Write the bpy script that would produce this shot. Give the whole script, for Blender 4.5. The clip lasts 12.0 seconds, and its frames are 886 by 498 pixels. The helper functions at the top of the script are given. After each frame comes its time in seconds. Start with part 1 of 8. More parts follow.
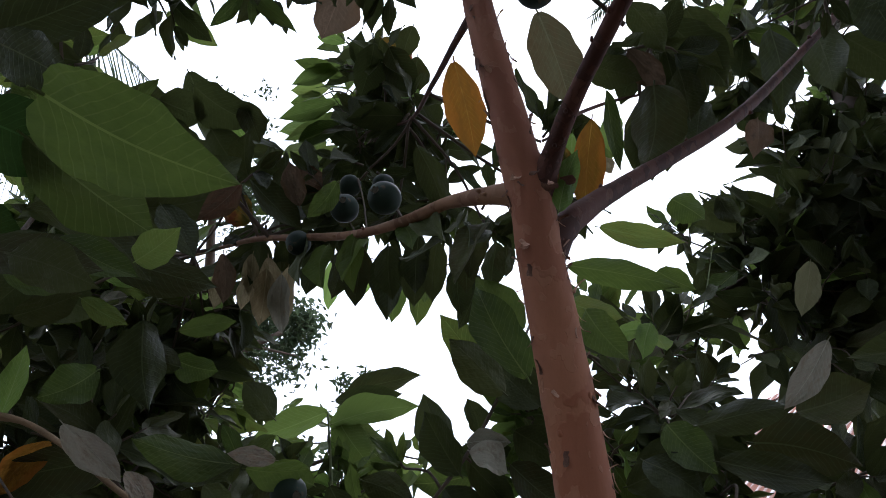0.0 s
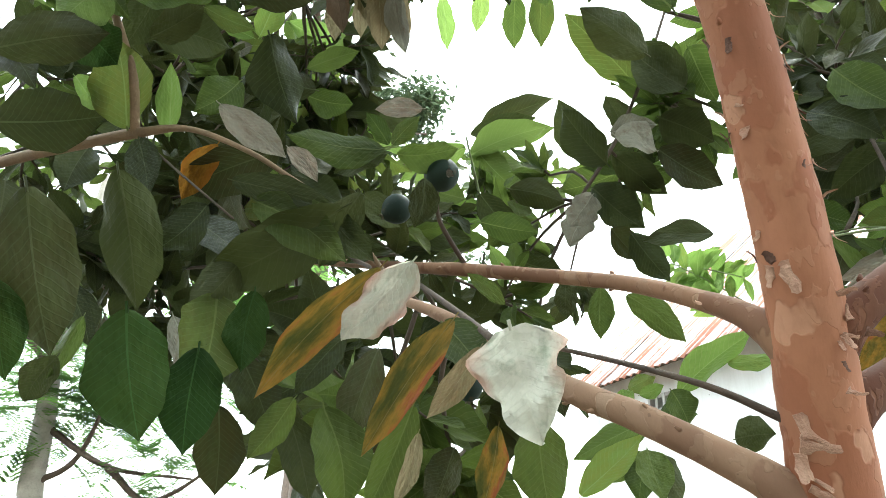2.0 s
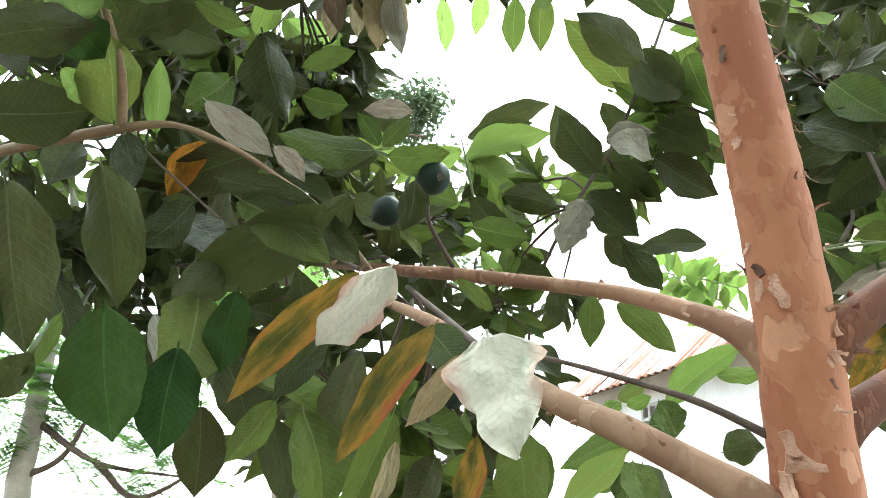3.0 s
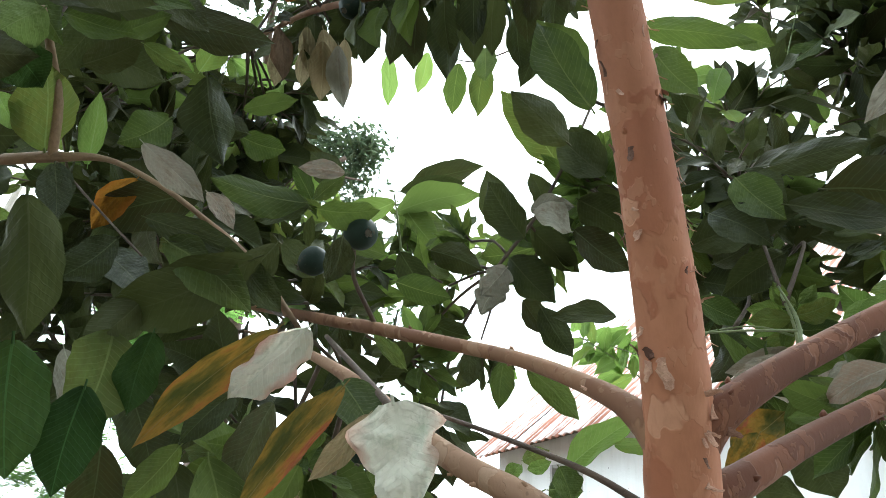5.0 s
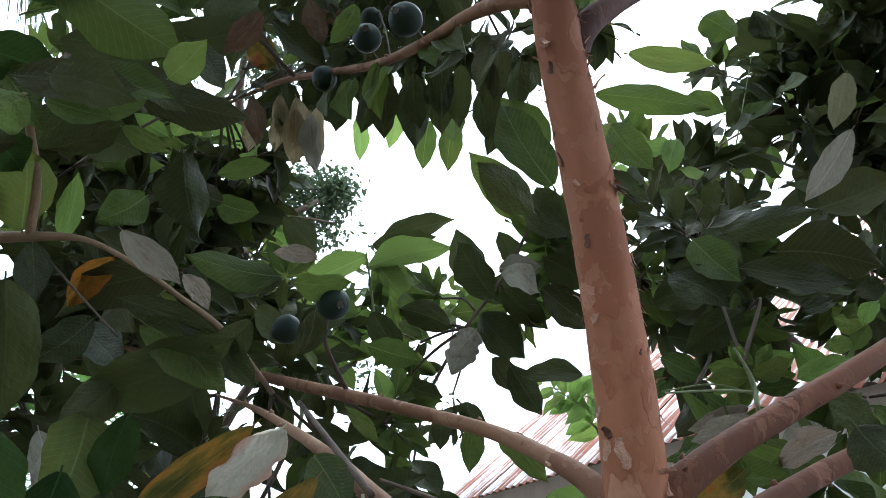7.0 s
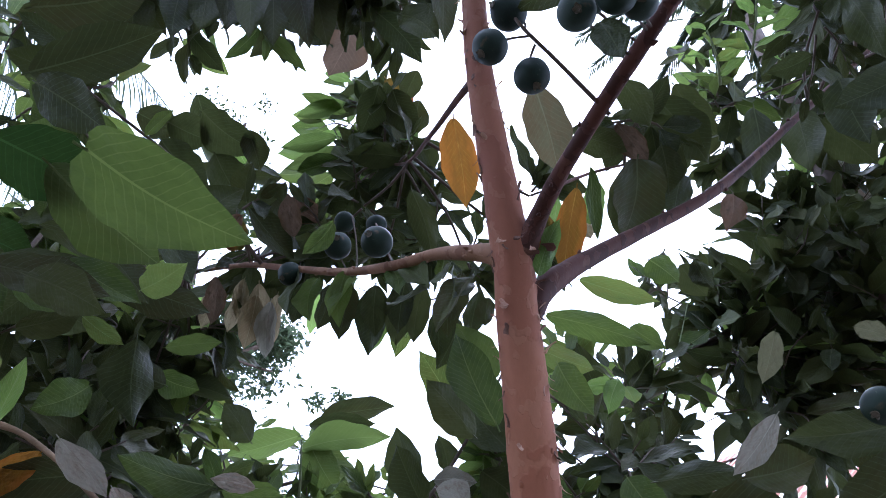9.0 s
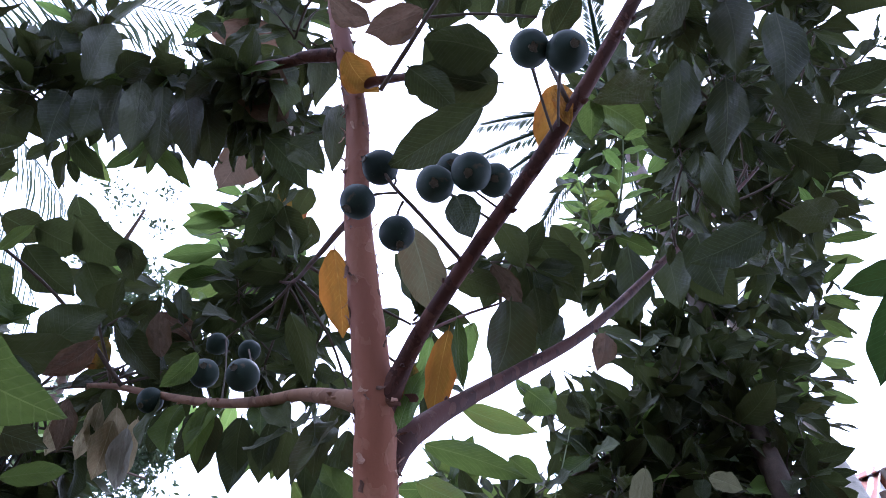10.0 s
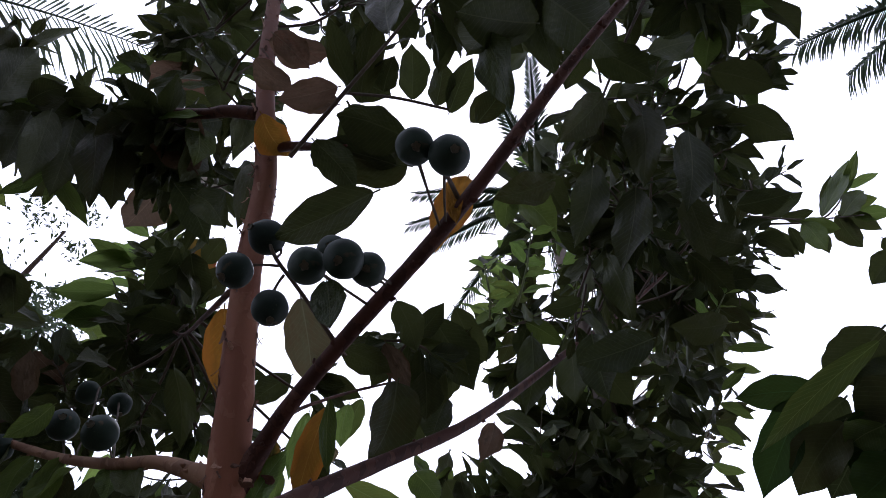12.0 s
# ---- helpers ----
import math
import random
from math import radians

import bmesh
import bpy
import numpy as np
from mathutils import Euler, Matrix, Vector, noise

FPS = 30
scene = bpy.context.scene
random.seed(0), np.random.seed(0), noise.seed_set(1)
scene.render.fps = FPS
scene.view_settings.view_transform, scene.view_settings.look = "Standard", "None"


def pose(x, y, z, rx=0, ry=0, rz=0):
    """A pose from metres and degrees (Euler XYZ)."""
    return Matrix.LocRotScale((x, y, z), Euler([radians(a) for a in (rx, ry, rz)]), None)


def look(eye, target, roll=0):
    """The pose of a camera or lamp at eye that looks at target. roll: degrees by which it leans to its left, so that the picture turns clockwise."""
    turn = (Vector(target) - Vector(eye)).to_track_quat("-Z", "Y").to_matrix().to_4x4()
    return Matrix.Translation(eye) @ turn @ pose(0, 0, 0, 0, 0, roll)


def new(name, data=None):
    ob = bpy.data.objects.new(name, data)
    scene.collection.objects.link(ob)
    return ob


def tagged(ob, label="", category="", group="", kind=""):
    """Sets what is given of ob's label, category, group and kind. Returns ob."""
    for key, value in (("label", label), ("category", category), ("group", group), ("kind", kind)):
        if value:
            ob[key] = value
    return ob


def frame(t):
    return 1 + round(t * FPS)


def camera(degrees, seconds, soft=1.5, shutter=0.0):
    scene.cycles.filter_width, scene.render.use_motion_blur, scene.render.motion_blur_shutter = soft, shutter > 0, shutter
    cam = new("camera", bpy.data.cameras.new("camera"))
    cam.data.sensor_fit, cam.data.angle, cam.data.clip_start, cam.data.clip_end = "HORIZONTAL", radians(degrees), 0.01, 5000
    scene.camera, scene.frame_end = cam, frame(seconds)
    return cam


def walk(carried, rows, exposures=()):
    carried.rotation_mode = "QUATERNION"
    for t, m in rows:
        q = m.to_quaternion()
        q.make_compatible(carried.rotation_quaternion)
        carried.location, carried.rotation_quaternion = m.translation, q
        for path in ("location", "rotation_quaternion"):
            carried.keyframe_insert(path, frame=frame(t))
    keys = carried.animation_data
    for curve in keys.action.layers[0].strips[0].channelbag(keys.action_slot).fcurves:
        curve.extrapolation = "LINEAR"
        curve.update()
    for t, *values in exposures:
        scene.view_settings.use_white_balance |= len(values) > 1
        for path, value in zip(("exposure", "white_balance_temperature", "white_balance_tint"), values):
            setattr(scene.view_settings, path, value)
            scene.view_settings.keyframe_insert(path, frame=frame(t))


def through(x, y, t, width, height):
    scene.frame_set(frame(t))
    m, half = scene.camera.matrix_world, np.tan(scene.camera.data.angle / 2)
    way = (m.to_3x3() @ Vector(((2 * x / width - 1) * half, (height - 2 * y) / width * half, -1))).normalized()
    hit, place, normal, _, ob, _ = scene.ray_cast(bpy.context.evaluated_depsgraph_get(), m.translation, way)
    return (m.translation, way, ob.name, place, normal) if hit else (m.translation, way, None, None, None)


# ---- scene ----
cam = camera(65.4, 12.0, soft=0.5)
PATH = [
    (0, (0.117, 0.116, 1.598), (-0.071, 1.589, 2.938), 4.47),
    (0.5, (0.09, 0.176, 1.535), (-0.206, 1.796, 2.67), 6.06),
    (1, (0.076, 0.203, 1.496), (-0.361, 1.899, 2.463), 6.35),
    (1.5, (0.093, 0.213, 1.493), (-0.444, 1.951, 2.325), 2.72),
    (2, (0.091, 0.212, 1.489), (-0.493, 1.955, 2.277), 1.42),
    (2.5, (0.093, 0.211, 1.483), (-0.486, 1.953, 2.277), 2.23),
    (3, (0.099, 0.225, 1.496), (-0.478, 1.967, 2.291), 2.72),
    (3.2, (0.099, 0.209, 1.483), (-0.449, 1.956, 2.289), 2.94),
    (4.8, (0.112, 0.196, 1.5), (-0.278, 1.925, 2.427), 4.86),
    (5, (0.116, 0.19, 1.497), (-0.255, 1.922, 2.426), 4.98),
    (5.5, (0.12, 0.172, 1.497), (-0.179, 1.905, 2.451), 5.64),
    (6, (0.117, 0.147, 1.505), (-0.157, 1.862, 2.497), 5.01),
    (6.5, (0.121, 0.137, 1.521), (-0.164, 1.831, 2.545), 3.35),
    (6.7, (0.124, 0.137, 1.518), (-0.175, 1.831, 2.539), 3.44),
    (8.3, (0.136, 0.104, 1.57), (-0.006, 1.675, 2.799), 4.92),
    (8.5, (0.131, 0.087, 1.576), (0.013, 1.621, 2.854), 5.96),
    (9, (0.119, 0.048, 1.58), (-0.029, 1.47, 2.979), 8.48),
    (9.5, (0.127, 0.033, 1.599), (0.078, 1.328, 3.122), 7.65),
    (10, (0.162, 0.001, 1.628), (0.259, 1.193, 3.232), 3.23),
    (10.5, (0.172, -0.019, 1.633), (0.321, 1.061, 3.31), 0.76),
    (11, (0.181, -0.03, 1.645), (0.354, 0.99, 3.356), 0.07),
    (11.5, (0.191, -0.049, 1.646), (0.384, 0.923, 3.383), 0.21),
    (12, (0.217, -0.029, 1.651), (0.468, 0.977, 3.361), 2.41),
]
walk(cam, [(t, look(eye, target, roll)) for t, eye, target, roll in PATH],
     [(0, 0.35, 5650, 13), (0.3, 0.0, 5800, 15), (0.8, -0.35, 6100, 12), (1.0, 0.0, 6250, 6), (1.2, 0.62, 6400, 2), (1.6, 1.7, 6180, -3), (2.2, 2.36, 6120, -2), (3.2, 2.53, 6100, -2), (4.8, 1.93, 5980, -1), (6.7, 1.36, 5520, 4), (8.3, 1.27, 5370, 11), (9.5, 1.64, 4880, 26), (10.0, 1.48, 4930, 27), (10.5, 0.7, 5430, 21), (11, 0.42, 5540, 22), (12, 0.0, 5630, 23)])

# ---------------- sky and sun: bright overcast ----------------
SUN_HEIGHT, SUN_TURN = radians(62), radians(20)
world = bpy.data.worlds.new("overcast_sky")
world.use_nodes = True
scene.world = world
wt = world.node_tree
sky = wt.nodes.new("ShaderNodeTexSky")
sky.sky_type, sky.sun_disc = "NISHITA", False
sky.sun_elevation, sky.sun_rotation = SUN_HEIGHT, SUN_TURN
sky.air_density, sky.dust_density = 1.0, 3.0
cloud = wt.nodes.new("ShaderNodeMix")
cloud.data_type = "RGBA"
cloud.inputs[0].default_value = 0.82
wt.links.new(sky.outputs[0], cloud.inputs[6])
cloud.inputs[7].default_value = (14.0, 14.1, 14.6, 1)
back = next(n for n in wt.nodes if n.type == "BACKGROUND")
wt.links.new(cloud.outputs[2], back.inputs["Color"])
back.inputs["Strength"].default_value = 0.12
sun = new("sun", bpy.data.lights.new("sun", "SUN"))
sun.data.energy, sun.data.angle, sun.data.color = 0.7, radians(15), (1.0, 0.96, 0.9)
sun.matrix_world = look((6 * math.sin(SUN_TURN), 6 * math.cos(SUN_TURN), 6 * math.tan(SUN_HEIGHT)), (0, 0, 0))

# ---------------- materials ----------------
def nodes_of(name):
    m = bpy.data.materials.new(name)
    m.use_nodes = True
    nt = m.node_tree
    nt.nodes.clear()
    return m, nt


class Graph:
    """Small helper to write node graphs briefly."""

    def __init__(self, nt):
        self.nt = nt

    def add(self, kind, **inputs):
        n = self.nt.nodes.new(kind)
        for key, value in inputs.items():
            sock = n.inputs[int(key[1:])] if key[0] == "i" and key[1:].isdigit() else n.inputs[key.replace("_", " ")]
            if isinstance(value, bpy.types.NodeSocket):
                self.nt.links.new(value, sock)
            else:
                sock.default_value = value
        return n

    def math(self, op, a, b=0.0, c=0.0):
        n = self.nt.nodes.new("ShaderNodeMath")
        n.operation = op
        for k, v in enumerate((a, b, c)):
            if isinstance(v, bpy.types.NodeSocket):
                self.nt.links.new(v, n.inputs[k])
            else:
                n.inputs[k].default_value = v
        return n.outputs[0]

    def mix(self, fac, a, b):
        n = self.nt.nodes.new("ShaderNodeMix")
        n.data_type = "RGBA"
        for k, v in ((0, fac), (6, a), (7, b)):
            if isinstance(v, bpy.types.NodeSocket):
                self.nt.links.new(v, n.inputs[k])
            else:
                n.inputs[k].default_value = v if k == 0 else (*v[:3], 1)
        return n.outputs[2]

    def noise(self, vector, scale, detail=4, rough=0.6):
        n = self.add("ShaderNodeTexNoise", Vector=vector, Scale=scale, Detail=detail, Roughness=rough)
        return n.outputs["Fac"]

    def ramp(self, fac, *stops):
        n = self.add("ShaderNodeValToRGB", Fac=fac)
        while len(n.color_ramp.elements) < len(stops):
            n.color_ramp.elements.new(0.5)
        for e, (at, col) in zip(n.color_ramp.elements, stops):
            e.position, e.color = at, (*((col,) * 3 if isinstance(col, float) else col), 1)
        return n.outputs["Color"]

    def finish(self, shader):
        self.nt.links.new(shader, self.add("ShaderNodeOutputMaterial").inputs["Surface"])


def leaf_material(name, dark, light, vein, spots=None, through=0.3, rough=0.5, island=False, spot_at=0.6, gloss=0.25, edge=None, crumple=0.0):
    """Blade of a leaf: midrib and side veins, soft blotches, light that passes through. u runs along the blade, v across."""
    m, nt = nodes_of(name)
    g = Graph(nt)
    uv = g.add("ShaderNodeUVMap").outputs["UV"]
    sep = g.add("ShaderNodeSeparateXYZ", Vector=uv)
    u, v = sep.outputs[0], sep.outputs[1]
    half = g.math("SUBTRACT", v, 0.5)
    side = g.math("ABSOLUTE", half)
    if island:
        rnd = g.add("ShaderNodeNewGeometry").outputs["Random Per Island"]
    else:
        rnd = g.add("ShaderNodeObjectInfo").outputs["Random"]
    rnd2 = g.math("FRACT", g.math("MULTIPLY", rnd, 17.31))
    rnd3 = g.math("FRACT", g.math("MULTIPLY", rnd, 61.7))
    shift = g.add("ShaderNodeCombineXYZ", X=g.math("MULTIPLY", rnd, 37.0), Y=g.math("MULTIPLY", rnd, 91.0), Z=rnd).outputs[0]
    place = g.add("ShaderNodeVectorMath", i0=uv, i1=shift)
    place = place.outputs[0]
    drift = g.math("MULTIPLY", g.noise(place, 2.5, 2), 0.10)
    wave = g.math("SINE", g.math("MULTIPLY", g.math("ADD", drift, g.math("SUBTRACT", u, g.math("MULTIPLY", side, 0.5))), 95.0))
    lateral = g.math("POWER", g.math("MAXIMUM", wave, 0.0), 10.0)
    rib = g.math("LESS_THAN", side, g.math("SUBTRACT", 0.016, g.math("MULTIPLY", u, 0.011)))
    veins = g.math("MAXIMUM", g.math("MULTIPLY", lateral, 0.28), g.math("MULTIPLY", rib, 0.62))
    big = g.noise(place, 1.7, 3, 0.6)
    tone = g.math("ADD", g.math("MULTIPLY", big, 0.55), g.math("ADD", g.math("MULTIPLY", g.noise(place, 9.0, 6, 0.7), 0.35), g.math("MULTIPLY", rnd, 0.45)))
    col = g.mix(g.ramp(tone, (0.44, 0.0), (0.86, 1.0)), dark, light)
    # one half of each blade is darkened by a random share; old leaves go brownish
    col = g.mix(g.math("MULTIPLY", g.ramp(g.math("ADD", half, g.math("MULTIPLY", big, 0.1)), (0.04, 0.0), (0.07, 1.0)), g.math("MULTIPLY", rnd2, 0.38)), col, tuple(c * 0.55 for c in dark))
    old = g.math("MULTIPLY", g.math("POWER", rnd3, 3.0), g.ramp(g.noise(place, 3.0, 5, 0.7), (0.35, 0.15), (0.65, 0.75)))
    col = g.mix(old, col, (dark[0] * 1.9 + 0.008, dark[1] * 1.05, dark[2] * 0.9))
    col = g.mix(veins, col, vein)
    if spots:
        col = g.mix(g.ramp(g.noise(place, 3.4, 6, 0.7), (spot_at - 0.09, 0.0), (spot_at + 0.09, 0.85)), col, spots)
    if edge:
        rim = g.math("ADD", side, g.math("MULTIPLY", g.noise(place, 3.0, 5, 0.65), 0.42))
        col = g.mix(g.ramp(rim, (0.46, 0.0), (0.70, 1.0)), col, edge)
    specks = g.ramp(g.noise(place, 46.0, 2, 0.5), (0.72, 0.0), (0.75, 1.0))
    col = g.mix(g.math("MULTIPLY", specks, g.math("MULTIPLY", rnd2, 0.6)), col, tuple(c * 0.4 for c in dark))
    rough_spots = g.math("MULTIPLY", g.noise(place, 5.0, 4, 0.6), crumple)
    height = g.math("ADD", rough_spots, g.math("SUBTRACT", g.math("MULTIPLY", g.noise(place, 26.0, 3), 0.5), g.math("MULTIPLY", veins, 0.9)))
    sway = g.add("ShaderNodeBump", Strength=1.0, Distance=0.008 + 0.008 * crumple, Height=g.noise(place, 2.3, 3, 0.55)).outputs[0]
    bump = g.add("ShaderNodeBump", Strength=0.45, Distance=0.0025, Height=height, Normal=sway).outputs[0]
    shine = g.math("ADD", rough, g.math("MULTIPLY", g.noise(place, 6.0, 4), 0.2))
    p = g.add("ShaderNodeBsdfPrincipled", Base_Color=col, Roughness=shine, Normal=bump)
    p.inputs["Specular IOR Level"].default_value = gloss
    lit = g.mix(0.25, col, tuple(min(1.0, c * 2.0) for c in light))
    t = g.add("ShaderNodeBsdfTranslucent", Color=lit, Normal=bump)
    g.finish(g.add("ShaderNodeMixShader", i0=through, i1=p.outputs[0], i2=t.outputs[0]).outputs[0])
    return m


def turning_material():
    """A dying leaf: olive along the midrib, then yellow, orange and red towards one margin."""
    m, nt = nodes_of("leaf_turning")
    g = Graph(nt)
    uv = g.add("ShaderNodeUVMap").outputs["UV"]
    sep = g.add("ShaderNodeSeparateXYZ", Vector=uv)
    half = g.math("SUBTRACT", sep.outputs[1], 0.5)
    side = g.math("ABSOLUTE", half)
    rnd = g.add("ShaderNodeObjectInfo").outputs["Random"]
    shift = g.add("ShaderNodeCombineXYZ", X=g.math("MULTIPLY", rnd, 37.0), Y=g.math("MULTIPLY", rnd, 91.0), Z=rnd).outputs[0]
    at = g.add("ShaderNodeVectorMath", i0=uv, i1=shift).outputs[0]
    stage = g.math("ADD", g.math("MULTIPLY", g.noise(at, 2.6, 6, 0.62), 1.15), g.math("ADD", g.math("MULTIPLY", side, 0.45), g.math("MULTIPLY", half, 0.3)))
    col = g.ramp(stage, (0.46, (0.055, 0.060, 0.014)), (0.60, (0.125, 0.098, 0.018)), (0.74, (0.26, 0.150, 0.026)), (0.84, (0.29, 0.120, 0.030)), (0.92, (0.27, 0.072, 0.036)), (1.05, (0.20, 0.10, 0.03)))
    col = g.mix(g.ramp(g.noise(at, 14.0, 5, 0.7), (0.50, 0.0), (0.75, 0.5)), col, (0.10, 0.085, 0.02))
    rib = g.math("LESS_THAN", side, 0.010)
    col = g.mix(g.math("MULTIPLY", rib, 0.5), col, (0.22, 0.17, 0.07))
    col = g.mix(g.ramp(g.noise(at, 30.0, 2), (0.72, 0.0), (0.75, 0.8)), col, (0.05, 0.025, 0.012))
    height = g.math("SUBTRACT", g.noise(at, 12.0, 4), rib)
    sway = g.add("ShaderNodeBump", Strength=1.0, Distance=0.012, Height=g.noise(at, 2.3, 3, 0.55)).outputs[0]
    bump = g.add("ShaderNodeBump", Strength=0.4, Distance=0.003, Height=height, Normal=sway).outputs[0]
    p = g.add("ShaderNodeBsdfPrincipled", Base_Color=col, Roughness=0.6, Normal=bump)
    p.inputs["Specular IOR Level"].default_value = 0.2
    t = g.add("ShaderNodeBsdfTranslucent", Color=col, Normal=bump)
    g.finish(g.add("ShaderNodeMixShader", i0=0.35, i1=p.outputs[0], i2=t.outputs[0]).outputs[0])
    return m


def bark_material(name, base, pale, deep, patch=0.055, rough=0.7, high_shade=None):
    """Smooth bark that sheds in plates with crisp lips: fresh pale ones, older red ones, fine grain; the foliage's
    shade higher up is painted in as a duskier tone.
    """
    m, nt = nodes_of(name)
    g = Graph(nt)
    at = g.add("ShaderNodeTexCoord").outputs["Object"]
    squash = g.add("ShaderNodeMapping", Vector=at, Scale=(1.0, 1.0, 0.6)).outputs[0]
    moved = g.add("ShaderNodeMapping", Vector=squash, Location=(3.1, 1.7, 0.4)).outputs[0]
    fresh = g.noise(squash, 1.15 / patch, 3, 0.45)
    aged = g.noise(moved, 0.75 / patch, 4, 0.5)
    mid = g.noise(moved, 2.4 / patch, 3, 0.5)
    is_pale = g.ramp(fresh, (0.630, 0.0), (0.642, 0.8))
    is_mid = g.ramp(mid, (0.565, 0.0), (0.58, 1.0))
    is_deep = g.ramp(aged, (0.50, 0.0), (0.516, 1.0))
    col = g.mix(is_deep, base, deep)
    col = g.mix(g.math("MULTIPLY", is_mid, 0.45), col, tuple((a + b) / 2 for a, b in zip(base, pale)))
    col = g.mix(is_pale, col, pale)
    # foliage shade higher up, painted as a darker bark colour; old is height
    if high_shade:
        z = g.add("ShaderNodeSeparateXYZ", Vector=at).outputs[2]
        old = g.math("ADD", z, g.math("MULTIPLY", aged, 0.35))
        col = g.mix(g.ramp(g.math("MULTIPLY", old, 0.285), (0.58, 0.0), (0.72, 0.5), (0.92, 0.85)), col, high_shade)
    col = g.mix(g.ramp(g.noise(at, 16.0, 5), (0.35, 0.0), (0.8, 0.4)), col, tuple(c * 0.72 for c in base))
    grain = g.noise(g.add("ShaderNodeMapping", Vector=at, Scale=(1, 1, 0.3)).outputs[0], 170.0, 4)
    col = g.mix(g.ramp(grain, (0.5, 0.0), (0.85, 0.3)), col, tuple(c * 0.55 for c in base))
    # thin dark line at each plate lip, its slight shadow painted in
    lips = g.math("MAXIMUM", g.ramp(fresh, (0.615, 0.0), (0.629, 1.0), (0.635, 0.0)), g.math("MULTIPLY", g.ramp(aged, (0.488, 0.0), (0.499, 1.0), (0.506, 0.0)), 0.6))
    lips = g.math("MULTIPLY", lips, g.ramp(g.noise(at, 40.0, 3), (0.50, 0.0), (0.70, 0.42)))
    col = g.mix(lips, col, tuple(c * 0.35 for c in base))
    dots = g.ramp(g.noise(at, 150.0, 1), (0.76, 0.0), (0.79, 0.5))
    col = g.mix(dots, col, tuple(c * 0.45 for c in base))
    lip = g.math("ADD", g.math("MULTIPLY", is_pale, -0.6), g.math("ADD", g.math("MULTIPLY", grain, 0.3), g.math("MULTIPLY", g.math("ADD", is_deep, g.math("MULTIPLY", is_mid, 0.5)), 0.4)))
    bump = g.add("ShaderNodeBump", Strength=0.65, Distance=0.0024, Height=lip).outputs[0]
    p = g.add("ShaderNodeBsdfPrincipled", Base_Color=col, Roughness=rough, Normal=bump)
    p.inputs["Specular IOR Level"].default_value = 0.2
    g.finish(p.outputs[0])
    return m


def plain_material(name, low, high, scale, rough, bump=0.3, depth=0.003, detail=5):
    m, nt = nodes_of(name)
    g = Graph(nt)
    at = g.add("ShaderNodeTexCoord").outputs["Object"]
    big, fine = g.noise(at, scale, detail), g.noise(at, scale * 9.0, 3)
    col = g.mix(g.ramp(big, (0.3, 0.0), (0.7, 1.0)), low, high)
    col = g.mix(g.ramp(fine, (0.5, 0.0), (0.8, 0.4)), col, tuple(c * 0.6 for c in low))
    n = g.add("ShaderNodeBump", Strength=bump, Distance=depth, Height=fine).outputs[0]
    g.finish(g.add("ShaderNodeBsdfPrincipled", Base_Color=col, Roughness=rough, Normal=n).outputs[0])
    return m


def roof_material():
    """Galvanised sheet, rusted in streaks that follow the corrugations (local y)."""
    m, nt = nodes_of("rusty_iron")
    g = Graph(nt)
    at = g.add("ShaderNodeTexCoord").outputs["Object"]
    streak = g.noise(g.add("ShaderNodeMapping", Vector=at, Scale=(2.6, 0.32, 1.0)).outputs[0], 2.2, 6, 0.72)
    patch = g.noise(at, 2.6, 5, 0.6)
    x = g.add("ShaderNodeSeparateXYZ", Vector=at).outputs[0]
    # more rust in the valleys; also stands in for the ribs' missing shading
    valley = g.math("MULTIPLY", g.math("COSINE", g.math("MULTIPLY", x, 2 * math.pi / 0.0755)), -0.08)
    amount = g.math("ADD", valley, g.math("ADD", g.math("MULTIPLY", streak, 0.85), g.math("MULTIPLY", patch, 0.3)))
    rust = g.ramp(amount, (0.49, 0.0), (0.58, 1.0))
    fine = g.noise(at, 55.0, 4)
    brown = g.mix(fine, (0.20, 0.072, 0.045), (0.36, 0.155, 0.095))
    col = g.mix(rust, g.mix(fine, (0.52, 0.51, 0.49), (0.72, 0.71, 0.70)), brown)
    bump = g.add("ShaderNodeBump", Strength=0.3, Distance=0.002, Height=fine).outputs[0]
    p = g.add("ShaderNodeBsdfPrincipled", Base_Color=col, Roughness=g.math("ADD", 0.45, g.math("MULTIPLY", rust, 0.4)), Normal=bump)
    nt.links.new(g.math("MULTIPLY", g.math("SUBTRACT", 1.0, rust), 0.35), p.inputs["Metallic"])
    g.finish(p.outputs[0])
    return m


def wall_material():
    m, nt = nodes_of("painted_plaster")
    g = Graph(nt)
    at = g.add("ShaderNodeTexCoord").outputs["Object"]
    stain = g.noise(g.add("ShaderNodeMapping", Vector=at, Scale=(3.0, 3.0, 0.5)).outputs[0], 2.0, 6, 0.65)
    fine = g.noise(at, 70.0, 4)
    col = g.mix(g.ramp(stain, (0.45, 0.0), (0.8, 0.8)), (0.80, 0.80, 0.79), (0.58, 0.56, 0.53))
    col = g.mix(g.ramp(g.noise(at, 30.0, 2), (0.70, 0.0), (0.73, 0.9)), col, (0.25, 0.24, 0.23))
    bump = g.add("ShaderNodeBump", Strength=0.35, Distance=0.003, Height=fine).outputs[0]
    g.finish(g.add("ShaderNodeBsdfPrincipled", Base_Color=col, Roughness=0.85, Normal=bump).outputs[0])
    return m


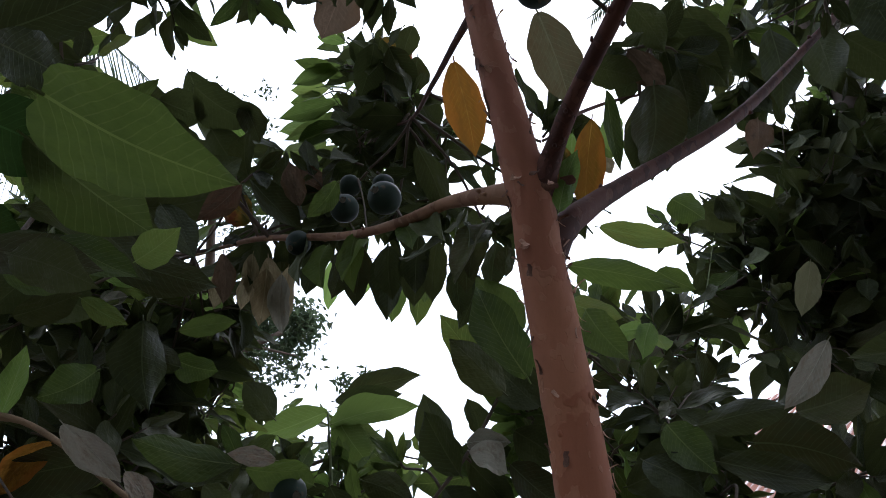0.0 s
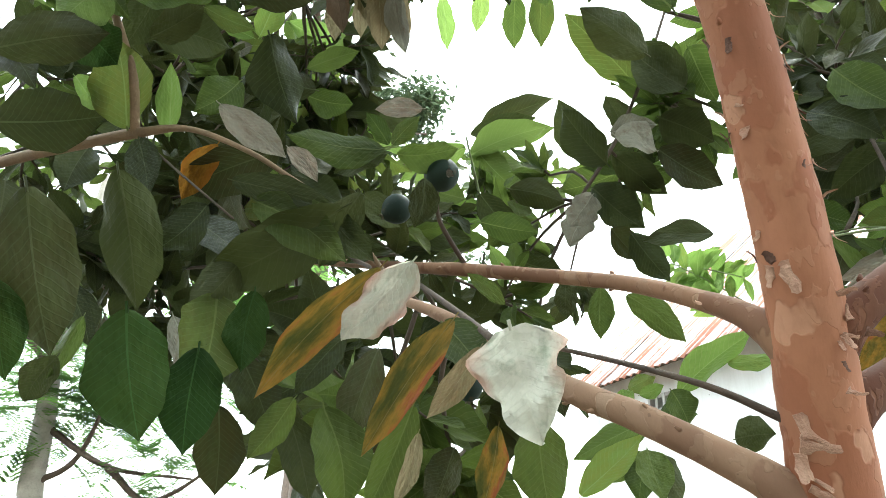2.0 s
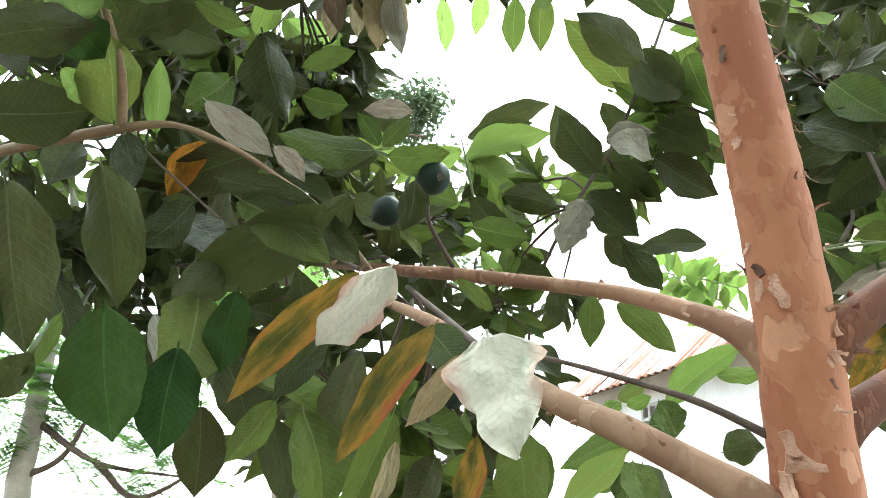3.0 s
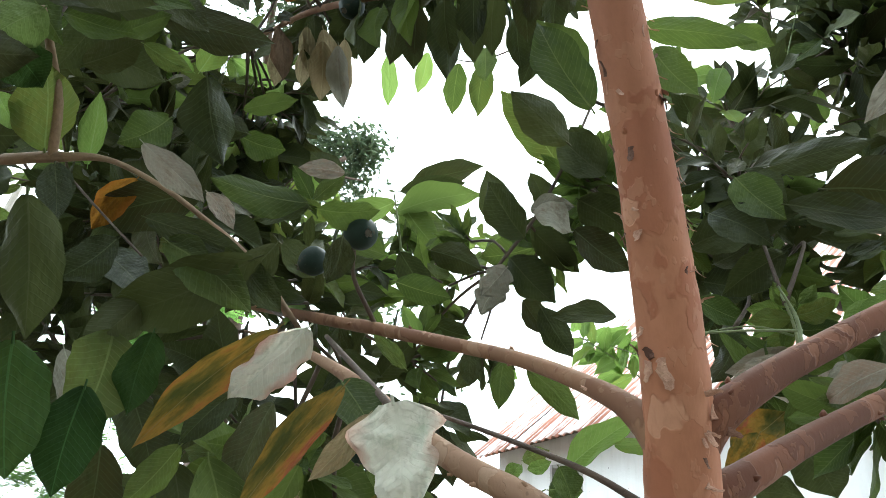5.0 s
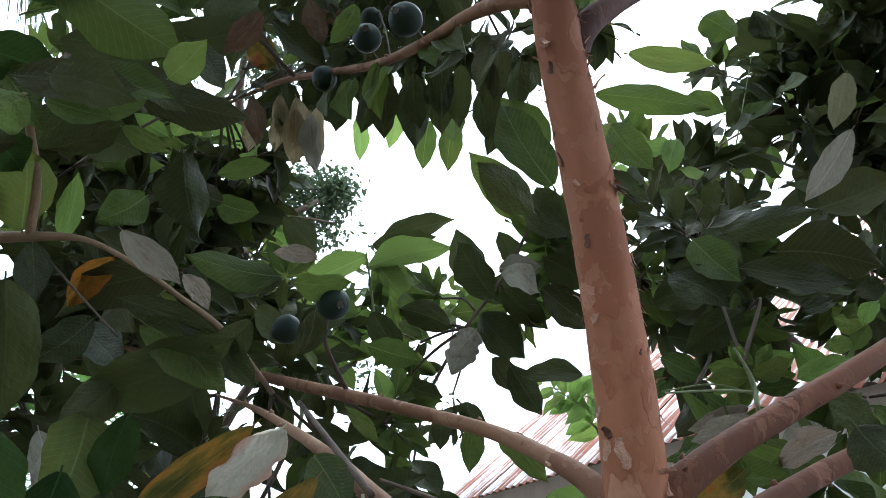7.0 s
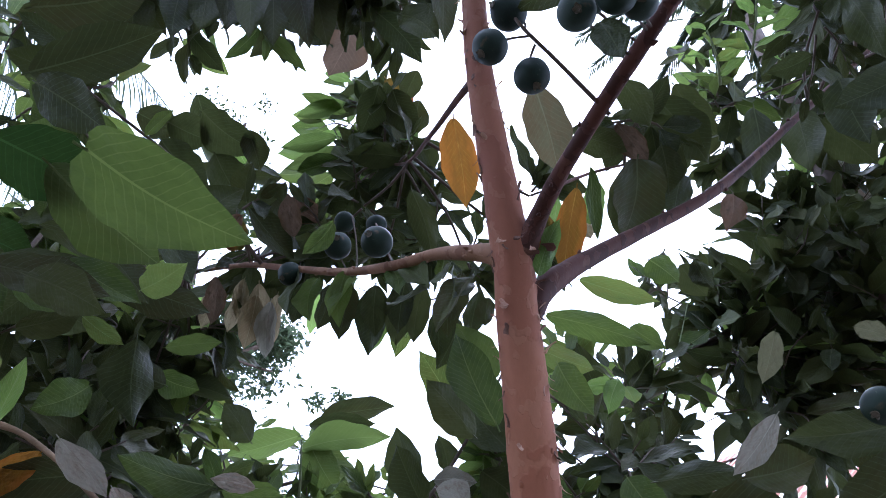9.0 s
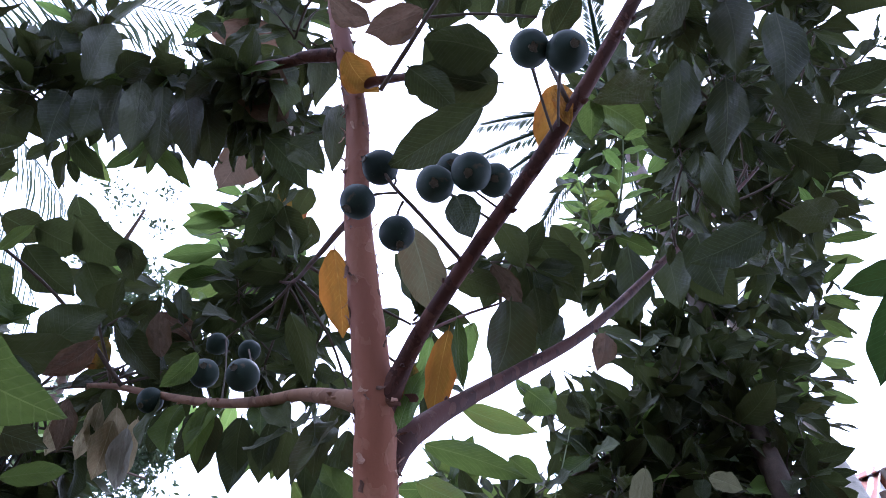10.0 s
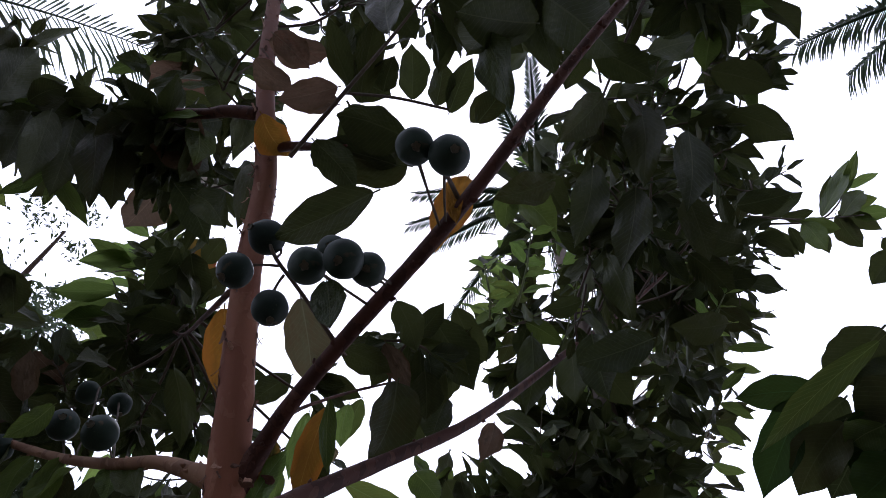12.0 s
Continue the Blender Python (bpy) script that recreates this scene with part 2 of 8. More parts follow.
def fruit_material():
    m, nt = nodes_of("guava_skin")
    g = Graph(nt)
    at = g.add("ShaderNodeTexCoord").outputs["Object"]
    rnd = g.add("ShaderNodeObjectInfo").outputs["Random"]
    big, fine = g.noise(at, 45.0, 4), g.noise(at, 260.0, 3)
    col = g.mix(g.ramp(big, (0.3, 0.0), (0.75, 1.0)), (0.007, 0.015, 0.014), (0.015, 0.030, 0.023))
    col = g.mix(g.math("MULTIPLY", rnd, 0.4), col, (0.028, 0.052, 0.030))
    col = g.mix(g.ramp(fine, (0.66, 0.0), (0.72, 0.6)), col, (0.05, 0.075, 0.05))
    col = g.mix(g.ramp(g.noise(at, 30.0, 5), (0.66, 0.0), (0.72, 0.7)), col, (0.09, 0.06, 0.035))
    bump = g.add("ShaderNodeBump", Strength=0.25, Distance=0.001, Height=g.math("ADD", big, g.math("MULTIPLY", fine, 0.4))).outputs[0]
    p = g.add("ShaderNodeBsdfPrincipled", Base_Color=col, Roughness=0.55, Normal=bump)
    p.inputs["Specular IOR Level"].default_value = 0.22
    g.finish(p.outputs[0])
    return m


LEAF_TONES = {
    # dark holds the crown's shade in its colour, light also stands for backlit leaves
    "green": ((0.028, 0.050, 0.010), (0.092, 0.132, 0.026), (0.145, 0.175, 0.058), None, 0.40),
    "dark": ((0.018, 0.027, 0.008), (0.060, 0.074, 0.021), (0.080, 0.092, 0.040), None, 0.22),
    "mid": ((0.075, 0.115, 0.022), (0.120, 0.175, 0.040), (0.17, 0.22, 0.08), None, 0.42),
    "light": ((0.100, 0.180, 0.030), (0.170, 0.260, 0.060), (0.25, 0.33, 0.13), None, 0.48),
    "yellow": ((0.13, 0.075, 0.012), (0.42, 0.20, 0.028), (0.34, 0.20, 0.05), (0.13, 0.060, 0.014), 0.36),
    "pale": ((0.44, 0.46, 0.35), (0.67, 0.66, 0.55), (0.62, 0.61, 0.50), (0.36, 0.41, 0.29), 0.2),
    "straw": ((0.17, 0.145, 0.075), (0.32, 0.27, 0.16), (0.36, 0.31, 0.19), (0.14, 0.10, 0.05), 0.35),
    "brown": ((0.066, 0.050, 0.032), (0.145, 0.100, 0.066), (0.17, 0.125, 0.085), (0.05, 0.038, 0.025), 0.30),
    "olive": ((0.06, 0.062, 0.03), (0.13, 0.13, 0.07), (0.17, 0.165, 0.10), None, 0.35),
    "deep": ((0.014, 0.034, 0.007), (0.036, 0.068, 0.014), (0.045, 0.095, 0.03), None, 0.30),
    "grey": ((0.150, 0.150, 0.112), (0.30, 0.29, 0.235), (0.34, 0.33, 0.27), (0.16, 0.12, 0.08), 0.25),
}
LEAF_WORDS = {
    "straw": "withered straw-coloured leaf", "light": "fresh light green leaf", "yellow": "orange-yellow dying leaf with brown spots", "turning": "leaf turning from olive to red and yellow",
    "pale": "dry whitish-green leaf with torn edge", "brown": "dull brown withered leaf", "grey": "pale grey leaf underside",
    "olive": "dull olive leaf hanging limp",
}
LEAF = {tone: leaf_material(f"leaf_{tone}", a, b, c, d, e, spot_at=0.52 if tone == "yellow" else 0.62, rough=0.42 if tone in ("green", "dark", "deep", "light", "mid") else 0.65,
                            gloss=0.10 if tone == "deep" else 0.28 if tone in ("green", "dark", "light", "mid") else 0.12, crumple=1.2 if tone in ("pale", "grey", "brown", "straw") else 0.2,
                            edge={"pale": (0.50, 0.27, 0.19), "brown": (0.10, 0.06, 0.03), "yellow": (0.34, 0.12, 0.02)}.get(tone))
        for tone, (a, b, c, d, e) in LEAF_TONES.items()}
LEAF["turning"] = turning_material()
LEAF_MASS = {tone: leaf_material(f"foliage_{tone}", a, b, c, d, e, island=True, gloss=0.24) for tone, (a, b, c, d, e) in LEAF_TONES.items() if tone in ("green", "dark", "light", "mid")}
BARK = bark_material("copper_bark", (0.375, 0.162, 0.088), (0.49, 0.265, 0.165), (0.315, 0.122, 0.064), high_shade=(0.165, 0.069, 0.053))
BARK_LOW = bark_material("low_branch_bark", (0.26, 0.145, 0.085), (0.33, 0.205, 0.13), (0.185, 0.095, 0.056), patch=0.055)
BARK_PALE = bark_material("tan_branch_bark", (0.30, 0.185, 0.118), (0.37, 0.255, 0.175), (0.235, 0.135, 0.085), patch=0.05)
# bark of the lower right boughs, its colour darkened to carry their shadow
BARK_RIGHT_SHADED = bark_material("shaded_right_branch_bark", (0.168, 0.068, 0.037), (0.225, 0.105, 0.06), (0.115, 0.046, 0.026), patch=0.045)
# darker copy of the bark: shade on the upper boughs put into colour
BARK_SHADED = bark_material("shaded_branch_bark", (0.090, 0.037, 0.027), (0.122, 0.056, 0.040), (0.055, 0.024, 0.019), patch=0.03)
BARK_TAN = plain_material("tan_twig_bark", (0.17, 0.115, 0.065), (0.28, 0.19, 0.11), 30.0, 0.75, 0.5)
BARK_TWIG = plain_material("twig_bark", (0.055, 0.037, 0.026), (0.11, 0.077, 0.054), 30.0, 0.75, 0.5)
BARK_STALK = plain_material("fruit_stalk", (0.045, 0.030, 0.02), (0.09, 0.062, 0.042), 40.0, 0.8, 0.4)
BARK_GREEN = plain_material("green_shoot", (0.13, 0.17, 0.07), (0.24, 0.28, 0.14), 40.0, 0.6, 0.3)
BARK_FAR = plain_material("grey_bark", (0.26, 0.24, 0.20), (0.42, 0.39, 0.33), 9.0, 0.85, 0.6, 0.01)
FLAKE = plain_material("loose_bark", (0.33, 0.17, 0.11), (0.47, 0.29, 0.20), 60.0, 0.8, 0.5)
OLD_FLAKE = plain_material("old_loose_bark", (0.09, 0.042, 0.028), (0.17, 0.085, 0.055), 60.0, 0.85, 0.5)
FRUIT = fruit_material()
CALYX = plain_material("dry_calyx", (0.05, 0.045, 0.03), (0.13, 0.11, 0.075), 90.0, 0.85, 0.5)
ROOF = roof_material()
WALL = wall_material()
TIMBER = plain_material("old_timber", (0.10, 0.07, 0.05), (0.18, 0.13, 0.09), 12.0, 0.85, 0.5)
CEMENT = plain_material("vent_cement", (0.40, 0.39, 0.37), (0.55, 0.54, 0.51), 20.0, 0.9, 0.5)
# out of view; colour lowered to carry the canopy's shade on the soil
SOIL = plain_material("shaded_soil_and_litter", (0.05, 0.04, 0.028), (0.11, 0.085, 0.055), 1.3, 0.95, 0.8, 0.03)
PALM = leaf_material("palm_leaflet", (0.035, 0.06, 0.03), (0.07, 0.10, 0.055), (0.12, 0.14, 0.09), None, 0.25, island=True)
FEATHER = leaf_material("feathery_leaflet", (0.09, 0.20, 0.035), (0.18, 0.33, 0.08), (0.26, 0.36, 0.14), None, 0.5, island=True)
FARLEAF = leaf_material("distant_leaf", (0.035, 0.06, 0.03), (0.08, 0.12, 0.05), (0.1, 0.14, 0.07), None, 0.15, island=True)

# ---------------- builders ----------------
WORLD = {}
STEMS = {}
COUNT = {}
FIELD = {}


def place(ob, parent, m):
    """Put ob at the pose m of the world, under parent."""
    WORLD[ob.name] = m
    if parent is not None:
        ob.parent = parent
        ob.matrix_parent_inverse = WORLD[parent.name].inverted()
    ob.matrix_basis = m
    return ob


def thing(name, at, label, category, group="", kind=""):
    ob = tagged(new(name), label, category, group, kind)
    ob.empty_display_size = 0.05
    return place(ob, None, Matrix.Translation(at))


def part(name, bm, material, parent, label="", m=None, smooth=True):
    me = bpy.data.meshes.new(name)
    bm.to_mesh(me)
    bm.free()
    for p in me.polygons:
        p.use_smooth = smooth
    for mat in (material if isinstance(material, (list, tuple)) else (material,)):
        me.materials.append(mat)
    ob = new(name, me)
    if label:
        tagged(ob, label)
    return place(ob, parent, m or Matrix())


def spline(points, radii, step):
    """Points and radii along a smooth curve through the given points."""
    pts = [Vector(p) for p in points]
    ext = [2 * pts[0] - pts[1], *pts, 2 * pts[-1] - pts[-2]]
    out, rad = [], []
    for k in range(len(pts) - 1):
        a, b, c, d = ext[k:k + 4]
        n = max(2, int((c - b).length / step))
        for i in range(n):
            s = i / n
            out.append(0.5 * (2 * b + (c - a) * s + (2 * a - 5 * b + 4 * c - d) * s * s + (3 * b - a - 3 * c + d) * s ** 3))
            rad.append(radii[k] + (radii[k + 1] - radii[k]) * s)
    return [*out, pts[-1]], [*rad, radii[-1]]


def tube(bm, pts, rad, sides=10, rough=0.0, seed=0):
    """A limb of round section with a knotty, uneven surface, closed at both ends."""
    rings, ref = [], Vector((0.3, 1, 0.2)).normalized()
    for k, (p, r) in enumerate(zip(pts, rad)):
        d = (pts[min(k + 1, len(pts) - 1)] - pts[max(k - 1, 0)]).normalized()
        ref = (ref - d * ref.dot(d)).normalized()
        side = d.cross(ref)
        ring = []
        for j in range(sides):
            a = 2 * math.pi * j / sides
            way = ref * math.cos(a) + side * math.sin(a)
            q = p + way * r
            bulge = 1 + rough * (noise.noise(q * 28 + Vector((seed, 0, 0))) + 0.6 * noise.noise(q * 75))
            ring.append(bm.verts.new(p + way * r * bulge))
        rings.append(ring)
    for a, b in zip(rings, rings[1:]):
        for j in range(sides):
            bm.faces.new((a[j], a[(j + 1) % sides], b[(j + 1) % sides], b[j]))
    bm.faces.new(rings[0][::-1])
    bm.faces.new(rings[-1])
    return bm


def limb(tree, name, points, radii, material, parent=None, sides=10, rough=0.05, step=0.015, label="", knots=0):
    """A trunk, branch or twig as one part of its tree; its line is kept for what grows on it."""
    base = Vector(points[0])
    pts, rad = spline(points, radii, step)
    STEMS.setdefault(tree.name, []).extend(pts[::3])
    bm = bmesh.new()
    tube(bm, [p - base for p in pts], rad, sides, rough, seed=base.x * 7)
    rng = random.Random(int(abs(base.x * 1000) + abs(base.z * 100)))
    for _ in range(knots):
        k = rng.randrange(3, len(pts) - 3)
        d = (pts[k + 1] - pts[k - 1]).normalized()
        out = Vector((rng.uniform(-1, 1), rng.uniform(-1, 0.3), rng.uniform(-1, 1)))
        out = (out - d * out.dot(d)).normalized()
        p = pts[k] - base + out * rad[k] * 0.9
        h = rng.uniform(0.4, 1.0)
        tube(bm, [p - out * 0.002, p + out * 0.003 * h, p + out * 0.006 * h + d * 0.004], [0.0055 * h, 0.004 * h, 0.0015], 7, 0.2)
    return part(name, bm, material, parent or tree, label, Matrix.Translation(base))


def leaf_shape(seed, long=13, fold=0.16, arch=0.16, wave=0.05, full=0.8, torn=0.0, shield=False, bend=0.0, crush=0.0, peak=0.92):
    """One blade of unit length along x and unit width along y, with petiole; its upper face looks along z."""
    rng = random.Random(seed)
    verts, faces, uvs = [], [], []
    cols = (-1.0, -0.72, -0.36, 0.0, 0.36, 0.72, 1.0) if not crush else tuple(k / 6 - 1 for k in range(13))
    ph = [rng.uniform(0, 6) for _ in range(4)]
    for i in range(long + 1):
        u = i / long
        w = max(0.0, math.sin(math.pi * (0.015 + 0.983 * u) ** peak)) ** (full + 0.75 * max(0.0, u - 0.55))
        if shield:
            w = min(1.0, 0.30 + 4.2 * u - 4 * u * u) * max(0.0, 1 - u ** 1.5) ** 0.75 * 1.08
        for c in cols:
            edge = abs(c)
            ww = w * (1 + (0.05 * math.sin(9 * u + ph[0] + c) + 0.035 * math.sin(23 * u + ph[1] + 3 * c)) * edge)
            if torn and edge == 1:
                ww *= 1 - torn * max(0, math.sin(17 * u + ph[1] + 2 * c)) - torn * 0.5 * rng.random()
            y = 0.5 * c * ww + bend * math.sin(math.pi * u)
            z = 0.75 * fold * (edge ** 1.3) * w - arch * u * u + 1.3 * wave * edge * math.sin(11 * u + ph[2] + 2.5 * c) + 0.5 * wave * math.sin(5 * u + ph[3])
            if crush:
                z += crush * (noise.noise(Vector((u * 3.5, c * 1.8, seed))) + 0.5 * noise.noise(Vector((u * 9, c * 4.5, seed))))
            verts.append((0.06 + 0.94 * u, y, z))
            uvs.append((u, 0.5 + 0.5 * c * max(w, 0.05)))
    n = len(cols)
    for i in range(long):
        for j in range(n - 1):
            a = i * n + j
            faces.append((a, a + n, a + n + 1, a + 1))
    k = len(verts)
    mid = n // 2
    for x, y, z in ((0.0, 0.018, 0.0), (0.0, -0.018, 0.0), (0.0, 0.0, -0.02), (0.09, 0.018, 0.004), (0.09, -0.018, 0.004), (0.09, 0.0, -0.02)):
        verts.append((x, y, z + verts[mid][2] * x))
        uvs.append((max(x, 0.02), 0.5))
    faces += [(k, k + 3, k + 4, k + 1), (k + 1, k + 4, k + 5, k + 2), (k + 2, k + 5, k + 3, k)]
    return verts, faces, uvs


OUTLINES = ((1, 0.16, 0.10, 0.035, 0.74, 0.04), (2, 0.26, 0.20, 0.05, 0.70, -0.08), (3, 0.12, 0.30, 0.05, 0.78, 0.09), (4, 0.30, -0.08, 0.05, 0.72, -0.05),
            (5, 0.22, 0.16, 0.08, 0.70, 0.11), (6, 0.42, 0.28, 0.06, 0.84, -0.11))
MORE_OUTLINES = ((9, 0.55, 0.12, 0.08, 0.76, 0.05), (10, 0.22, 0.40, 0.07, 0.74, -0.14), (11, 0.15, -0.18, 0.09, 0.80, 0.08), (12, 0.45, 0.05, 0.09, 0.70, 0.14))


def blade_set(long):
    """The blades of the crown, at one fineness, with the torn and the shield-shaped dry leaf as numbers 6 and 7 and a broad ovate one last."""
    first, more = ([leaf_shape(s, long=long, fold=f, arch=a, wave=w, full=u, bend=k) for s, f, a, w, u, k in rows] for rows in (OUTLINES, MORE_OUTLINES))
    dry = [leaf_shape(7, long=18, fold=0.25, arch=0.10, wave=0.10, full=0.50, torn=0.14, crush=0.16),
           leaf_shape(8, long=22, fold=0.10, arch=0.12, wave=0.10, torn=0.12, shield=True, crush=0.22)]
    ovate = [leaf_shape(13, long=long, fold=0.20, arch=0.16, wave=0.05, full=0.62, bend=-0.07, peak=0.70)]
    return first + dry + more + ovate


SHAPES, FINE_SHAPES = blade_set(12), blade_set(24)
CROWN_SHAPES = (0, 1, 2, 3, 4, 5, 8, 9, 10, 11)
BLADE = {}


def blade(shape, tone):
    if (shape, tone) not in BLADE:
        verts, faces, uvs = FINE_SHAPES[shape]
        me = bpy.data.meshes.new("leaf")
        me.from_pydata(verts, [], faces)
        layer = me.uv_layers.new(name="UVMap")
        for loop in me.loops:
            layer.data[loop.index].uv = uvs[loop.vertex_index]
        me.polygons.foreach_set("use_smooth", [True] * len(me.polygons))
        me.materials.append(LEAF[tone])
        BLADE[shape, tone] = me
    return BLADE[shape, tone]


def leaf_pose(base, tip, width, roll):
    """Pose of a blade from its stalk to its tip; at roll 0 its face is turned as far as it can be towards -y."""
    base, tip = Vector(base), Vector(tip)
    x = tip - base
    size = x.length
    x = x / size
    z = Vector((0, -1, 0)) - x * -x.y
    if z.length < 0.05:
        z = Vector((0, 0, -1)) - x * -x.z
    z.normalize()
    z = Matrix.Rotation(radians(roll), 3, x) @ z
    y = z.cross(x)
    m = Matrix((x * size, y * width, z * width * 0.9)).transposed().to_4x4()
    m.translation = base
    return m


def leaf(parent, base, tip, width, roll=0, tone="green", shape=0):
    ob = new("leaf", blade(shape, tone))
    if tone in LEAF_WORDS:
        tagged(ob, LEAF_WORDS[tone])
    return place(ob, parent, leaf_pose(base, tip, width, roll))


def grown_leaf(tree, base, tip, width, roll, tone, shape):
    """A leaf of the crown: one of the first of its tree is a part of its own, the others are joined into its foliage."""
    COUNT[tree.name] = COUNT.get(tree.name, 0) + 1
    if COUNT[tree.name] <= (90 if tree.name == "guava_tree" else 280) and tone in LEAF:
        leaf(tree, base, tip, width, roll, tone, shape)
    else:
        FIELD.setdefault((tree.name, tone), []).append((shape, leaf_pose(base, tip, width, roll)))


def join_foliage():
    """The remaining leaves of every crown as one mesh a tone."""
    for (tree, tone), items in FIELD.items():
        vs, fs, us, n = [], [], [], 0
        for shape, m in items:
            verts, faces, uvs = SHAPES[shape]
            a = np.array(m)
            v = np.array(verts)
            vs.append(v @ a[:3, :3].T + a[:3, 3])
            fs += [tuple(i + n for i in f) for f in faces]
            us += [uvs[i] for f in faces for i in f]
            n += len(v)
        me = bpy.data.meshes.new("foliage")
        me.from_pydata(np.concatenate(vs).tolist(), [], fs)
        layer = me.uv_layers.new(name="UVMap")
        layer.data.foreach_set("uv", np.array(us, float).ravel())
        me.polygons.foreach_set("use_smooth", [True] * len(me.polygons))
        me.materials.append(LEAF_MASS[tone])
        place(tagged(new("foliage", me), kind="stuff"), bpy.data.objects[tree], Matrix())


def spray(tree, a, b, pairs, size, tone, rng, twigs, leafy=1.0):
    """A shoot from a to b with crossed pairs of leaves that droop a little."""
    a, b = Vector(a), Vector(b)
    d = b - a
    bend = Vector((rng.uniform(-1, 1), rng.uniform(-1, 1), rng.uniform(-0.2, 0.8))) * d.length * 0.12
    pts, rad = spline([a, (a + b) / 2 + bend, b], [0.0032, 0.0024, 0.0014], 0.03)
    tube(twigs, pts, rad, 5)
    way = d.normalized()
    side = way.cross(Vector((rng.uniform(-0.5, 0.5), rng.uniform(-0.5, 0.5), 1))).normalized()
    for k in range(pairs):
        s = 0.12 + 0.88 * (k + 0.5 + rng.uniform(-0.2, 0.2)) / pairs
        p = pts[min(len(pts) - 1, int(s * (len(pts) - 1)))]
        out = Matrix.Rotation(radians(90 * (k % 2) + rng.uniform(-25, 25)), 3, way) @ side
        for sign in (1, -1):
            if rng.random() > leafy:
                continue
            length = size * rng.uniform(0.72, 1.2) * (0.75 if k == pairs - 1 else 1)
            v = out * sign * rng.uniform(0.75, 1.1) + way * rng.uniform(0.25, 0.9) + Vector((0, 0, rng.uniform(-0.75, 0.10)))
            t = tone if rng.random() < (0.95 if tone == "dark" else 0.68) else rng.choice(("green", "green", "mid", "light"))
            grown_leaf(tree, p, p + v.normalized() * length, length * rng.uniform(0.36, 0.5), rng.uniform(-75, 75), t, rng.choice(CROWN_SHAPES))
    tip = b + way * size * 0.5
    grown_leaf(tree, b, tip, size * 0.2, rng.uniform(-60, 60), tone, 0)


def clump(tree, at, radius, sprays, size, seed, tone="green", leafy=0.9, link=True):
    """Leafy end of a bough: a twig from the nearest limb, fanned into shoots."""
    rng = random.Random(seed)
    at = Vector(at)
    twigs = bmesh.new()
    stems = STEMS.get(tree.name, [])
    root = min(stems, key=lambda p: (p - at).length) if stems and link else at - Vector((0, 0, radius))
    gap = at - root
    if link and gap.length > 0.02:
        mid = (root + at) / 2 + Vector((rng.uniform(-1, 1), rng.uniform(-1, 1), rng.uniform(0, 1))) * gap.length * 0.1
        pts, rad = spline([root, mid, at], [min(0.0055, 0.003 + gap.length * 0.004), 0.0035, 0.0028], 0.04)
        tube(twigs, pts, rad, 6, 0.05)
    lead = gap.normalized() if gap.length > 0.02 else Vector((0, 0, 1))
    for _ in range(sprays):
        out = Vector((rng.gauss(0, 1), rng.gauss(0, 1), rng.gauss(0, 1))).normalized()
        way = (out + lead * 0.35 + Vector((0, 0, 0.1))).normalized()
        a = at + out * radius * rng.uniform(0.0, 0.35)
        b = a + way * radius * rng.uniform(0.6, 1.0)
        spray(tree, a, b, max(2, int((b - a).length / (size * 0.33))), size, tone, rng, twigs, leafy)
    part("twig", twigs, BARK_TWIG, tree)


def guava(tree, at, radius, hang, stalk, turn=0):
    """A round unripe guava that hangs from stalk, with the dry crown of its flower at the end."""
    at, down = Vector(at), Vector(hang).normalized()
    bm = bmesh.new()
    bmesh.ops.create_uvsphere(bm, u_segments=28, v_segments=18, radius=radius)
    for v in bm.verts:
        n = v.co.normalized()
        v.co *= 1 + 0.03 * noise.noise(n * 1.6 + Vector((turn, 0, 0))) + 0.008 * noise.noise(n * 7 + Vector((0, turn, 0)))
        if n.z > 0.9:
            v.co.z -= radius * 0.10 * (n.z - 0.9) / 0.1
        if n.z < -0.85:
            v.co.z -= radius * 0.10 * (-n.z - 0.85) / 0.15
    q = (-down).to_track_quat("Z", "Y").to_matrix().to_4x4()
    m = Matrix.Translation(at) @ q
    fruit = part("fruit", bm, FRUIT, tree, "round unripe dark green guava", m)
    bm = bmesh.new()
    rng = random.Random(turn)
    for k in range(5):
        a = 2 * math.pi * k / 5 + rng.uniform(-0.2, 0.2)
        c, s = math.cos(a), math.sin(a)
        z, flare = -radius * 1.05, rng.uniform(0.20, 0.30)
        ring = [(0.16 * c - 0.12 * s, 0.16 * s + 0.12 * c, z), (0.16 * c + 0.12 * s, 0.16 * s - 0.12 * c, z),
                (flare * c + 0.05 * s, flare * s - 0.05 * c, z - 0.16 * radius), (flare * c - 0.05 * s, flare * s + 0.05 * c, z - 0.16 * radius)]
        low = [bm.verts.new((x * radius, y * radius, w)) for x, y, w in ring]
        top = [bm.verts.new((x * radius * 0.9, y * radius * 0.9, w + 0.05 * radius)) for x, y, w in ring]
        bm.faces.new(low)
        bm.faces.new(top[::-1])
        for i in range(4):
            bm.faces.new((low[i], top[i], top[(i + 1) % 4], low[(i + 1) % 4]))
    bmesh.ops.create_cone(bm, segments=10, radius1=radius * 0.2, radius2=radius * 0.17, depth=radius * 0.16, cap_ends=True,
                          matrix=Matrix.Translation((0, 0, -radius * 1.05)))
    part("calyx", bm, CALYX, fruit, "dry brown flower crown", m, smooth=False)
    bm = bmesh.new()
    top = at - down * radius * 0.92
    mid = (top + Vector(stalk)) / 2 - down * 0.004
    pts, rad = spline([top, mid, stalk], [0.0022, 0.0014, 0.0018], 0.01)
    tube(bm, pts, rad, 6)
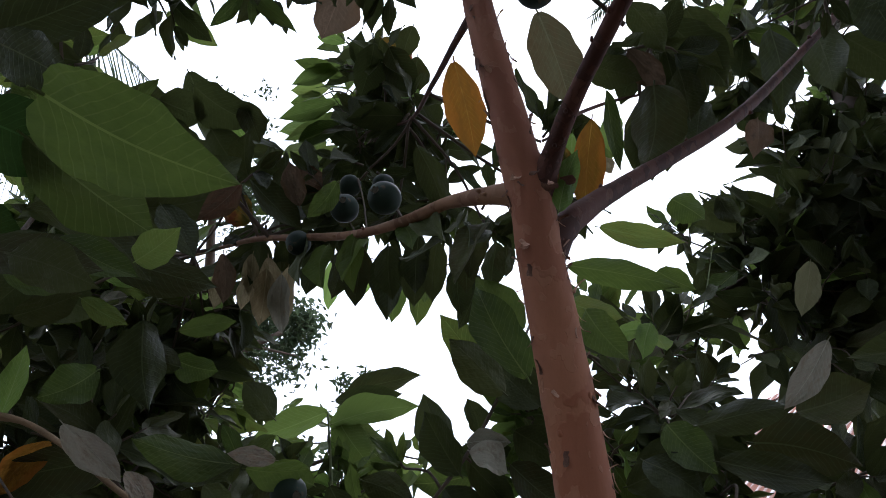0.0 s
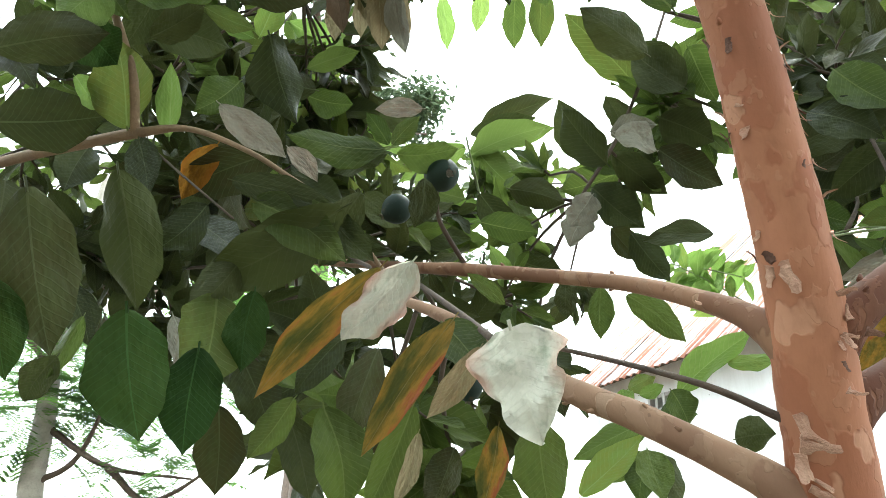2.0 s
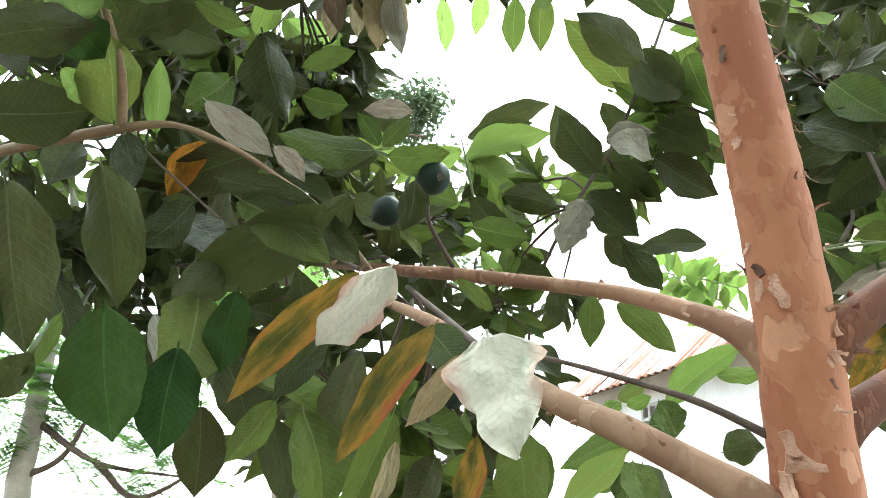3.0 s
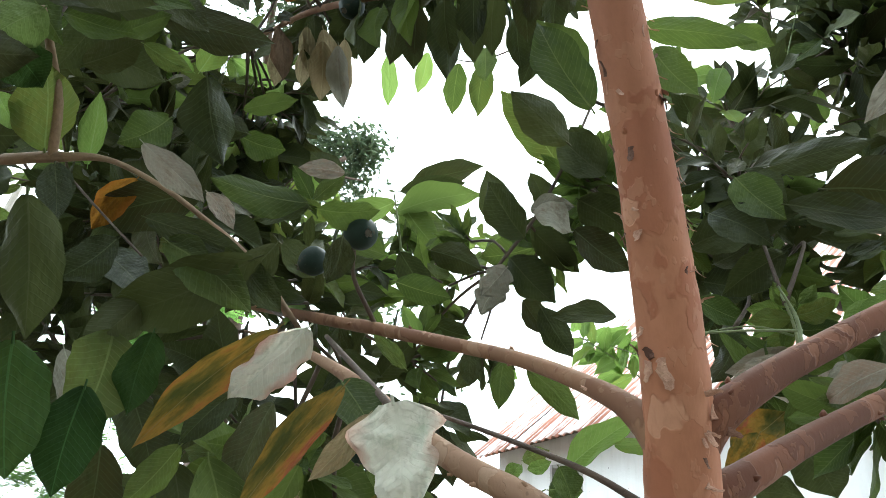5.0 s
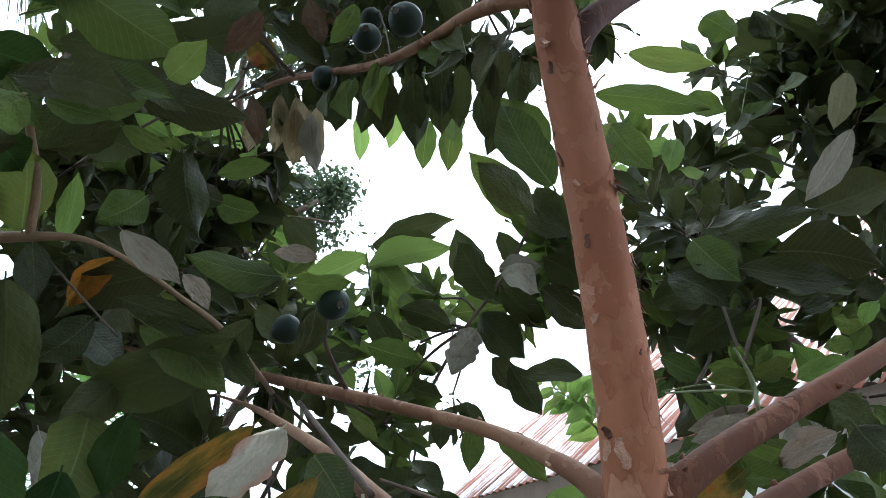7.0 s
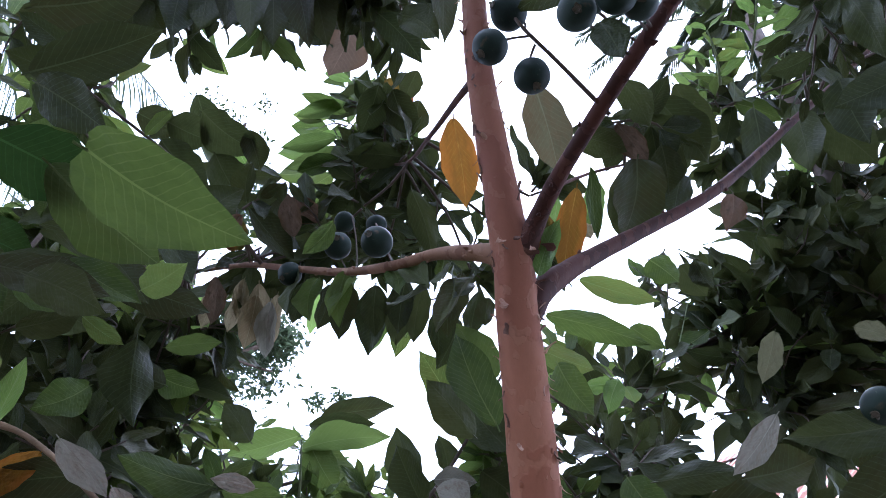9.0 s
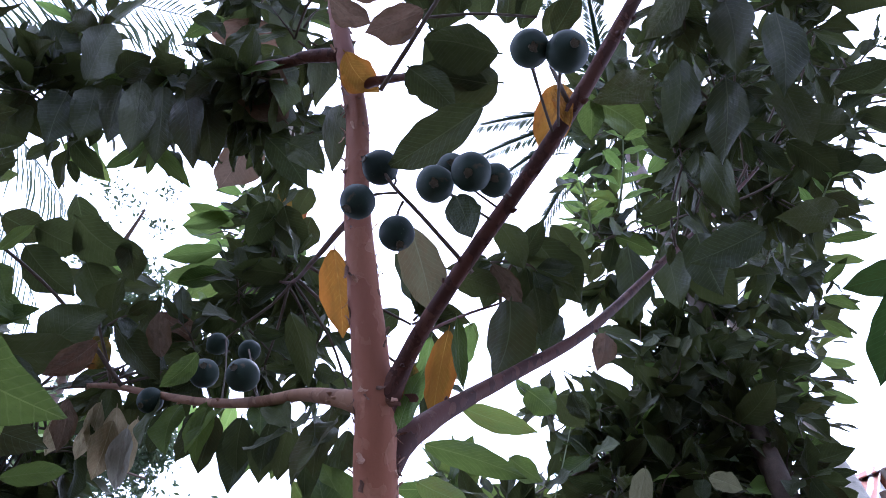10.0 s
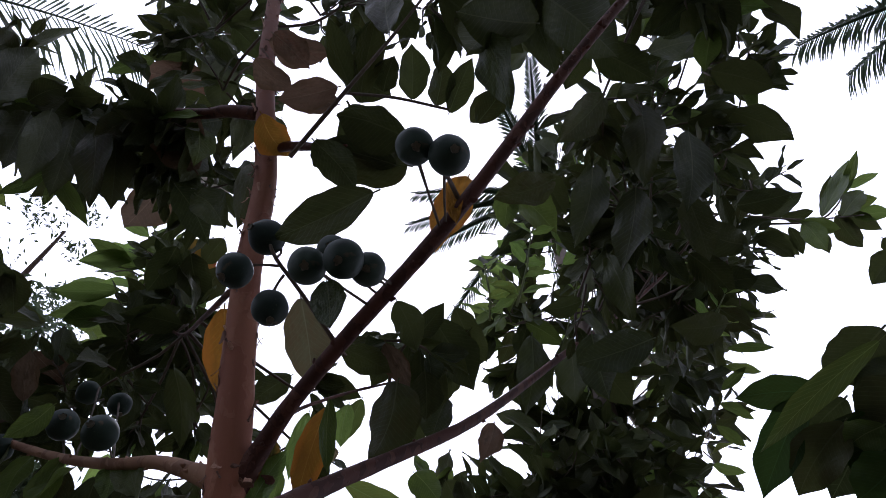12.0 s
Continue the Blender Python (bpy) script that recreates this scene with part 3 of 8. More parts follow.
    part("stalk", bm, BARK_STALK, fruit, "thin brown fruit stalk")


def flake(tree, at, along, out, size, wide, curl, seed=0, old=False):
    """A loose scale of bark, curled away from the stem at its free end."""
    at, x, z = Vector(at), Vector(along).normalized(), Vector(out).normalized()
    z = (z - x * z.dot(x)).normalized()
    y = z.cross(x)
    rng = random.Random(seed)
    bm = bmesh.new()
    rows, n, w = [], 6, 5
    for lift in (0.0, 0.0006):
        grid = []
        for i in range(n):
            s = i / (n - 1)
            row = []
            for j in range(w):
                c = j / (w - 1) - 0.5
                half = wide * (0.75 + 0.25 * math.sin(2.2 * s + seed)) * (1 + 0.45 * rng.uniform(-1, 1) * (2 * c) ** 2) * (1 - 0.35 * s)
                h = 0.0008 + curl * s ** 2.2 - 0.25 * wide * (2 * c) ** 2 * 0.5 + lift
                if lift == 0.0 and i == 0:
                    h -= 0.002
                row.append(bm.verts.new(at + x * size * s * (1 - 0.12 * abs(c)) + y * half * c + z * h))
            grid.append(row)
        rows.append(grid)
    low, top = rows
    for i in range(n - 1):
        for j in range(w - 1):
            bm.faces.new((low[i][j], low[i][j + 1], low[i + 1][j + 1], low[i + 1][j]))
            bm.faces.new((top[i][j], top[i + 1][j], top[i + 1][j + 1], top[i][j + 1]))
    for i in range(n - 1):
        bm.faces.new((low[i][0], low[i + 1][0], top[i + 1][0], top[i][0]))
        bm.faces.new((low[i][-1], top[i][-1], top[i + 1][-1], low[i + 1][-1]))
    for j in range(w - 1):
        bm.faces.new((low[-1][j], low[-1][j + 1], top[-1][j + 1], top[-1][j]))
        bm.faces.new((low[0][j], top[0][j], top[0][j + 1], low[0][j + 1]))
    return part("bark_flake", bm, OLD_FLAKE if old else FLAKE, tree, "curled dark flake of old bark" if old else "curled tan flake of loose bark", smooth=False)


def scatter_leaves(name, parent, material, spots, size, ratio, rng, hang=-0.3, label=""):
    """Many small simple leaves round the given spots, joined into one part: pairs (centre, radius, count)."""
    vs, fs, us = [], [], []
    for centre, radius, count in spots:
        for _ in range(count):
            p = Vector(centre) + Vector((rng.gauss(0, 0.5), rng.gauss(0, 0.5), rng.gauss(0, 0.4))) * radius
            d = Vector((rng.gauss(0, 1), rng.gauss(0, 1), rng.gauss(hang, 0.6))).normalized()
            n = Vector((rng.gauss(0, 1), rng.gauss(0, 1), rng.gauss(0.6, 0.8)))
            s = d.cross(n).normalized()
            up = s.cross(d)
            long = size * rng.uniform(0.6, 1.25)
            w = long * ratio * 0.5
            k = len(vs)
            vs += [p, p + d * long * 0.45 + s * w + up * w * 0.3, p + d * long, p + d * long * 0.45 - s * w + up * w * 0.3, p + d * long * 0.45]
            fs += [(k, k + 1, k + 4), (k + 1, k + 2, k + 4), (k + 2, k + 3, k + 4), (k + 3, k, k + 4)]
            us += [(0, 0.5), (0.45, 1), (0.45, 0.5), (0.45, 1), (1, 0.5), (0.45, 0.5), (1, 0.5), (0.45, 0), (0.45, 0.5), (0.45, 0), (0, 0.5), (0.45, 0.5)]
    me = bpy.data.meshes.new(name)
    me.from_pydata([tuple(v) for v in vs], [], fs)
    layer = me.uv_layers.new(name="UVMap")
    layer.data.foreach_set("uv", np.array(us, float).ravel())
    me.materials.append(material)
    return place(tagged(new(name, me), label, kind="stuff"), parent, Matrix())


def feather(vs, fs, us, root, way, length, rng, leaflet=0.02):
    """A twice-feathered leaf: side ribs with rows of tiny leaflets."""
    way = way.normalized()
    side = way.cross(Vector((rng.uniform(-0.4, 0.4), rng.uniform(-0.4, 0.4), 1))).normalized()
    for k in range(7):
        p = root + way * length * (0.2 + 0.8 * k / 6) + Vector((0, 0, -0.15 * length * (k / 6) ** 2))
        for sign in (1, -1):
            d = (side * sign + way * 0.6 + Vector((0, 0, rng.uniform(-0.35, 0.1)))).normalized()
            reach = length * 0.42 * (1 - 0.45 * k / 6)
            q = d.cross(Vector((0, 0, 1))).normalized()
            for i in range(7):
                o = p + d * reach * (0.15 + 0.85 * i / 6)
                for w in (1, -1):
                    e = (q * w + d * 0.5).normalized() * leaflet * rng.uniform(0.8, 1.3)
                    n = e.cross(Vector((0, 0, 1))).normalized() * leaflet * 0.28
                    j = len(vs)
                    vs += [o, o + e * 0.5 + n, o + e, o + e * 0.5 - n]
                    fs.append((j, j + 1, j + 2, j + 3))
                    us += [(0, 0.5), (0.5, 1), (1, 0.5), (0.5, 0)]


def feather_crown(parent, spots, rng, length=0.3, leaflet=0.024):
    vs, fs, us = [], [], []
    for centre, radius, count in spots:
        for _ in range(count):
            p = Vector(centre) + Vector((rng.gauss(0, 0.45), rng.gauss(0, 0.45), rng.gauss(0, 0.4))) * radius
            way = Vector((rng.gauss(0, 1), rng.gauss(0, 1), rng.gauss(0, 0.5)))
            feather(vs, fs, us, p, way, length * rng.uniform(0.7, 1.2), rng, leaflet)
    me = bpy.data.meshes.new("foliage")
    me.from_pydata([tuple(v) for v in vs], [], fs)
    me.uv_layers.new(name="UVMap").data.foreach_set("uv", np.array(us, float).ravel())
    me.materials.append(FEATHER)
    place(tagged(new("foliage", me), "feathery light green compound leaves", kind="stuff"), parent, Matrix())


def frond(palm, root, reach, rise, sag, leaflets, long, seed, hang=1.0):
    """A palm frond: an arching rib with two rows of narrow folded leaflets that hang."""
    rng = random.Random(seed)
    root, reach = Vector(root), Vector(reach)
    flat = reach.length
    bm = bmesh.new()
    layer = bm.loops.layers.uv.new("UVMap")
    pts = [root + reach * s + Vector((0, 0, rise * s - sag * s * s)) for s in [k / 24 for k in range(25)]]
    tube(bm, pts, [0.028 * (1 - 0.9 * k / 24) + 0.002 for k in range(25)], 6)
    for k in range(leaflets):
        s = 0.12 + 0.88 * k / (leaflets - 1)
        i = min(23, int(s * 24))
        p = pts[i].lerp(pts[i + 1], s * 24 - i)
        d = (pts[i + 1] - pts[i]).normalized()
        across = d.cross(Vector((0, 0, 1))).normalized()
        for sign in (1, -1):
            size = long * (0.55 + 0.45 * math.sin(math.pi * min(1, s * 0.8 + 0.2))) * rng.uniform(0.85, 1.1)
            out = (across * sign * 0.6 + d * 0.9 + Vector((0, 0, rng.uniform(-0.55, -0.15) * hang))).normalized()
            w = d * (0.007 + 0.013 * min(1.0, long))
            a, b = p, p + out * size * 0.5 + Vector((0, 0, -0.10 * size))
            c = p + out * size * 0.92 + Vector((0, 0, -0.42 * size * rng.uniform(0.7, 1.2)))
            v = [bm.verts.new(q) for q in (a - w * 0.4, b - w, c, b + w, a + w * 0.4, (a + Vector((0, 0, 0.006))), (b + Vector((0, 0, 0.010))))]
            for idx in ((0, 1, 6, 5), (1, 2, 6), (2, 3, 6), (3, 4, 5, 6)):
                f = bm.faces.new([v[q] for q in idx])
                for loop, q in zip(f.loops, idx):
                    loop[layer].uv = ((0, 0.1), (0.5, 0), (1, 0.5), (0.5, 1), (0, 0.9), (0, 0.5), (0.5, 0.5))[q]
    return part("frond", bm, PALM, palm, smooth=False)


def box(bm, lo, hi, m=Matrix()):
    lo, hi = Vector(lo), Vector(hi)
    made = bmesh.ops.create_cube(bm, size=1)["verts"]
    for v in made:
        v.co = m @ ((lo + hi) / 2 + Vector((v.co.x * (hi.x - lo.x), v.co.y * (hi.y - lo.y), v.co.z * (hi.z - lo.z))))
    return made


def shoot(tree, a, b, pairs, size, tone, seed):
    """A straight fresh shoot with neat pairs of upward leaves and a bud at its tip."""
    rng = random.Random(seed)
    a, b = Vector(a), Vector(b)
    way = (b - a).normalized()
    bm = bmesh.new()
    pts, rad = spline([a, (a + b) / 2 + Vector((0.006, 0, 0.004)), b], [0.003, 0.0025, 0.0015], 0.03)
    tube(bm, pts, rad, 6)
    part("twig", bm, BARK_GREEN, tree)
    side = way.cross(Vector((0.1, 1, 0.1))).normalized()
    for k in range(pairs):
        p = a.lerp(b, 0.15 + 0.85 * k / max(1, pairs - 1))
        grow = size * (1.1 - 0.45 * k / pairs)
        for sign in (1, -1):
            out = Matrix.Rotation(radians(35 * (k % 3 - 1) + rng.uniform(-15, 15)), 3, way) @ side * sign
            v = (out + way * rng.uniform(0.35, 0.8) + Vector((0, 0, -0.15))).normalized()
            leaf(tree, p, p + v * grow * rng.uniform(0.85, 1.1), grow * 0.4, rng.uniform(-40, 40), tone, rng.choice(CROWN_SHAPES))


def unseen_tree(x, y):
    """One of the unseen broad crowned trees added to block light, with limbs and a deep crown."""
    rng = random.Random(int(x * 10) * 31 + int(y * 10))
    ob = thing("unseen_tree", (x, y, 0), "unseen broad crowned tree with dense dark leaves, added to block light", "tree", "trees round the clearing")
    top = Vector((x + rng.uniform(-0.2, 0.2), y, 4.6))
    limb(ob, "trunk", [(x, y, -0.05), (x + 0.05, y, 2.2), tuple(top)], [0.13, 0.10, 0.06], BARK_TWIG, sides=12, rough=0.08, step=0.1)
    spots = []
    for k in range(13):
        a = 2 * math.pi * k / 6.5
        tip = Vector((x + 1.35 * math.cos(a), y + 1.35 * math.sin(a), 1.4 + 0.36 * k + rng.uniform(-0.3, 0.3)))
        limb(ob, "branch", [(x, y, 1.1 + 0.26 * k), tuple((tip + Vector((x, y, tip.z))) / 2 + Vector((0, 0, 0.15))), tuple(tip)], [0.04, 0.025, 0.01], BARK_TWIG, sides=7, step=0.12)
        spots += [(tip, 0.75, 230), ((tip + top) / 2, 0.75, 170)]
    scatter_leaves("foliage", ob, FARLEAF, spots, 0.17, 0.42, rng)


def fringe(tree, a, b, count, size, tone, seed, rise=0.15):
    """Leaves that hang close together from a stretch of bough between a and b."""
    rng = random.Random(seed)
    a, b = Vector(a), Vector(b)
    for k in range(count):
        p = a.lerp(b, (k + rng.uniform(-0.4, 0.4)) / count) + Vector((rng.uniform(-0.02, 0.02), rng.uniform(-0.03, 0.03), rng.uniform(-0.01, 0.02)))
        v = Vector((rng.gauss(0, 0.35), rng.gauss(-0.1, 0.35), 1 if rng.random() < rise else -1))
        length = size * rng.uniform(0.7, 1.15)
        t = tone if rng.random() < 0.75 else rng.choice(("green", "mid", "dark"))
        grown_leaf(tree, p, p + v.normalized() * length, length * rng.uniform(0.36, 0.46), rng.uniform(-50, 50), t, rng.choice(CROWN_SHAPES))


# ---------------- ground ----------------
def ground():
    bm = bmesh.new()
    rings = [(0, 1)] + [(r, 48) for r in (1.5, 3, 5, 8, 14, 30, 80, 300, 1500)]
    prev = None
    for r, n in rings:
        ring = [bm.verts.new((r * math.cos(2 * math.pi * k / n), 2 + r * math.sin(2 * math.pi * k / n),
                              0.05 * noise.noise(Vector((r, k * 0.6, 0))) if 0 < r < 80 else 0)) for k in range(n)]
        if prev is not None:
            for k in range(n):
                if len(prev) == 1:
                    bm.faces.new((prev[0], ring[k], ring[(k + 1) % n]))
                else:
                    bm.faces.new((prev[k], ring[k], ring[(k + 1) % n], prev[(k + 1) % n]))
        prev = ring
    ob = part("ground", bm, SOIL, None)
    tagged(ob, "bare brown soil with leaf litter, canopy shade in its colour", "ground", kind="structure")


ground()


# ---------------- house with corrugated roof ----------------
def house():
    """Plastered wall with a pierced vent block under the eave of a rusty corrugated roof. x runs along the eave, y up the slope."""
    eave, slope, length, up = 2.5, radians(42), 4.2, 3.4
    along = Vector((0.613, -0.79, 0)).normalized()
    inward = Vector((-along.y, along.x, 0))
    origin = Vector((-0.356, 4.96, 0)) - along * 0.75
    frame_m = Matrix((along, inward, Vector((0, 0, 1)))).transposed().to_4x4()
    frame_m.translation = origin
    home = thing("house", origin, "white plastered house under a rusty corrugated iron roof", "house")
    # wall with an opening for the vent block
    vx, vw, vz, vh = 0.86, 0.34, eave - 0.27, 0.20
    y0, y1, top = 0.30, 0.45, eave + 0.12
    bm = bmesh.new()
    rect = lambda x0, z0, x1, z1, y: [bm.verts.new(p) for p in ((x0, y, z0), (x1, y, z0), (x1, y, z1), (x0, y, z1))]
    loops = [rect(0.2, 0, length - 0.1, top, y0), rect(vx, vz, vx + vw, vz + vh, y0), rect(vx, vz, vx + vw, vz + vh, y1), rect(0.2, 0, length - 0.1, top, y1)]
    for k, ring in enumerate(loops):
        after = loops[(k + 1) % 4]
        for i in range(4):
            bm.faces.new((ring[i], ring[(i + 1) % 4], after[(i + 1) % 4], after[i]))
    bmesh.ops.recalc_face_normals(bm, faces=bm.faces)
    part("wall", bm, WALL, home, "white painted plaster wall with stains", frame_m, smooth=False)
    ridge = up * math.cos(slope)
    under = lambda y: eave + min(y, 2 * ridge - y) * math.tan(slope) - 0.05
    back = 2 * ridge - y1
    bm = bmesh.new()
    box(bm, (0.2, back + 0.003, 0), (length - 0.1, back + 0.15, top))
    part("wall", bm, WALL, home, "", frame_m, smooth=False)
    for x in (0.2, length - 0.25):
        bm = bmesh.new()
        line = [(y1 + 0.003, 0), (back, 0), (back, under(back)), (ridge, under(ridge)), (y1 + 0.003, under(y1))]
        near, far = ([bm.verts.new((x + d, y, z)) for y, z in line] for d in (0, 0.15))
        bm.faces.new(near)
        bm.faces.new(far[::-1])
        for i in range(5):
            bm.faces.new((near[i], near[(i + 1) % 5], far[(i + 1) % 5], far[i]))
        bmesh.ops.recalc_face_normals(bm, faces=bm.faces)
        part("gable_wall", bm, WALL, home, "", frame_m, smooth=False)
    bm = bmesh.new()
    n = 4
    for k in range(n + 1):
        x = vx + (vw - 0.025) * k / n
        box(bm, (x, y0 - 0.008, vz), (x + 0.025, y1 - 0.05, vz + vh))
    for k in range(n):
        x = vx + 0.025 + (vw - 0.025) * k / n
        for z in (vz, vz + vh / 2 - 0.01, vz + vh - 0.022):
            box(bm, (x + 0.001, y0 - 0.004, z), (x + (vw - 0.025) / n - 0.026, y1 - 0.055, z + 0.022))
    part("vent_block", bm, CEMENT, home, "pierced grey cement vent block", frame_m, smooth=False)
    for y, z in ((0.24, 0.10), (1.7, 1.38), (2.3, 1.92)):
        bm = bmesh.new()
        box(bm, (0.02, y, eave + z), (length, y + 0.05, eave + z + 0.07))
        part("purlin", bm, TIMBER, home, "dark weathered roof timber", frame_m, smooth=False)
    # sheets, ten waves each, laid side by side with a lap
    tilt = Matrix.Rotation(slope, 4, "X")
    pitch, waves, rows = 0.0755, 9, 8
    for s in range(6):
        bm = bmesh.new()
        across = waves * 6 + 7
        grid = []
        for lift in (0.0, 0.0012):
            g = []
            for r in range(rows + 1):
                y = up * r / rows
                line = []
                for i in range(across):
                    x = i * pitch / 6
                    z = 0.0095 * math.cos(2 * math.pi * x / pitch) + lift + 0.004 * noise.noise(Vector((x * 3 + s, y * 1.5, s)))
                    dent = 0.004 * noise.noise(Vector((x * 30, s, 2))) if r == 0 else 0
                    line.append(bm.verts.new((x, y + dent, z)))
                g.append(line)
            grid.append(g)
        for r in range(rows):
            for i in range(across - 1):
                bm.faces.new((grid[1][r][i], grid[1][r][i + 1], grid[1][r + 1][i + 1], grid[1][r + 1][i]))
                bm.faces.new((grid[0][r][i], grid[0][r + 1][i], grid[0][r + 1][i + 1], grid[0][r][i + 1]))
        for i in range(across - 1):
            bm.faces.new((grid[0][0][i], grid[0][0][i + 1], grid[1][0][i + 1], grid[1][0][i]))
        m = frame_m @ Matrix.Translation((s * pitch * waves, 0.01 * (s % 2), eave + 0.004 * (s % 2))) @ tilt
        front = part("roof_sheet", bm, ROOF, home, "corrugated iron sheet streaked with rust", m)
        # the same sheet on the far slope
        turn = Matrix.Translation((length + 0.1, 2 * ridge, 0)) @ Matrix.Rotation(math.pi, 4, "Z")
        place(tagged(new("roof_sheet", front.data), "corrugated iron sheet streaked with rust"), home, frame_m @ turn @ frame_m.inverted() @ m)
    bm = bmesh.new()
    crest = Matrix.Translation((0, ridge, eave + ridge * math.tan(slope) + 0.03)) @ tilt
    for m in (crest, turn @ crest):
        box(bm, (0.0, -0.16, -0.004), (length + 0.1, 0.0, 0.004), m)
    part("ridge_cap", bm, ROOF, home, "rusty folded ridge cap", frame_m, smooth=False)


house()

# ---------------- guava tree: trunk and boughs ----------------
tree = thing('guava_tree', (0.29, 1.16, 0), 'guava tree with smooth copper peeling bark and unripe fruit', 'tree')
TRUNK = [(0.29, 1.16, -0.05, 0.06), (0.275, 1.12, 0.35, 0.045), (0.24, 1, 1, 0.039), (0.213, 0.888, 1.512, 0.035), (0.206, 0.829, 1.72, 0.031), (0.185, 0.776, 1.927, 0.0286), (0.155, 0.716, 2.121, 0.027),
         (0.141, 0.683, 2.209, 0.0262), (0.078, 0.596, 2.489, 0.0202), (0.044, 0.541, 2.709, 0.0192), (-0.035, 0.471, 2.992, 0.0172), (-0.1, 0.408, 3.302, 0.015), (-0.213, 0.292, 3.857, 0.011), (-0.601, -0.132, 5.557, 0.006)]
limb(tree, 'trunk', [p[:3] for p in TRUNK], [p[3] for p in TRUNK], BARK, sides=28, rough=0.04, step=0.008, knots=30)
bough_fruit = limb(tree, 'branch', [(0.147, 0.69, 2.196), (0.125, 0.696, 2.213), (0.098, 0.712, 2.231), (0.036, 0.776, 2.285), (-0.042, 0.861, 2.333), (-0.149, 0.965, 2.405), (-0.272, 1.045, 2.475), (-0.427, 1.154, 2.572), (-0.646, 1.318, 2.675)], [0.017, 0.0165, 0.0122, 0.0094, 0.0084, 0.0078, 0.007, 0.006, 0.0035], BARK_LOW, sides=14, rough=0.07, knots=16)
bough_steep = limb(tree, 'branch', [(0.15, 0.702, 2.155), (0.152, 0.688, 2.19), (0.16, 0.672, 2.213), (0.171, 0.646, 2.235), (0.193, 0.575, 2.246), (0.237, 0.471, 2.265), (0.302, 0.353, 2.317), (0.353, 0.271, 2.39), (0.408, 0.192, 2.493), (0.474, 0.117, 2.618), (0.614, 0.016, 2.917)], [0.019, 0.0195, 0.0165, 0.0125, 0.0102, 0.0095, 0.009, 0.0086, 0.008, 0.0072, 0.005], BARK_SHADED, sides=14, rough=0.07, knots=22)
bough_right = limb(tree, 'branch', [(0.158, 0.72, 2.115), (0.17, 0.716, 2.15), (0.192, 0.716, 2.188), (0.256, 0.76, 2.285), (0.36, 0.812, 2.412), (0.486, 0.859, 2.556), (0.606, 0.912, 2.727), (0.775, 0.962, 2.972), (1.092, 1.017, 3.405), (1.471, 1.049, 3.945)], [0.021, 0.0205, 0.0168, 0.0128, 0.0115, 0.0105, 0.0098, 0.0088, 0.007, 0.004], BARK_SHADED, sides=14, rough=0.06, knots=16)
bough_low = limb(tree, 'branch', [(0.208, 0.856, 1.62), (0.192, 0.851, 1.652), (0.168, 0.863, 1.682), (0.13, 0.905, 1.717), (0.055, 0.986, 1.771), (-0.059, 1.072, 1.824), (-0.194, 1.156, 1.878), (-0.304, 1.243, 1.926), (-0.522, 1.39, 2.015), (-0.756, 1.476, 2.085), (-1.075, 1.605, 2.204)], [0.024, 0.0195, 0.0132, 0.0105, 0.0095, 0.0095, 0.0105, 0.01, 0.0085, 0.007, 0.004], BARK_LOW, sides=14, rough=0.05, knots=12)
bough_lowest = limb(tree, 'branch', [(0.214, 0.9, 1.46), (0.197, 0.884, 1.513), (0.167, 0.873, 1.541), (0.122, 0.875, 1.568), (0.052, 0.885, 1.606), (-0.002, 0.899, 1.632), (-0.066, 0.929, 1.675), (-0.132, 0.977, 1.727), (-0.213, 1.035, 1.78), (-0.345, 1.177, 1.861), (-0.495, 1.325, 1.936)], [0.026, 0.0225, 0.0172, 0.0148, 0.0138, 0.0132, 0.0118, 0.0098, 0.0075, 0.005, 0.002], BARK_PALE, sides=14, rough=0.05, knots=12)
bough_right_low = limb(tree, 'branch', [(0.211, 0.856, 1.63), (0.228, 0.847, 1.66), (0.255, 0.845, 1.684), (0.305, 0.864, 1.722), (0.372, 0.894, 1.766), (0.445, 0.923, 1.812), (0.523, 0.961, 1.864), (0.679, 1.064, 1.976), (0.98, 1.27, 2.22)], [0.025, 0.0225, 0.0172, 0.0146, 0.0138, 0.0132, 0.0124, 0.0108, 0.006], BARK_RIGHT_SHADED, sides=14, rough=0.05, knots=12)
bough_right_lowest = limb(tree, 'branch', [(0.213, 0.872, 1.57), (0.233, 0.869, 1.601), (0.266, 0.882, 1.625), (0.328, 0.921, 1.666), (0.42, 0.979, 1.721), (0.516, 1.038, 1.771), (0.676, 1.177, 1.858), (0.98, 1.45, 2.03)], [0.022, 0.0205, 0.016, 0.0138, 0.0124, 0.0118, 0.0106, 0.006], BARK_RIGHT_SHADED, sides=14, rough=0.05, knots=10)
bough_upper = limb(tree, 'branch', [(-0.007, 0.502, 2.865), (-0.077, 0.529, 2.897), (-0.14, 0.569, 2.939), (-0.303, 0.641, 3.022), (-0.48, 0.722, 3.131), (-0.747, 0.839, 3.308), (-1.133, 0.981, 3.539)], [0.014, 0.012, 0.0105, 0.0095, 0.0085, 0.007, 0.004], BARK_SHADED, sides=12, rough=0.06, knots=8)
bough_short = limb(tree, 'branch', [(0.025, 0.524, 2.778), (0.087, 0.473, 2.711), (0.146, 0.423, 2.631), (0.17, 0.402, 2.608)], [0.012, 0.008, 0.005, 0.002], BARK_SHADED, sides=10, rough=0.06)
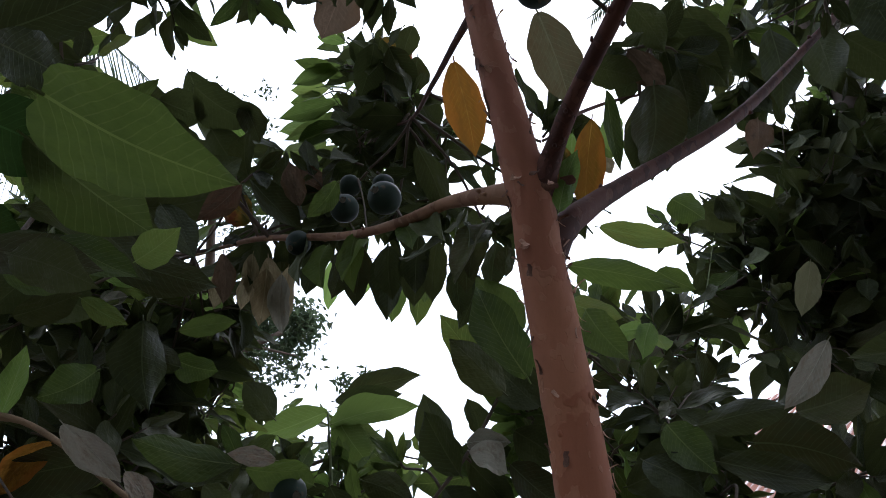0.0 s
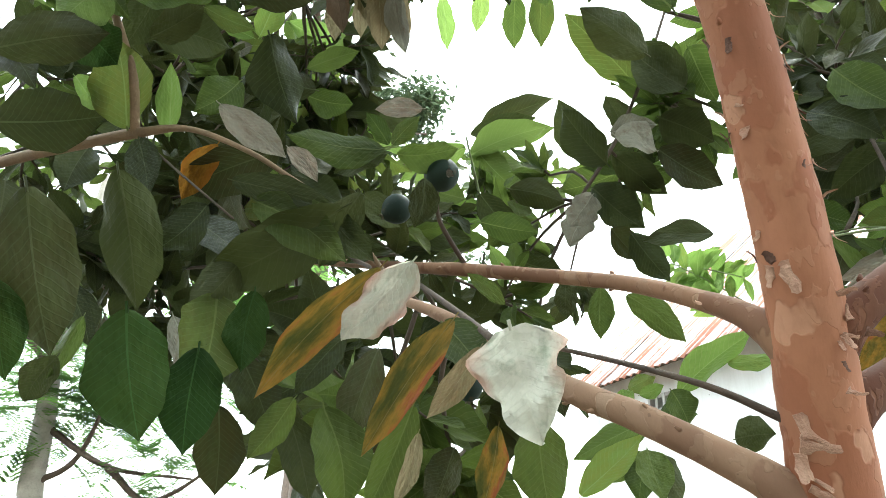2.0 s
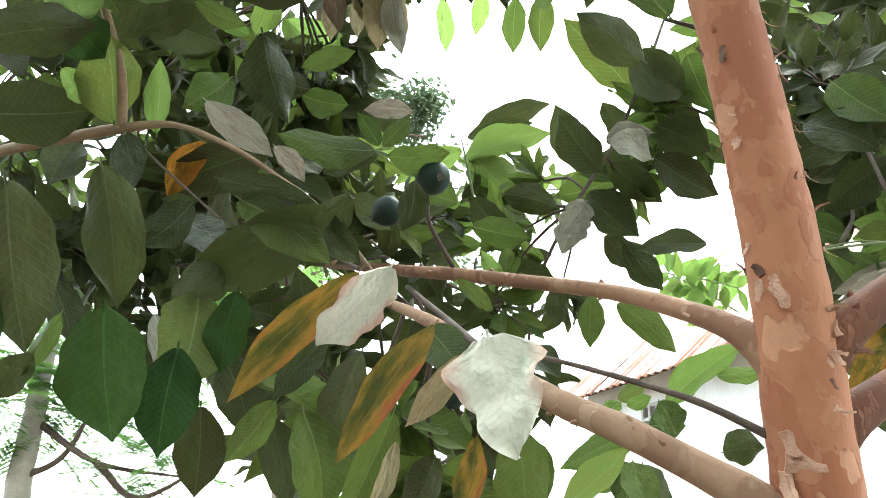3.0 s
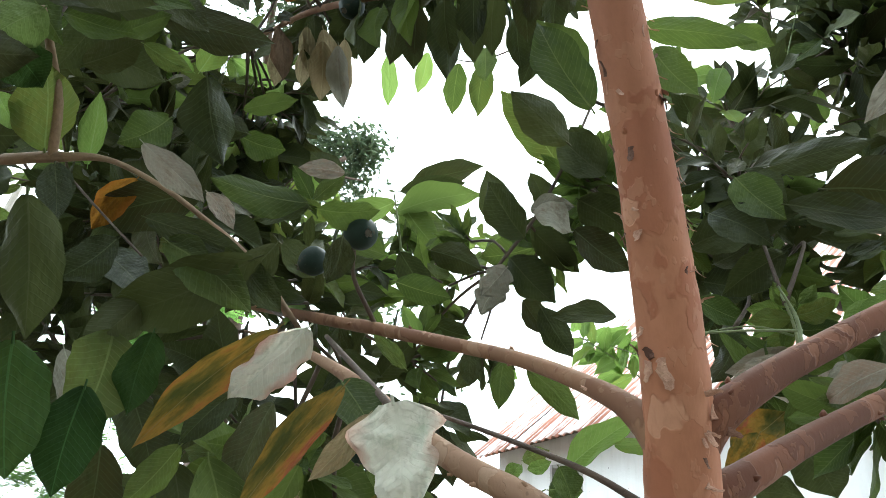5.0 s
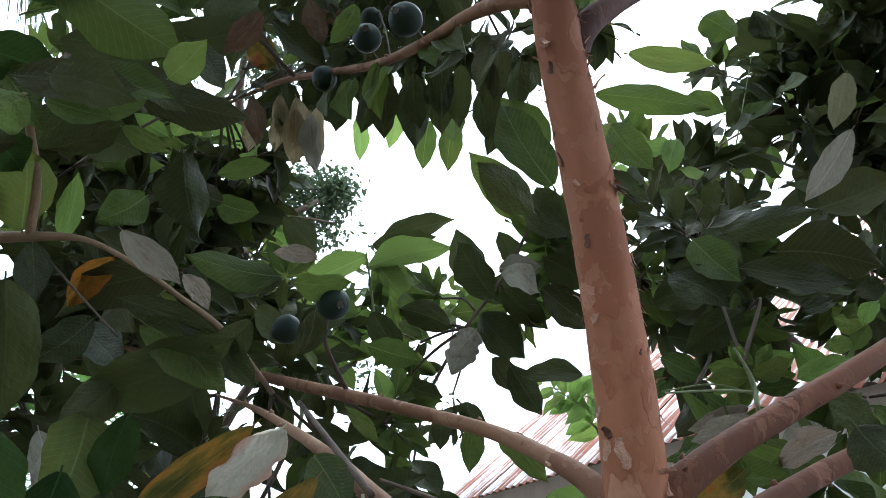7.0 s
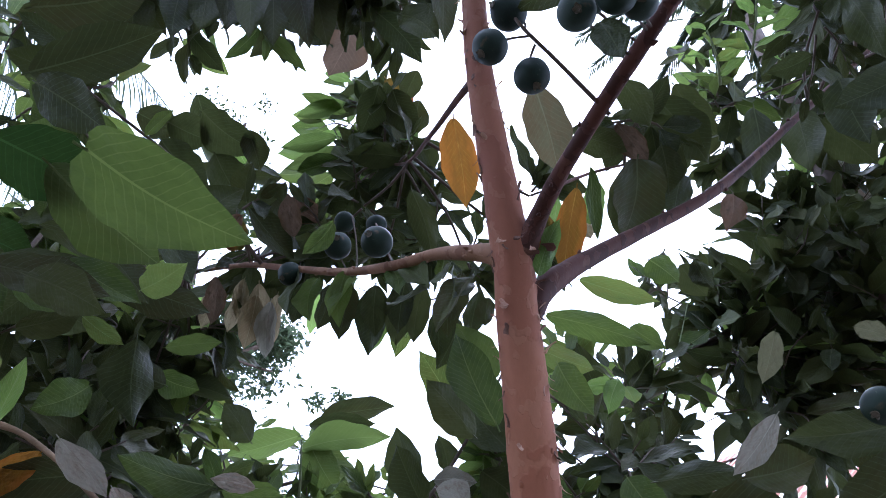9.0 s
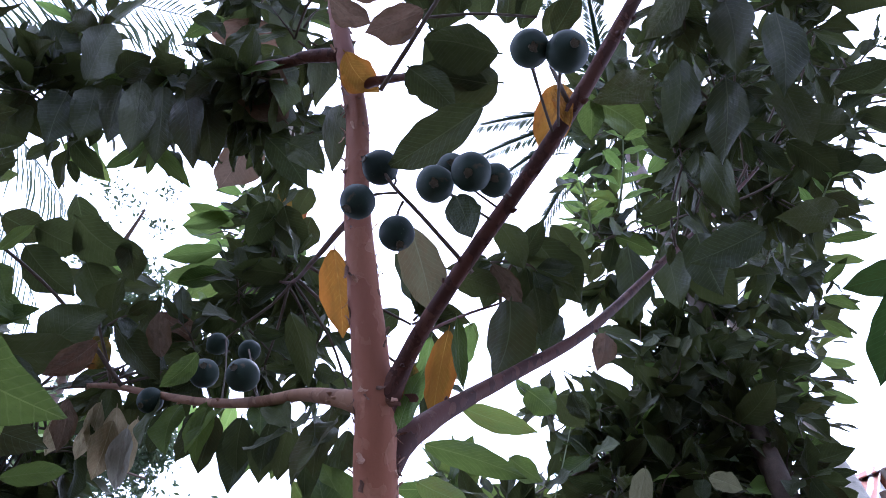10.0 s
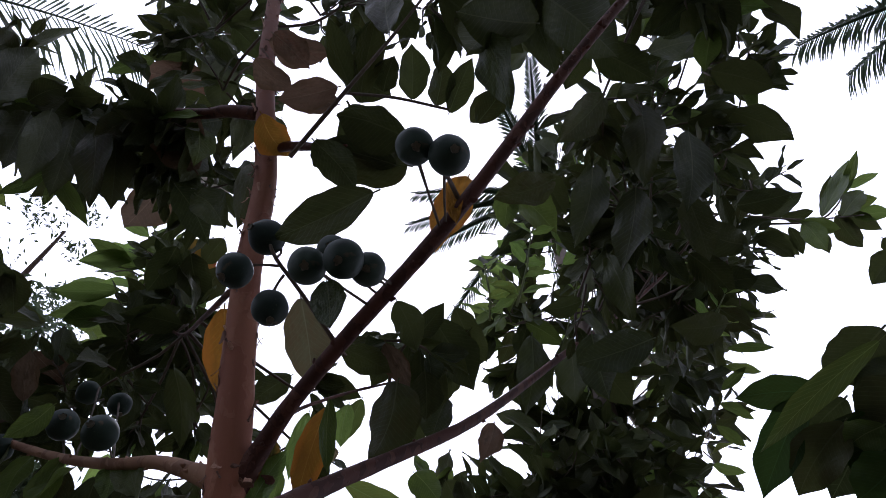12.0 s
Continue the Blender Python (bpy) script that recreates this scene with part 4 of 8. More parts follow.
limb(tree, 'branch', [(0.071, 0.626, 2.534), (0.036, 0.713, 2.597), (-0.023, 0.868, 2.706), (-0.105, 1.075, 2.869), (-0.222, 1.272, 3.11)], [0.007, 0.006, 0.005, 0.004, 0.003], BARK_SHADED, sides=10)
# twigs
limb(tree, 'twig', [(0.189, 0.864, 1.588), (0.132, 0.861, 1.619), (0.076, 0.875, 1.643), (0.004, 0.909, 1.673), (-0.071, 0.953, 1.703)], [0.0042, 0.0032, 0.0028, 0.0026, 0.002], BARK_TWIG)
twig_left = limb(tree, 'twig', [(-1.007, 0.878, 1.98), (-0.784, 0.828, 1.975), (-0.591, 0.813, 1.971), (-0.531, 0.813, 1.971), (-0.453, 0.81, 1.962), (-0.379, 0.819, 1.929), (-0.329, 0.848, 1.9), (-0.327, 1, 1.911), (-0.379, 1.326, 1.933)], [0.008, 0.008, 0.0075, 0.007, 0.0038, 0.0034, 0.0034, 0.0045, 0.005], BARK_TAN)
twig_up = limb(tree, 'twig', [(-0.536, 0.813, 1.97), (-0.518, 0.773, 2.025), (-0.516, 0.728, 2.077), (-0.508, 0.69, 2.104)], [0.0062, 0.006, 0.0055, 0.004], BARK_TAN)
limb(tree, 'twig', [(-0.531, 0.814, 1.967), (-0.445, 0.808, 1.894), (-0.366, 0.815, 1.828)], [0.0017, 0.0015, 0.0013], BARK_TWIG)
limb(tree, 'twig', [(-0.336, 0.95, 1.905), (-0.354, 1.086, 1.893), (-0.403, 1.271, 1.948)], [0.003, 0.0035, 0.004], BARK_TWIG)
limb(tree, 'twig', [(-0.188, 1.154, 1.884), (-0.205, 1.077, 1.925), (-0.197, 1.038, 1.951)], [0.004, 0.0035, 0.003], BARK_TWIG)
limb(tree, 'twig', [(-0.289, 1.22, 1.887), (-0.116, 0.947, 1.723), (-0.063, 0.888, 1.672)], [0.004, 0.0045, 0.004], BARK_TWIG)
limb(tree, 'twig', [(-0.052, 1.527, 2.16), (0.038, 1.525, 2.299), (0.117, 1.531, 2.481), (0.174, 1.573, 2.665)], [0.004, 0.0045, 0.004, 0.003], BARK_TWIG)
limb(tree, 'twig', [(0.087, 0.462, 2.645), (0.138, 0.357, 2.649), (0.191, 0.27, 2.744), (0.234, 0.198, 2.859)], [0.004, 0.0035, 0.003, 0.002], BARK_TWIG)
limb(tree, 'twig', [(0.143, 0.35, 2.677), (0.22, 0.32, 2.635), (0.299, 0.3, 2.593)], [0.0025, 0.0022, 0.002], BARK_TWIG)
limb(tree, 'twig', [(0.239, 0.502, 2.262), (0.174, 0.46, 2.302), (0.136, 0.435, 2.321), (0.123, 0.43, 2.34)], [0.003, 0.0024, 0.0024, 0.002], BARK_TWIG)
limb(tree, 'twig', [(0.324, 0.322, 2.355), (0.296, 0.279, 2.324), (0.278, 0.249, 2.282)], [0.003, 0.0026, 0.002], BARK_TWIG)
limb(tree, 'twig', [(0.188, 0.61, 2.243), (0.202, 0.665, 2.327), (0.267, 0.737, 2.453), (0.353, 0.838, 2.613)], [0.003, 0.0026, 0.0024, 0.002], BARK_SHADED)
limb(tree, 'twig', [(0.483, 1.363, 1.9), (0.481, 1.361, 1.971), (0.466, 1.354, 2.026)], [0.0032, 0.0028, 0.002], BARK_GREEN)
limb(tree, 'twig', [(0.48, 1.367, 1.954), (0.421, 1.385, 1.978), (0.334, 1.415, 1.975)], [0.002, 0.0018, 0.0016], BARK_GREEN)
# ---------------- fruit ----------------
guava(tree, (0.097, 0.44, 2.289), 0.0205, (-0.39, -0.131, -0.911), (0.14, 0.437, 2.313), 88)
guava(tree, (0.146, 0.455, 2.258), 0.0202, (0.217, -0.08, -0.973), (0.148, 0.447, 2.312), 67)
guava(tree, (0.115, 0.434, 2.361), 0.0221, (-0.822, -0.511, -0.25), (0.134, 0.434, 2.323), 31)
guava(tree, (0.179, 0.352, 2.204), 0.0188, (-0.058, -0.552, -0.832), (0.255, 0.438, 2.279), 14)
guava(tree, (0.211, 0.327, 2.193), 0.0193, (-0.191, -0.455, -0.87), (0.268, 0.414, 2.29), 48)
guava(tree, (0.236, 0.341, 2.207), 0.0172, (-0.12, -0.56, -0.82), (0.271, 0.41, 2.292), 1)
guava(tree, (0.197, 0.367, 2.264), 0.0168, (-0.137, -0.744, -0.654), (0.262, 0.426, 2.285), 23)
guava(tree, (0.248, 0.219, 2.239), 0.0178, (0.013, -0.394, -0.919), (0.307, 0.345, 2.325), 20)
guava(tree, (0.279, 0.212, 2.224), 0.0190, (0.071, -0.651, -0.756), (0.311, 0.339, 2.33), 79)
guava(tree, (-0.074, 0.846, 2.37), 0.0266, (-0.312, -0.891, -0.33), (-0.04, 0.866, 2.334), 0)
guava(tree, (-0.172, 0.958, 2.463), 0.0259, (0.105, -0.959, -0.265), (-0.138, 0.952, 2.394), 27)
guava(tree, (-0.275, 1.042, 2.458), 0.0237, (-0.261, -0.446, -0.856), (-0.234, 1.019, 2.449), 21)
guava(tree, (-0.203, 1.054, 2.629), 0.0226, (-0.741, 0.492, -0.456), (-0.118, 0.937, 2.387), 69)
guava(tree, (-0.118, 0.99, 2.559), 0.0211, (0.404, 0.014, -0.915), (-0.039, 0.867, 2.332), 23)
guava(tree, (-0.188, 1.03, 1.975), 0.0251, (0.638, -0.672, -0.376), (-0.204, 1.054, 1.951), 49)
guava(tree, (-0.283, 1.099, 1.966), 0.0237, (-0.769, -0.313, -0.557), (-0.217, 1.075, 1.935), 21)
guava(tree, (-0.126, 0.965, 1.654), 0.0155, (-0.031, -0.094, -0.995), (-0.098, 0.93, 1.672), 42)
# ---------------- leaves that stand out ----------------
leaf(tree, (-0.489, 0.68, 2.092), (-0.539, 0.675, 2.033), 0.067, 150, 'mid', 0)
leaf(tree, (-0.56, 0.723, 2.005), (-0.553, 0.775, 1.985), 0.038, -62, 'light', 1)
leaf(tree, (-0.505, 0.711, 2.116), (-0.433, 0.761, 2.121), 0.051, 13, 'green', 3)
leaf(tree, (-0.424, 0.765, 2.111), (-0.379, 0.816, 2.106), 0.029, -145, 'mid', 2)
leaf(tree, (0.276, 0.42, 2.637), (0.122, 0.429, 2.632), 0.080, 131, 'dark', 12)
leaf(tree, (-0.211, 0.368, 1.981), (-0.069, 0.421, 1.936), 0.074, 44, 'green', 12)
leaf(tree, (-0.427, 0.558, 2.184), (-0.297, 0.681, 2.134), 0.092, -164, 'green', 0)
leaf(tree, (-0.482, 0.526, 2.186), (-0.377, 0.615, 2.181), 0.094, 48, 'deep', 0)
leaf(tree, (0.069, 1.346, 1.682), (-0.066, 1.379, 1.618), 0.061, -155, 'mid', 0)
leaf(tree, (0.052, 1.353, 1.624), (-0.056, 1.376, 1.593), 0.045, 160, 'green', 1)
leaf(tree, (0.052, 1.353, 1.624), (0.028, 1.365, 1.555), 0.049, 164, 'green', 2)
leaf(tree, (0.059, 1.353, 1.629), (0.09, 1.372, 1.557), 0.059, 154, 'dark', 0)
leaf(tree, (0.07, 1.346, 1.681), (0.127, 1.348, 1.678), 0.048, 166, 'green', 12)
leaf(tree, (0.169, 1.299, 1.636), (0.229, 1.308, 1.643), 0.054, -151, 'dark', 3)
leaf(tree, (-0.1, 1.384, 1.664), (-0.091, 1.392, 1.573), 0.038, -23, 'green', 1)
leaf(tree, (0.018, 1.483, 1.751), (0.069, 1.49, 1.771), 0.036, 168, 'mid', 1)
leaf(tree, (0.481, 1.357, 1.98), (0.414, 1.382, 1.987), 0.038, 139, 'mid', 0)
leaf(tree, (0.481, 1.355, 1.984), (0.547, 1.336, 2.005), 0.042, 35, 'mid', 1)
leaf(tree, (0.487, 1.372, 1.965), (0.561, 1.367, 1.976), 0.035, -151, 'green', 2)
leaf(tree, (0.478, 1.353, 2.021), (0.456, 1.355, 2.035), 0.016, 144, 'light', 0)
leaf(tree, (0.55, 1.348, 1.973), (0.628, 1.33, 2.003), 0.038, -170, 'light', 3)
leaf(tree, (0.661, 1.404, 2.117), (0.707, 1.397, 2.091), 0.044, 180, 'light', 0)
leaf(tree, (0.682, 1.398, 2.109), (0.696, 1.38, 2.135), 0.029, -1, 'mid', 1)
leaf(tree, (0.715, 1.39, 2.094), (0.694, 1.431, 2.06), 0.033, -165, 'mid', 2)
leaf(tree, (0.535, 1.29, 2.197), (0.701, 1.253, 2.147), 0.104, -126, 'dark', 1)
leaf(tree, (0.536, 1.407, 2.202), (0.729, 1.374, 2.236), 0.089, 30, 'dark', 0)
leaf(tree, (0.374, 1.53, 2.268), (0.562, 1.473, 2.266), 0.099, -133, 'dark', 2)
leaf(tree, (0.23, 0.319, 2.334), (0.12, 0.425, 2.344), 0.054, -59, 'dark', 0)
leaf(tree, (0.174, 0.682, 2.165), (0.199, 0.662, 2.251), 0.033, -160, 'light', 1)
leaf(tree, (0.18, 0.684, 2.194), (0.183, 0.654, 2.26), 0.027, 28, 'turning', 3)
leaf(tree, (0.233, 0.606, 2.306), (0.262, 0.695, 2.254), 0.025, -5, 'green', 9)
leaf(tree, (0.27, 0.733, 2.43), (0.272, 0.781, 2.381), 0.033, 16, 'light', 1)
leaf(tree, (0.252, 0.782, 2.383), (0.268, 0.8, 2.366), 0.021, 32, 'straw', 2)
leaf(tree, (0.346, 0.756, 2.533), (0.338, 0.854, 2.43), 0.098, -143, 'dark', 12)
leaf(tree, (0.391, 0.765, 2.582), (0.415, 0.83, 2.523), 0.058, 10, 'dark', 0)
leaf(tree, (0.44, 0.788, 2.617), (0.385, 0.841, 2.603), 0.080, 153, 'dark', 1)
leaf(tree, (0.479, 1.221, 2.754), (0.548, 1.24, 2.696), 0.074, -160, 'green', 12)
leaf(tree, (0.573, 1.285, 2.808), (0.646, 1.325, 2.746), 0.077, -125, 'dark', 0)
leaf(tree, (0.606, 1.267, 2.815), (0.649, 1.304, 2.747), 0.056, -164, 'dark', 2)
leaf(tree, (0.162, 0.423, 2.855), (0.156, 0.278, 2.927), 0.054, 9, 'dark', 8)
leaf(tree, (0.146, 0.416, 2.858), (0.086, 0.29, 2.874), 0.053, 87, 'dark', 9)
leaf(tree, (0.2, 0.399, 2.864), (0.201, 0.33, 2.874), 0.051, -19, 'dark', 0)
leaf(tree, (0.146, 0.305, 2.579), (0.063, 0.35, 2.576), 0.046, -78, 'brown', 0)
leaf(tree, (-0.517, 0.673, 2.122), (-0.391, 0.769, 2.18), 0.055, -149, 'dark', 0)
leaf(tree, (-0.568, 0.631, 2.135), (-0.493, 0.73, 2.163), 0.067, 45, 'deep', 2)
leaf(tree, (-0.496, 0.839, 2.346), (-0.345, 0.872, 2.411), 0.080, 61, 'dark', 1)
leaf(tree, (-0.504, 0.767, 2.08), (-0.435, 0.78, 2.13), 0.045, 61, 'dark', 3)
leaf(tree, (-0.505, 0.841, 2.26), (-0.335, 0.925, 2.254), 0.072, -161, 'dark', 0)
leaf(tree, (-0.426, 0.907, 2.408), (-0.351, 0.857, 2.502), 0.096, 17, 'dark', 2)
leaf(tree, (-0.531, 0.686, 2.042), (-0.509, 0.736, 2.016), 0.064, 3, 'deep', 0)
leaf(tree, (0.263, 0.364, 2.608), (0.146, 0.36, 2.618), 0.085, -103, 'dark', 3)
leaf(tree, (0.256, 0.418, 2.62), (0.121, 0.427, 2.644), 0.050, 94, 'dark', 0)
leaf(tree, (-0.679, 0.997, 2.869), (-0.589, 1.065, 2.892), 0.094, -121, 'dark', 0)
leaf(tree, (-0.612, 0.99, 2.918), (-0.483, 1.099, 2.892), 0.108, 62, 'dark', 1)
leaf(tree, (-0.67, 0.995, 2.803), (-0.582, 1.122, 2.797), 0.091, -133, 'dark', 2)
leaf(tree, (-0.58, 1.077, 2.866), (-0.5, 1.174, 2.792), 0.094, 3, 'dark', 3)
leaf(tree, (-0.51, 1.047, 2.929), (-0.472, 1.131, 2.868), 0.068, -8, 'dark', 0)
leaf(tree, (-0.737, 0.965, 2.854), (-0.663, 1.044, 2.893), 0.082, -107, 'dark', 0)
leaf(tree, (-0.219, 1.046, 3.169), (-0.266, 1.169, 3.096), 0.086, -49, 'dark', 0)
leaf(tree, (-0.189, 1.058, 3.167), (-0.115, 1.168, 3.1), 0.084, 26, 'dark', 1)
leaf(tree, (-0.076, 1.228, 3.059), (-0.194, 1.29, 2.971), 0.087, -57, 'dark', 2)
leaf(tree, (-0.273, 1.245, 2.997), (-0.357, 1.199, 3.043), 0.071, 140, 'dark', 3)
leaf(tree, (-0.308, 1.198, 3.027), (-0.432, 1.23, 2.995), 0.057, -40, 'green', 8)
leaf(tree, (-0.328, 1.182, 3.101), (-0.482, 1.19, 3.043), 0.052, -52, 'mid', 8)
leaf(tree, (-0.31, 1.207, 3.086), (-0.469, 1.219, 2.999), 0.051, 104, 'mid', 9)
leaf(tree, (-0.31, 1.109, 3.161), (-0.447, 1.131, 3.11), 0.049, -47, 'mid', 8)
leaf(tree, (-0.307, 1.134, 3.144), (-0.438, 1.087, 3.141), 0.048, -77, 'green', 9)
leaf(tree, (0.443, 0.838, 2.841), (0.381, 0.912, 2.804), 0.079, 156, 'dark', 0)
leaf(tree, (0.503, 0.835, 2.828), (0.428, 0.97, 2.766), 0.095, 173, 'dark', 1)
leaf(tree, (0.501, 0.904, 2.777), (0.45, 0.973, 2.718), 0.067, 171, 'dark', 2)
leaf(tree, (0.359, 1.387, 1.761), (0.449, 1.371, 1.824), 0.066, -8, 'turning', 3)
leaf(tree, (0.453, 1.343, 1.844), (0.5, 1.363, 1.788), 0.059, 43, 'green', 1)
leaf(tree, (0.505, 1.5, 1.801), (0.55, 1.518, 1.717), 0.099, 48, 'dark', 0)
leaf(tree, (0.42, 1.537, 1.727), (0.503, 1.516, 1.709), 0.063, 20, 'dark', 2)
leaf(tree, (0.475, 1.361, 1.931), (0.371, 1.4, 1.893), 0.049, -33, 'grey', 2)
leaf(tree, (0.483, 1.389, 1.999), (0.419, 1.405, 2.021), 0.036, -5, 'light', 1)
leaf(tree, (0.487, 1.383, 2.007), (0.428, 1.431, 1.972), 0.035, 153, 'light', 3)
leaf(tree, (0.496, 1.379, 2.011), (0.461, 1.377, 2.058), 0.032, -177, 'mid', 1)
leaf(tree, (0.498, 1.377, 2.015), (0.527, 1.356, 2.043), 0.027, 166, 'mid', 2)
leaf(tree, (0.5, 1.38, 2.006), (0.564, 1.36, 2.024), 0.041, -148, 'light', 0)
leaf(tree, (0.512, 1.384, 1.987), (0.561, 1.367, 1.99), 0.030, 13, 'mid', 3)
leaf(tree, (0.529, 1.205, 1.846), (0.466, 1.237, 1.826), 0.053, 18, 'grey', 0)
leaf(tree, (0.404, 1.561, 2.033), (0.374, 1.546, 2.088), 0.046, -35, 'dark', 0)
leaf(tree, (0.429, 1.56, 2.021), (0.39, 1.601, 1.941), 0.062, -151, 'dark', 1)
leaf(tree, (0.444, 1.592, 1.917), (0.394, 1.615, 1.899), 0.049, -5, 'dark', 2)
leaf(tree, (0.41, 1.596, 2.203), (0.485, 1.553, 2.234), 0.081, -10, 'dark', 3)
leaf(tree, (0.405, 1.537, 2.31), (0.539, 1.53, 2.261), 0.090, 44, 'dark', 0)
leaf(tree, (0.404, 1.704, 2.214), (0.528, 1.689, 2.206), 0.098, -1, 'dark', 1)
leaf(tree, (0.413, 1.744, 2.118), (0.535, 1.773, 2.076), 0.095, -177, 'dark', 8)
leaf(tree, (0.509, 1.669, 1.965), (0.443, 1.71, 1.903), 0.079, -156, 'dark', 9)
leaf(tree, (0.579, 1.734, 2.037), (0.623, 1.765, 1.972), 0.075, -159, 'dark', 2)
leaf(tree, (0.601, 1.548, 1.908), (0.554, 1.58, 1.862), 0.063, -163, 'green', 1)
leaf(tree, (0.243, 0.211, 2.928), (0.427, 0.269, 2.918), 0.106, -95, 'dark', 0)
leaf(tree, (0.381, 0.199, 3.023), (0.528, 0.283, 3.007), 0.091, 58, 'dark', 1)
leaf(tree, (0.404, 0.477, 3.051), (0.442, 0.382, 3.085), 0.057, -142, 'dark', 0)
leaf(tree, (0.114, 0.402, 2.979), (0.094, 0.331, 3.02), 0.056, -50, 'dark', 0)
leaf(tree, (0.156, 0.399, 2.982), (0.151, 0.311, 3.026), 0.062, -151, 'dark', 1)
leaf(tree, (0.112, 0.394, 2.929), (0.214, 0.425, 2.941), 0.080, -101, 'dark', 0)
leaf(tree, (-0.021, 0.364, 2.867), (0.093, 0.368, 2.89), 0.063, 97, 'brown', 1)
leaf(tree, (0.162, 0.252, 3.021), (0.234, 0.324, 2.99), 0.065, -128, 'dark', 0)
leaf(tree, (0.129, 0.381, 2.559), (0.169, 0.411, 2.541), 0.047, -146, 'dark', 0)
leaf(tree, (0.557, 0.241, 3.087), (0.559, 0.352, 3.055), 0.066, -165, 'dark', 1)
leaf(tree, (0.4, 1.549, 2.065), (0.317, 1.604, 2.037), 0.062, 9, 'green', 0)
leaf(tree, (0.065, 0.937, 2.407), (0.054, 0.997, 2.333), 0.049, -163, 'dark', 0)
leaf(tree, (0.099, 0.924, 2.353), (0.094, 0.989, 2.299), 0.047, -31, 'dark', 1)
leaf(tree, (0.026, 1.023, 2.392), (0.034, 1.099, 2.334), 0.052, -151, 'dark', 0)
leaf(tree, (0.066, 1.076, 2.413), (0.026, 1.157, 2.346), 0.044, 165, 'dark', 1)
leaf(tree, (0.116, 0.893, 2.313), (0.112, 0.931, 2.281), 0.035, 153, 'dark', 0)
leaf(tree, (-0.159, 1.056, 2.533), (-0.219, 1.024, 2.532), 0.052, -55, 'dark', 0)
leaf(tree, (-0.435, 1.152, 2.621), (-0.504, 1.114, 2.651), 0.071, -32, 'turning', 1)
leaf(tree, (-0.593, 0.639, 1.983), (-0.492, 0.702, 2.033), 0.062, -124, 'dark', 3)
leaf(tree, (-0.665, 0.713, 1.948), (-0.583, 0.802, 2.001), 0.085, -119, 'dark', 0)
leaf(tree, (-0.544, 0.81, 1.97), (-0.515, 0.726, 2.054), 0.083, -106, 'mid', 0)
leaf(tree, (-0.508, 0.844, 1.973), (-0.481, 0.788, 2.054), 0.039, -100, 'light', 0)
leaf(tree, (-0.617, 0.851, 2.21), (-0.535, 0.964, 2.228), 0.078, 45, 'dark', 0)
leaf(tree, (-0.7, 1.245, 2.513), (-0.628, 1.188, 2.598), 0.062, 60, 'light', 1)
leaf(tree, (-0.705, 1.242, 2.512), (-0.765, 1.179, 2.535), 0.041, -7, 'light', 0)
leaf(tree, (-0.684, 1.209, 2.464), (-0.725, 1.189, 2.439), 0.032, -34, 'grey', 0)
leaf(tree, (-0.417, 0.894, 2.179), (-0.419, 0.998, 2.083), 0.080, 138, 'dark', 8)
leaf(tree, (-0.558, 1.221, 2.382), (-0.456, 1.265, 2.441), 0.046, 46, 'green', 0)
leaf(tree, (-0.568, 1.25, 2.341), (-0.489, 1.323, 2.347), 0.064, 52, 'green', 1)
leaf(tree, (-0.755, 1.109, 2.335), (-0.643, 1.17, 2.375), 0.066, -113, 'mid', 0)
leaf(tree, (-0.33, 0.709, 1.911), (-0.292, 0.793, 1.882), 0.040, 32, 'grey', 0)
leaf(tree, (-0.288, 0.783, 1.894), (-0.259, 0.814, 1.862), 0.026, -24, 'grey', 2)
leaf(tree, (-0.236, 0.953, 1.979), (-0.353, 0.88, 1.973), 0.054, 179, 'green', 1)
leaf(tree, (-0.232, 0.942, 1.977), (-0.255, 0.911, 2.016), 0.026, 168, 'green', 0)
leaf(tree, (-0.235, 0.95, 1.982), (-0.192, 0.943, 2.018), 0.027, -151, 'green', 3)
leaf(tree, (-0.24, 0.973, 1.984), (-0.155, 1.007, 1.995), 0.048, 61, 'green', 1)
leaf(tree, (-0.236, 0.954, 1.976), (-0.32, 0.95, 1.956), 0.042, -12, 'dark', 1)
leaf(tree, (-0.178, 0.937, 1.922), (-0.199, 0.971, 1.864), 0.043, -50, 'dark', 2)
leaf(tree, (-0.404, 1.856, 2.508), (-0.172, 1.91, 2.619), 0.106, -117, 'mid', 1)
leaf(tree, (-0.41, 1.906, 2.617), (-0.209, 1.952, 2.672), 0.076, 16, 'dark', 3)
leaf(tree, (-0.376, 1.864, 2.546), (-0.286, 1.959, 2.45), 0.111, 176, 'mid', 0)
leaf(tree, (-0.026, 1.611, 2.29), (-0.09, 1.55, 2.434), 0.103, -155, 'dark', 0)
leaf(tree, (0.09, 1.562, 2.448), (-0.05, 1.473, 2.616), 0.096, 152, 'green', 0)
leaf(tree, (0.051, 1.58, 2.348), (0.022, 1.53, 2.416), 0.055, 8, 'dark', 1)
leaf(tree, (0.024, 1.436, 2.257), (0.118, 1.424, 2.252), 0.054, 40, 'grey', 4)
leaf(tree, (-0.014, 1.381, 2.085), (-0.062, 1.399, 2.006), 0.062, -3, 'grey', 6)
leaf(tree, (0.109, 1.471, 2.502), (0.183, 1.526, 2.422), 0.074, 52, 'dark', 0)
leaf(tree, (0.197, 1.468, 2.467), (0.253, 1.544, 2.368), 0.115, -125, 'green', 0)
leaf(tree, (0.11, 1.631, 2.506), (0.234, 1.688, 2.362), 0.125, -150, 'dark', 2)
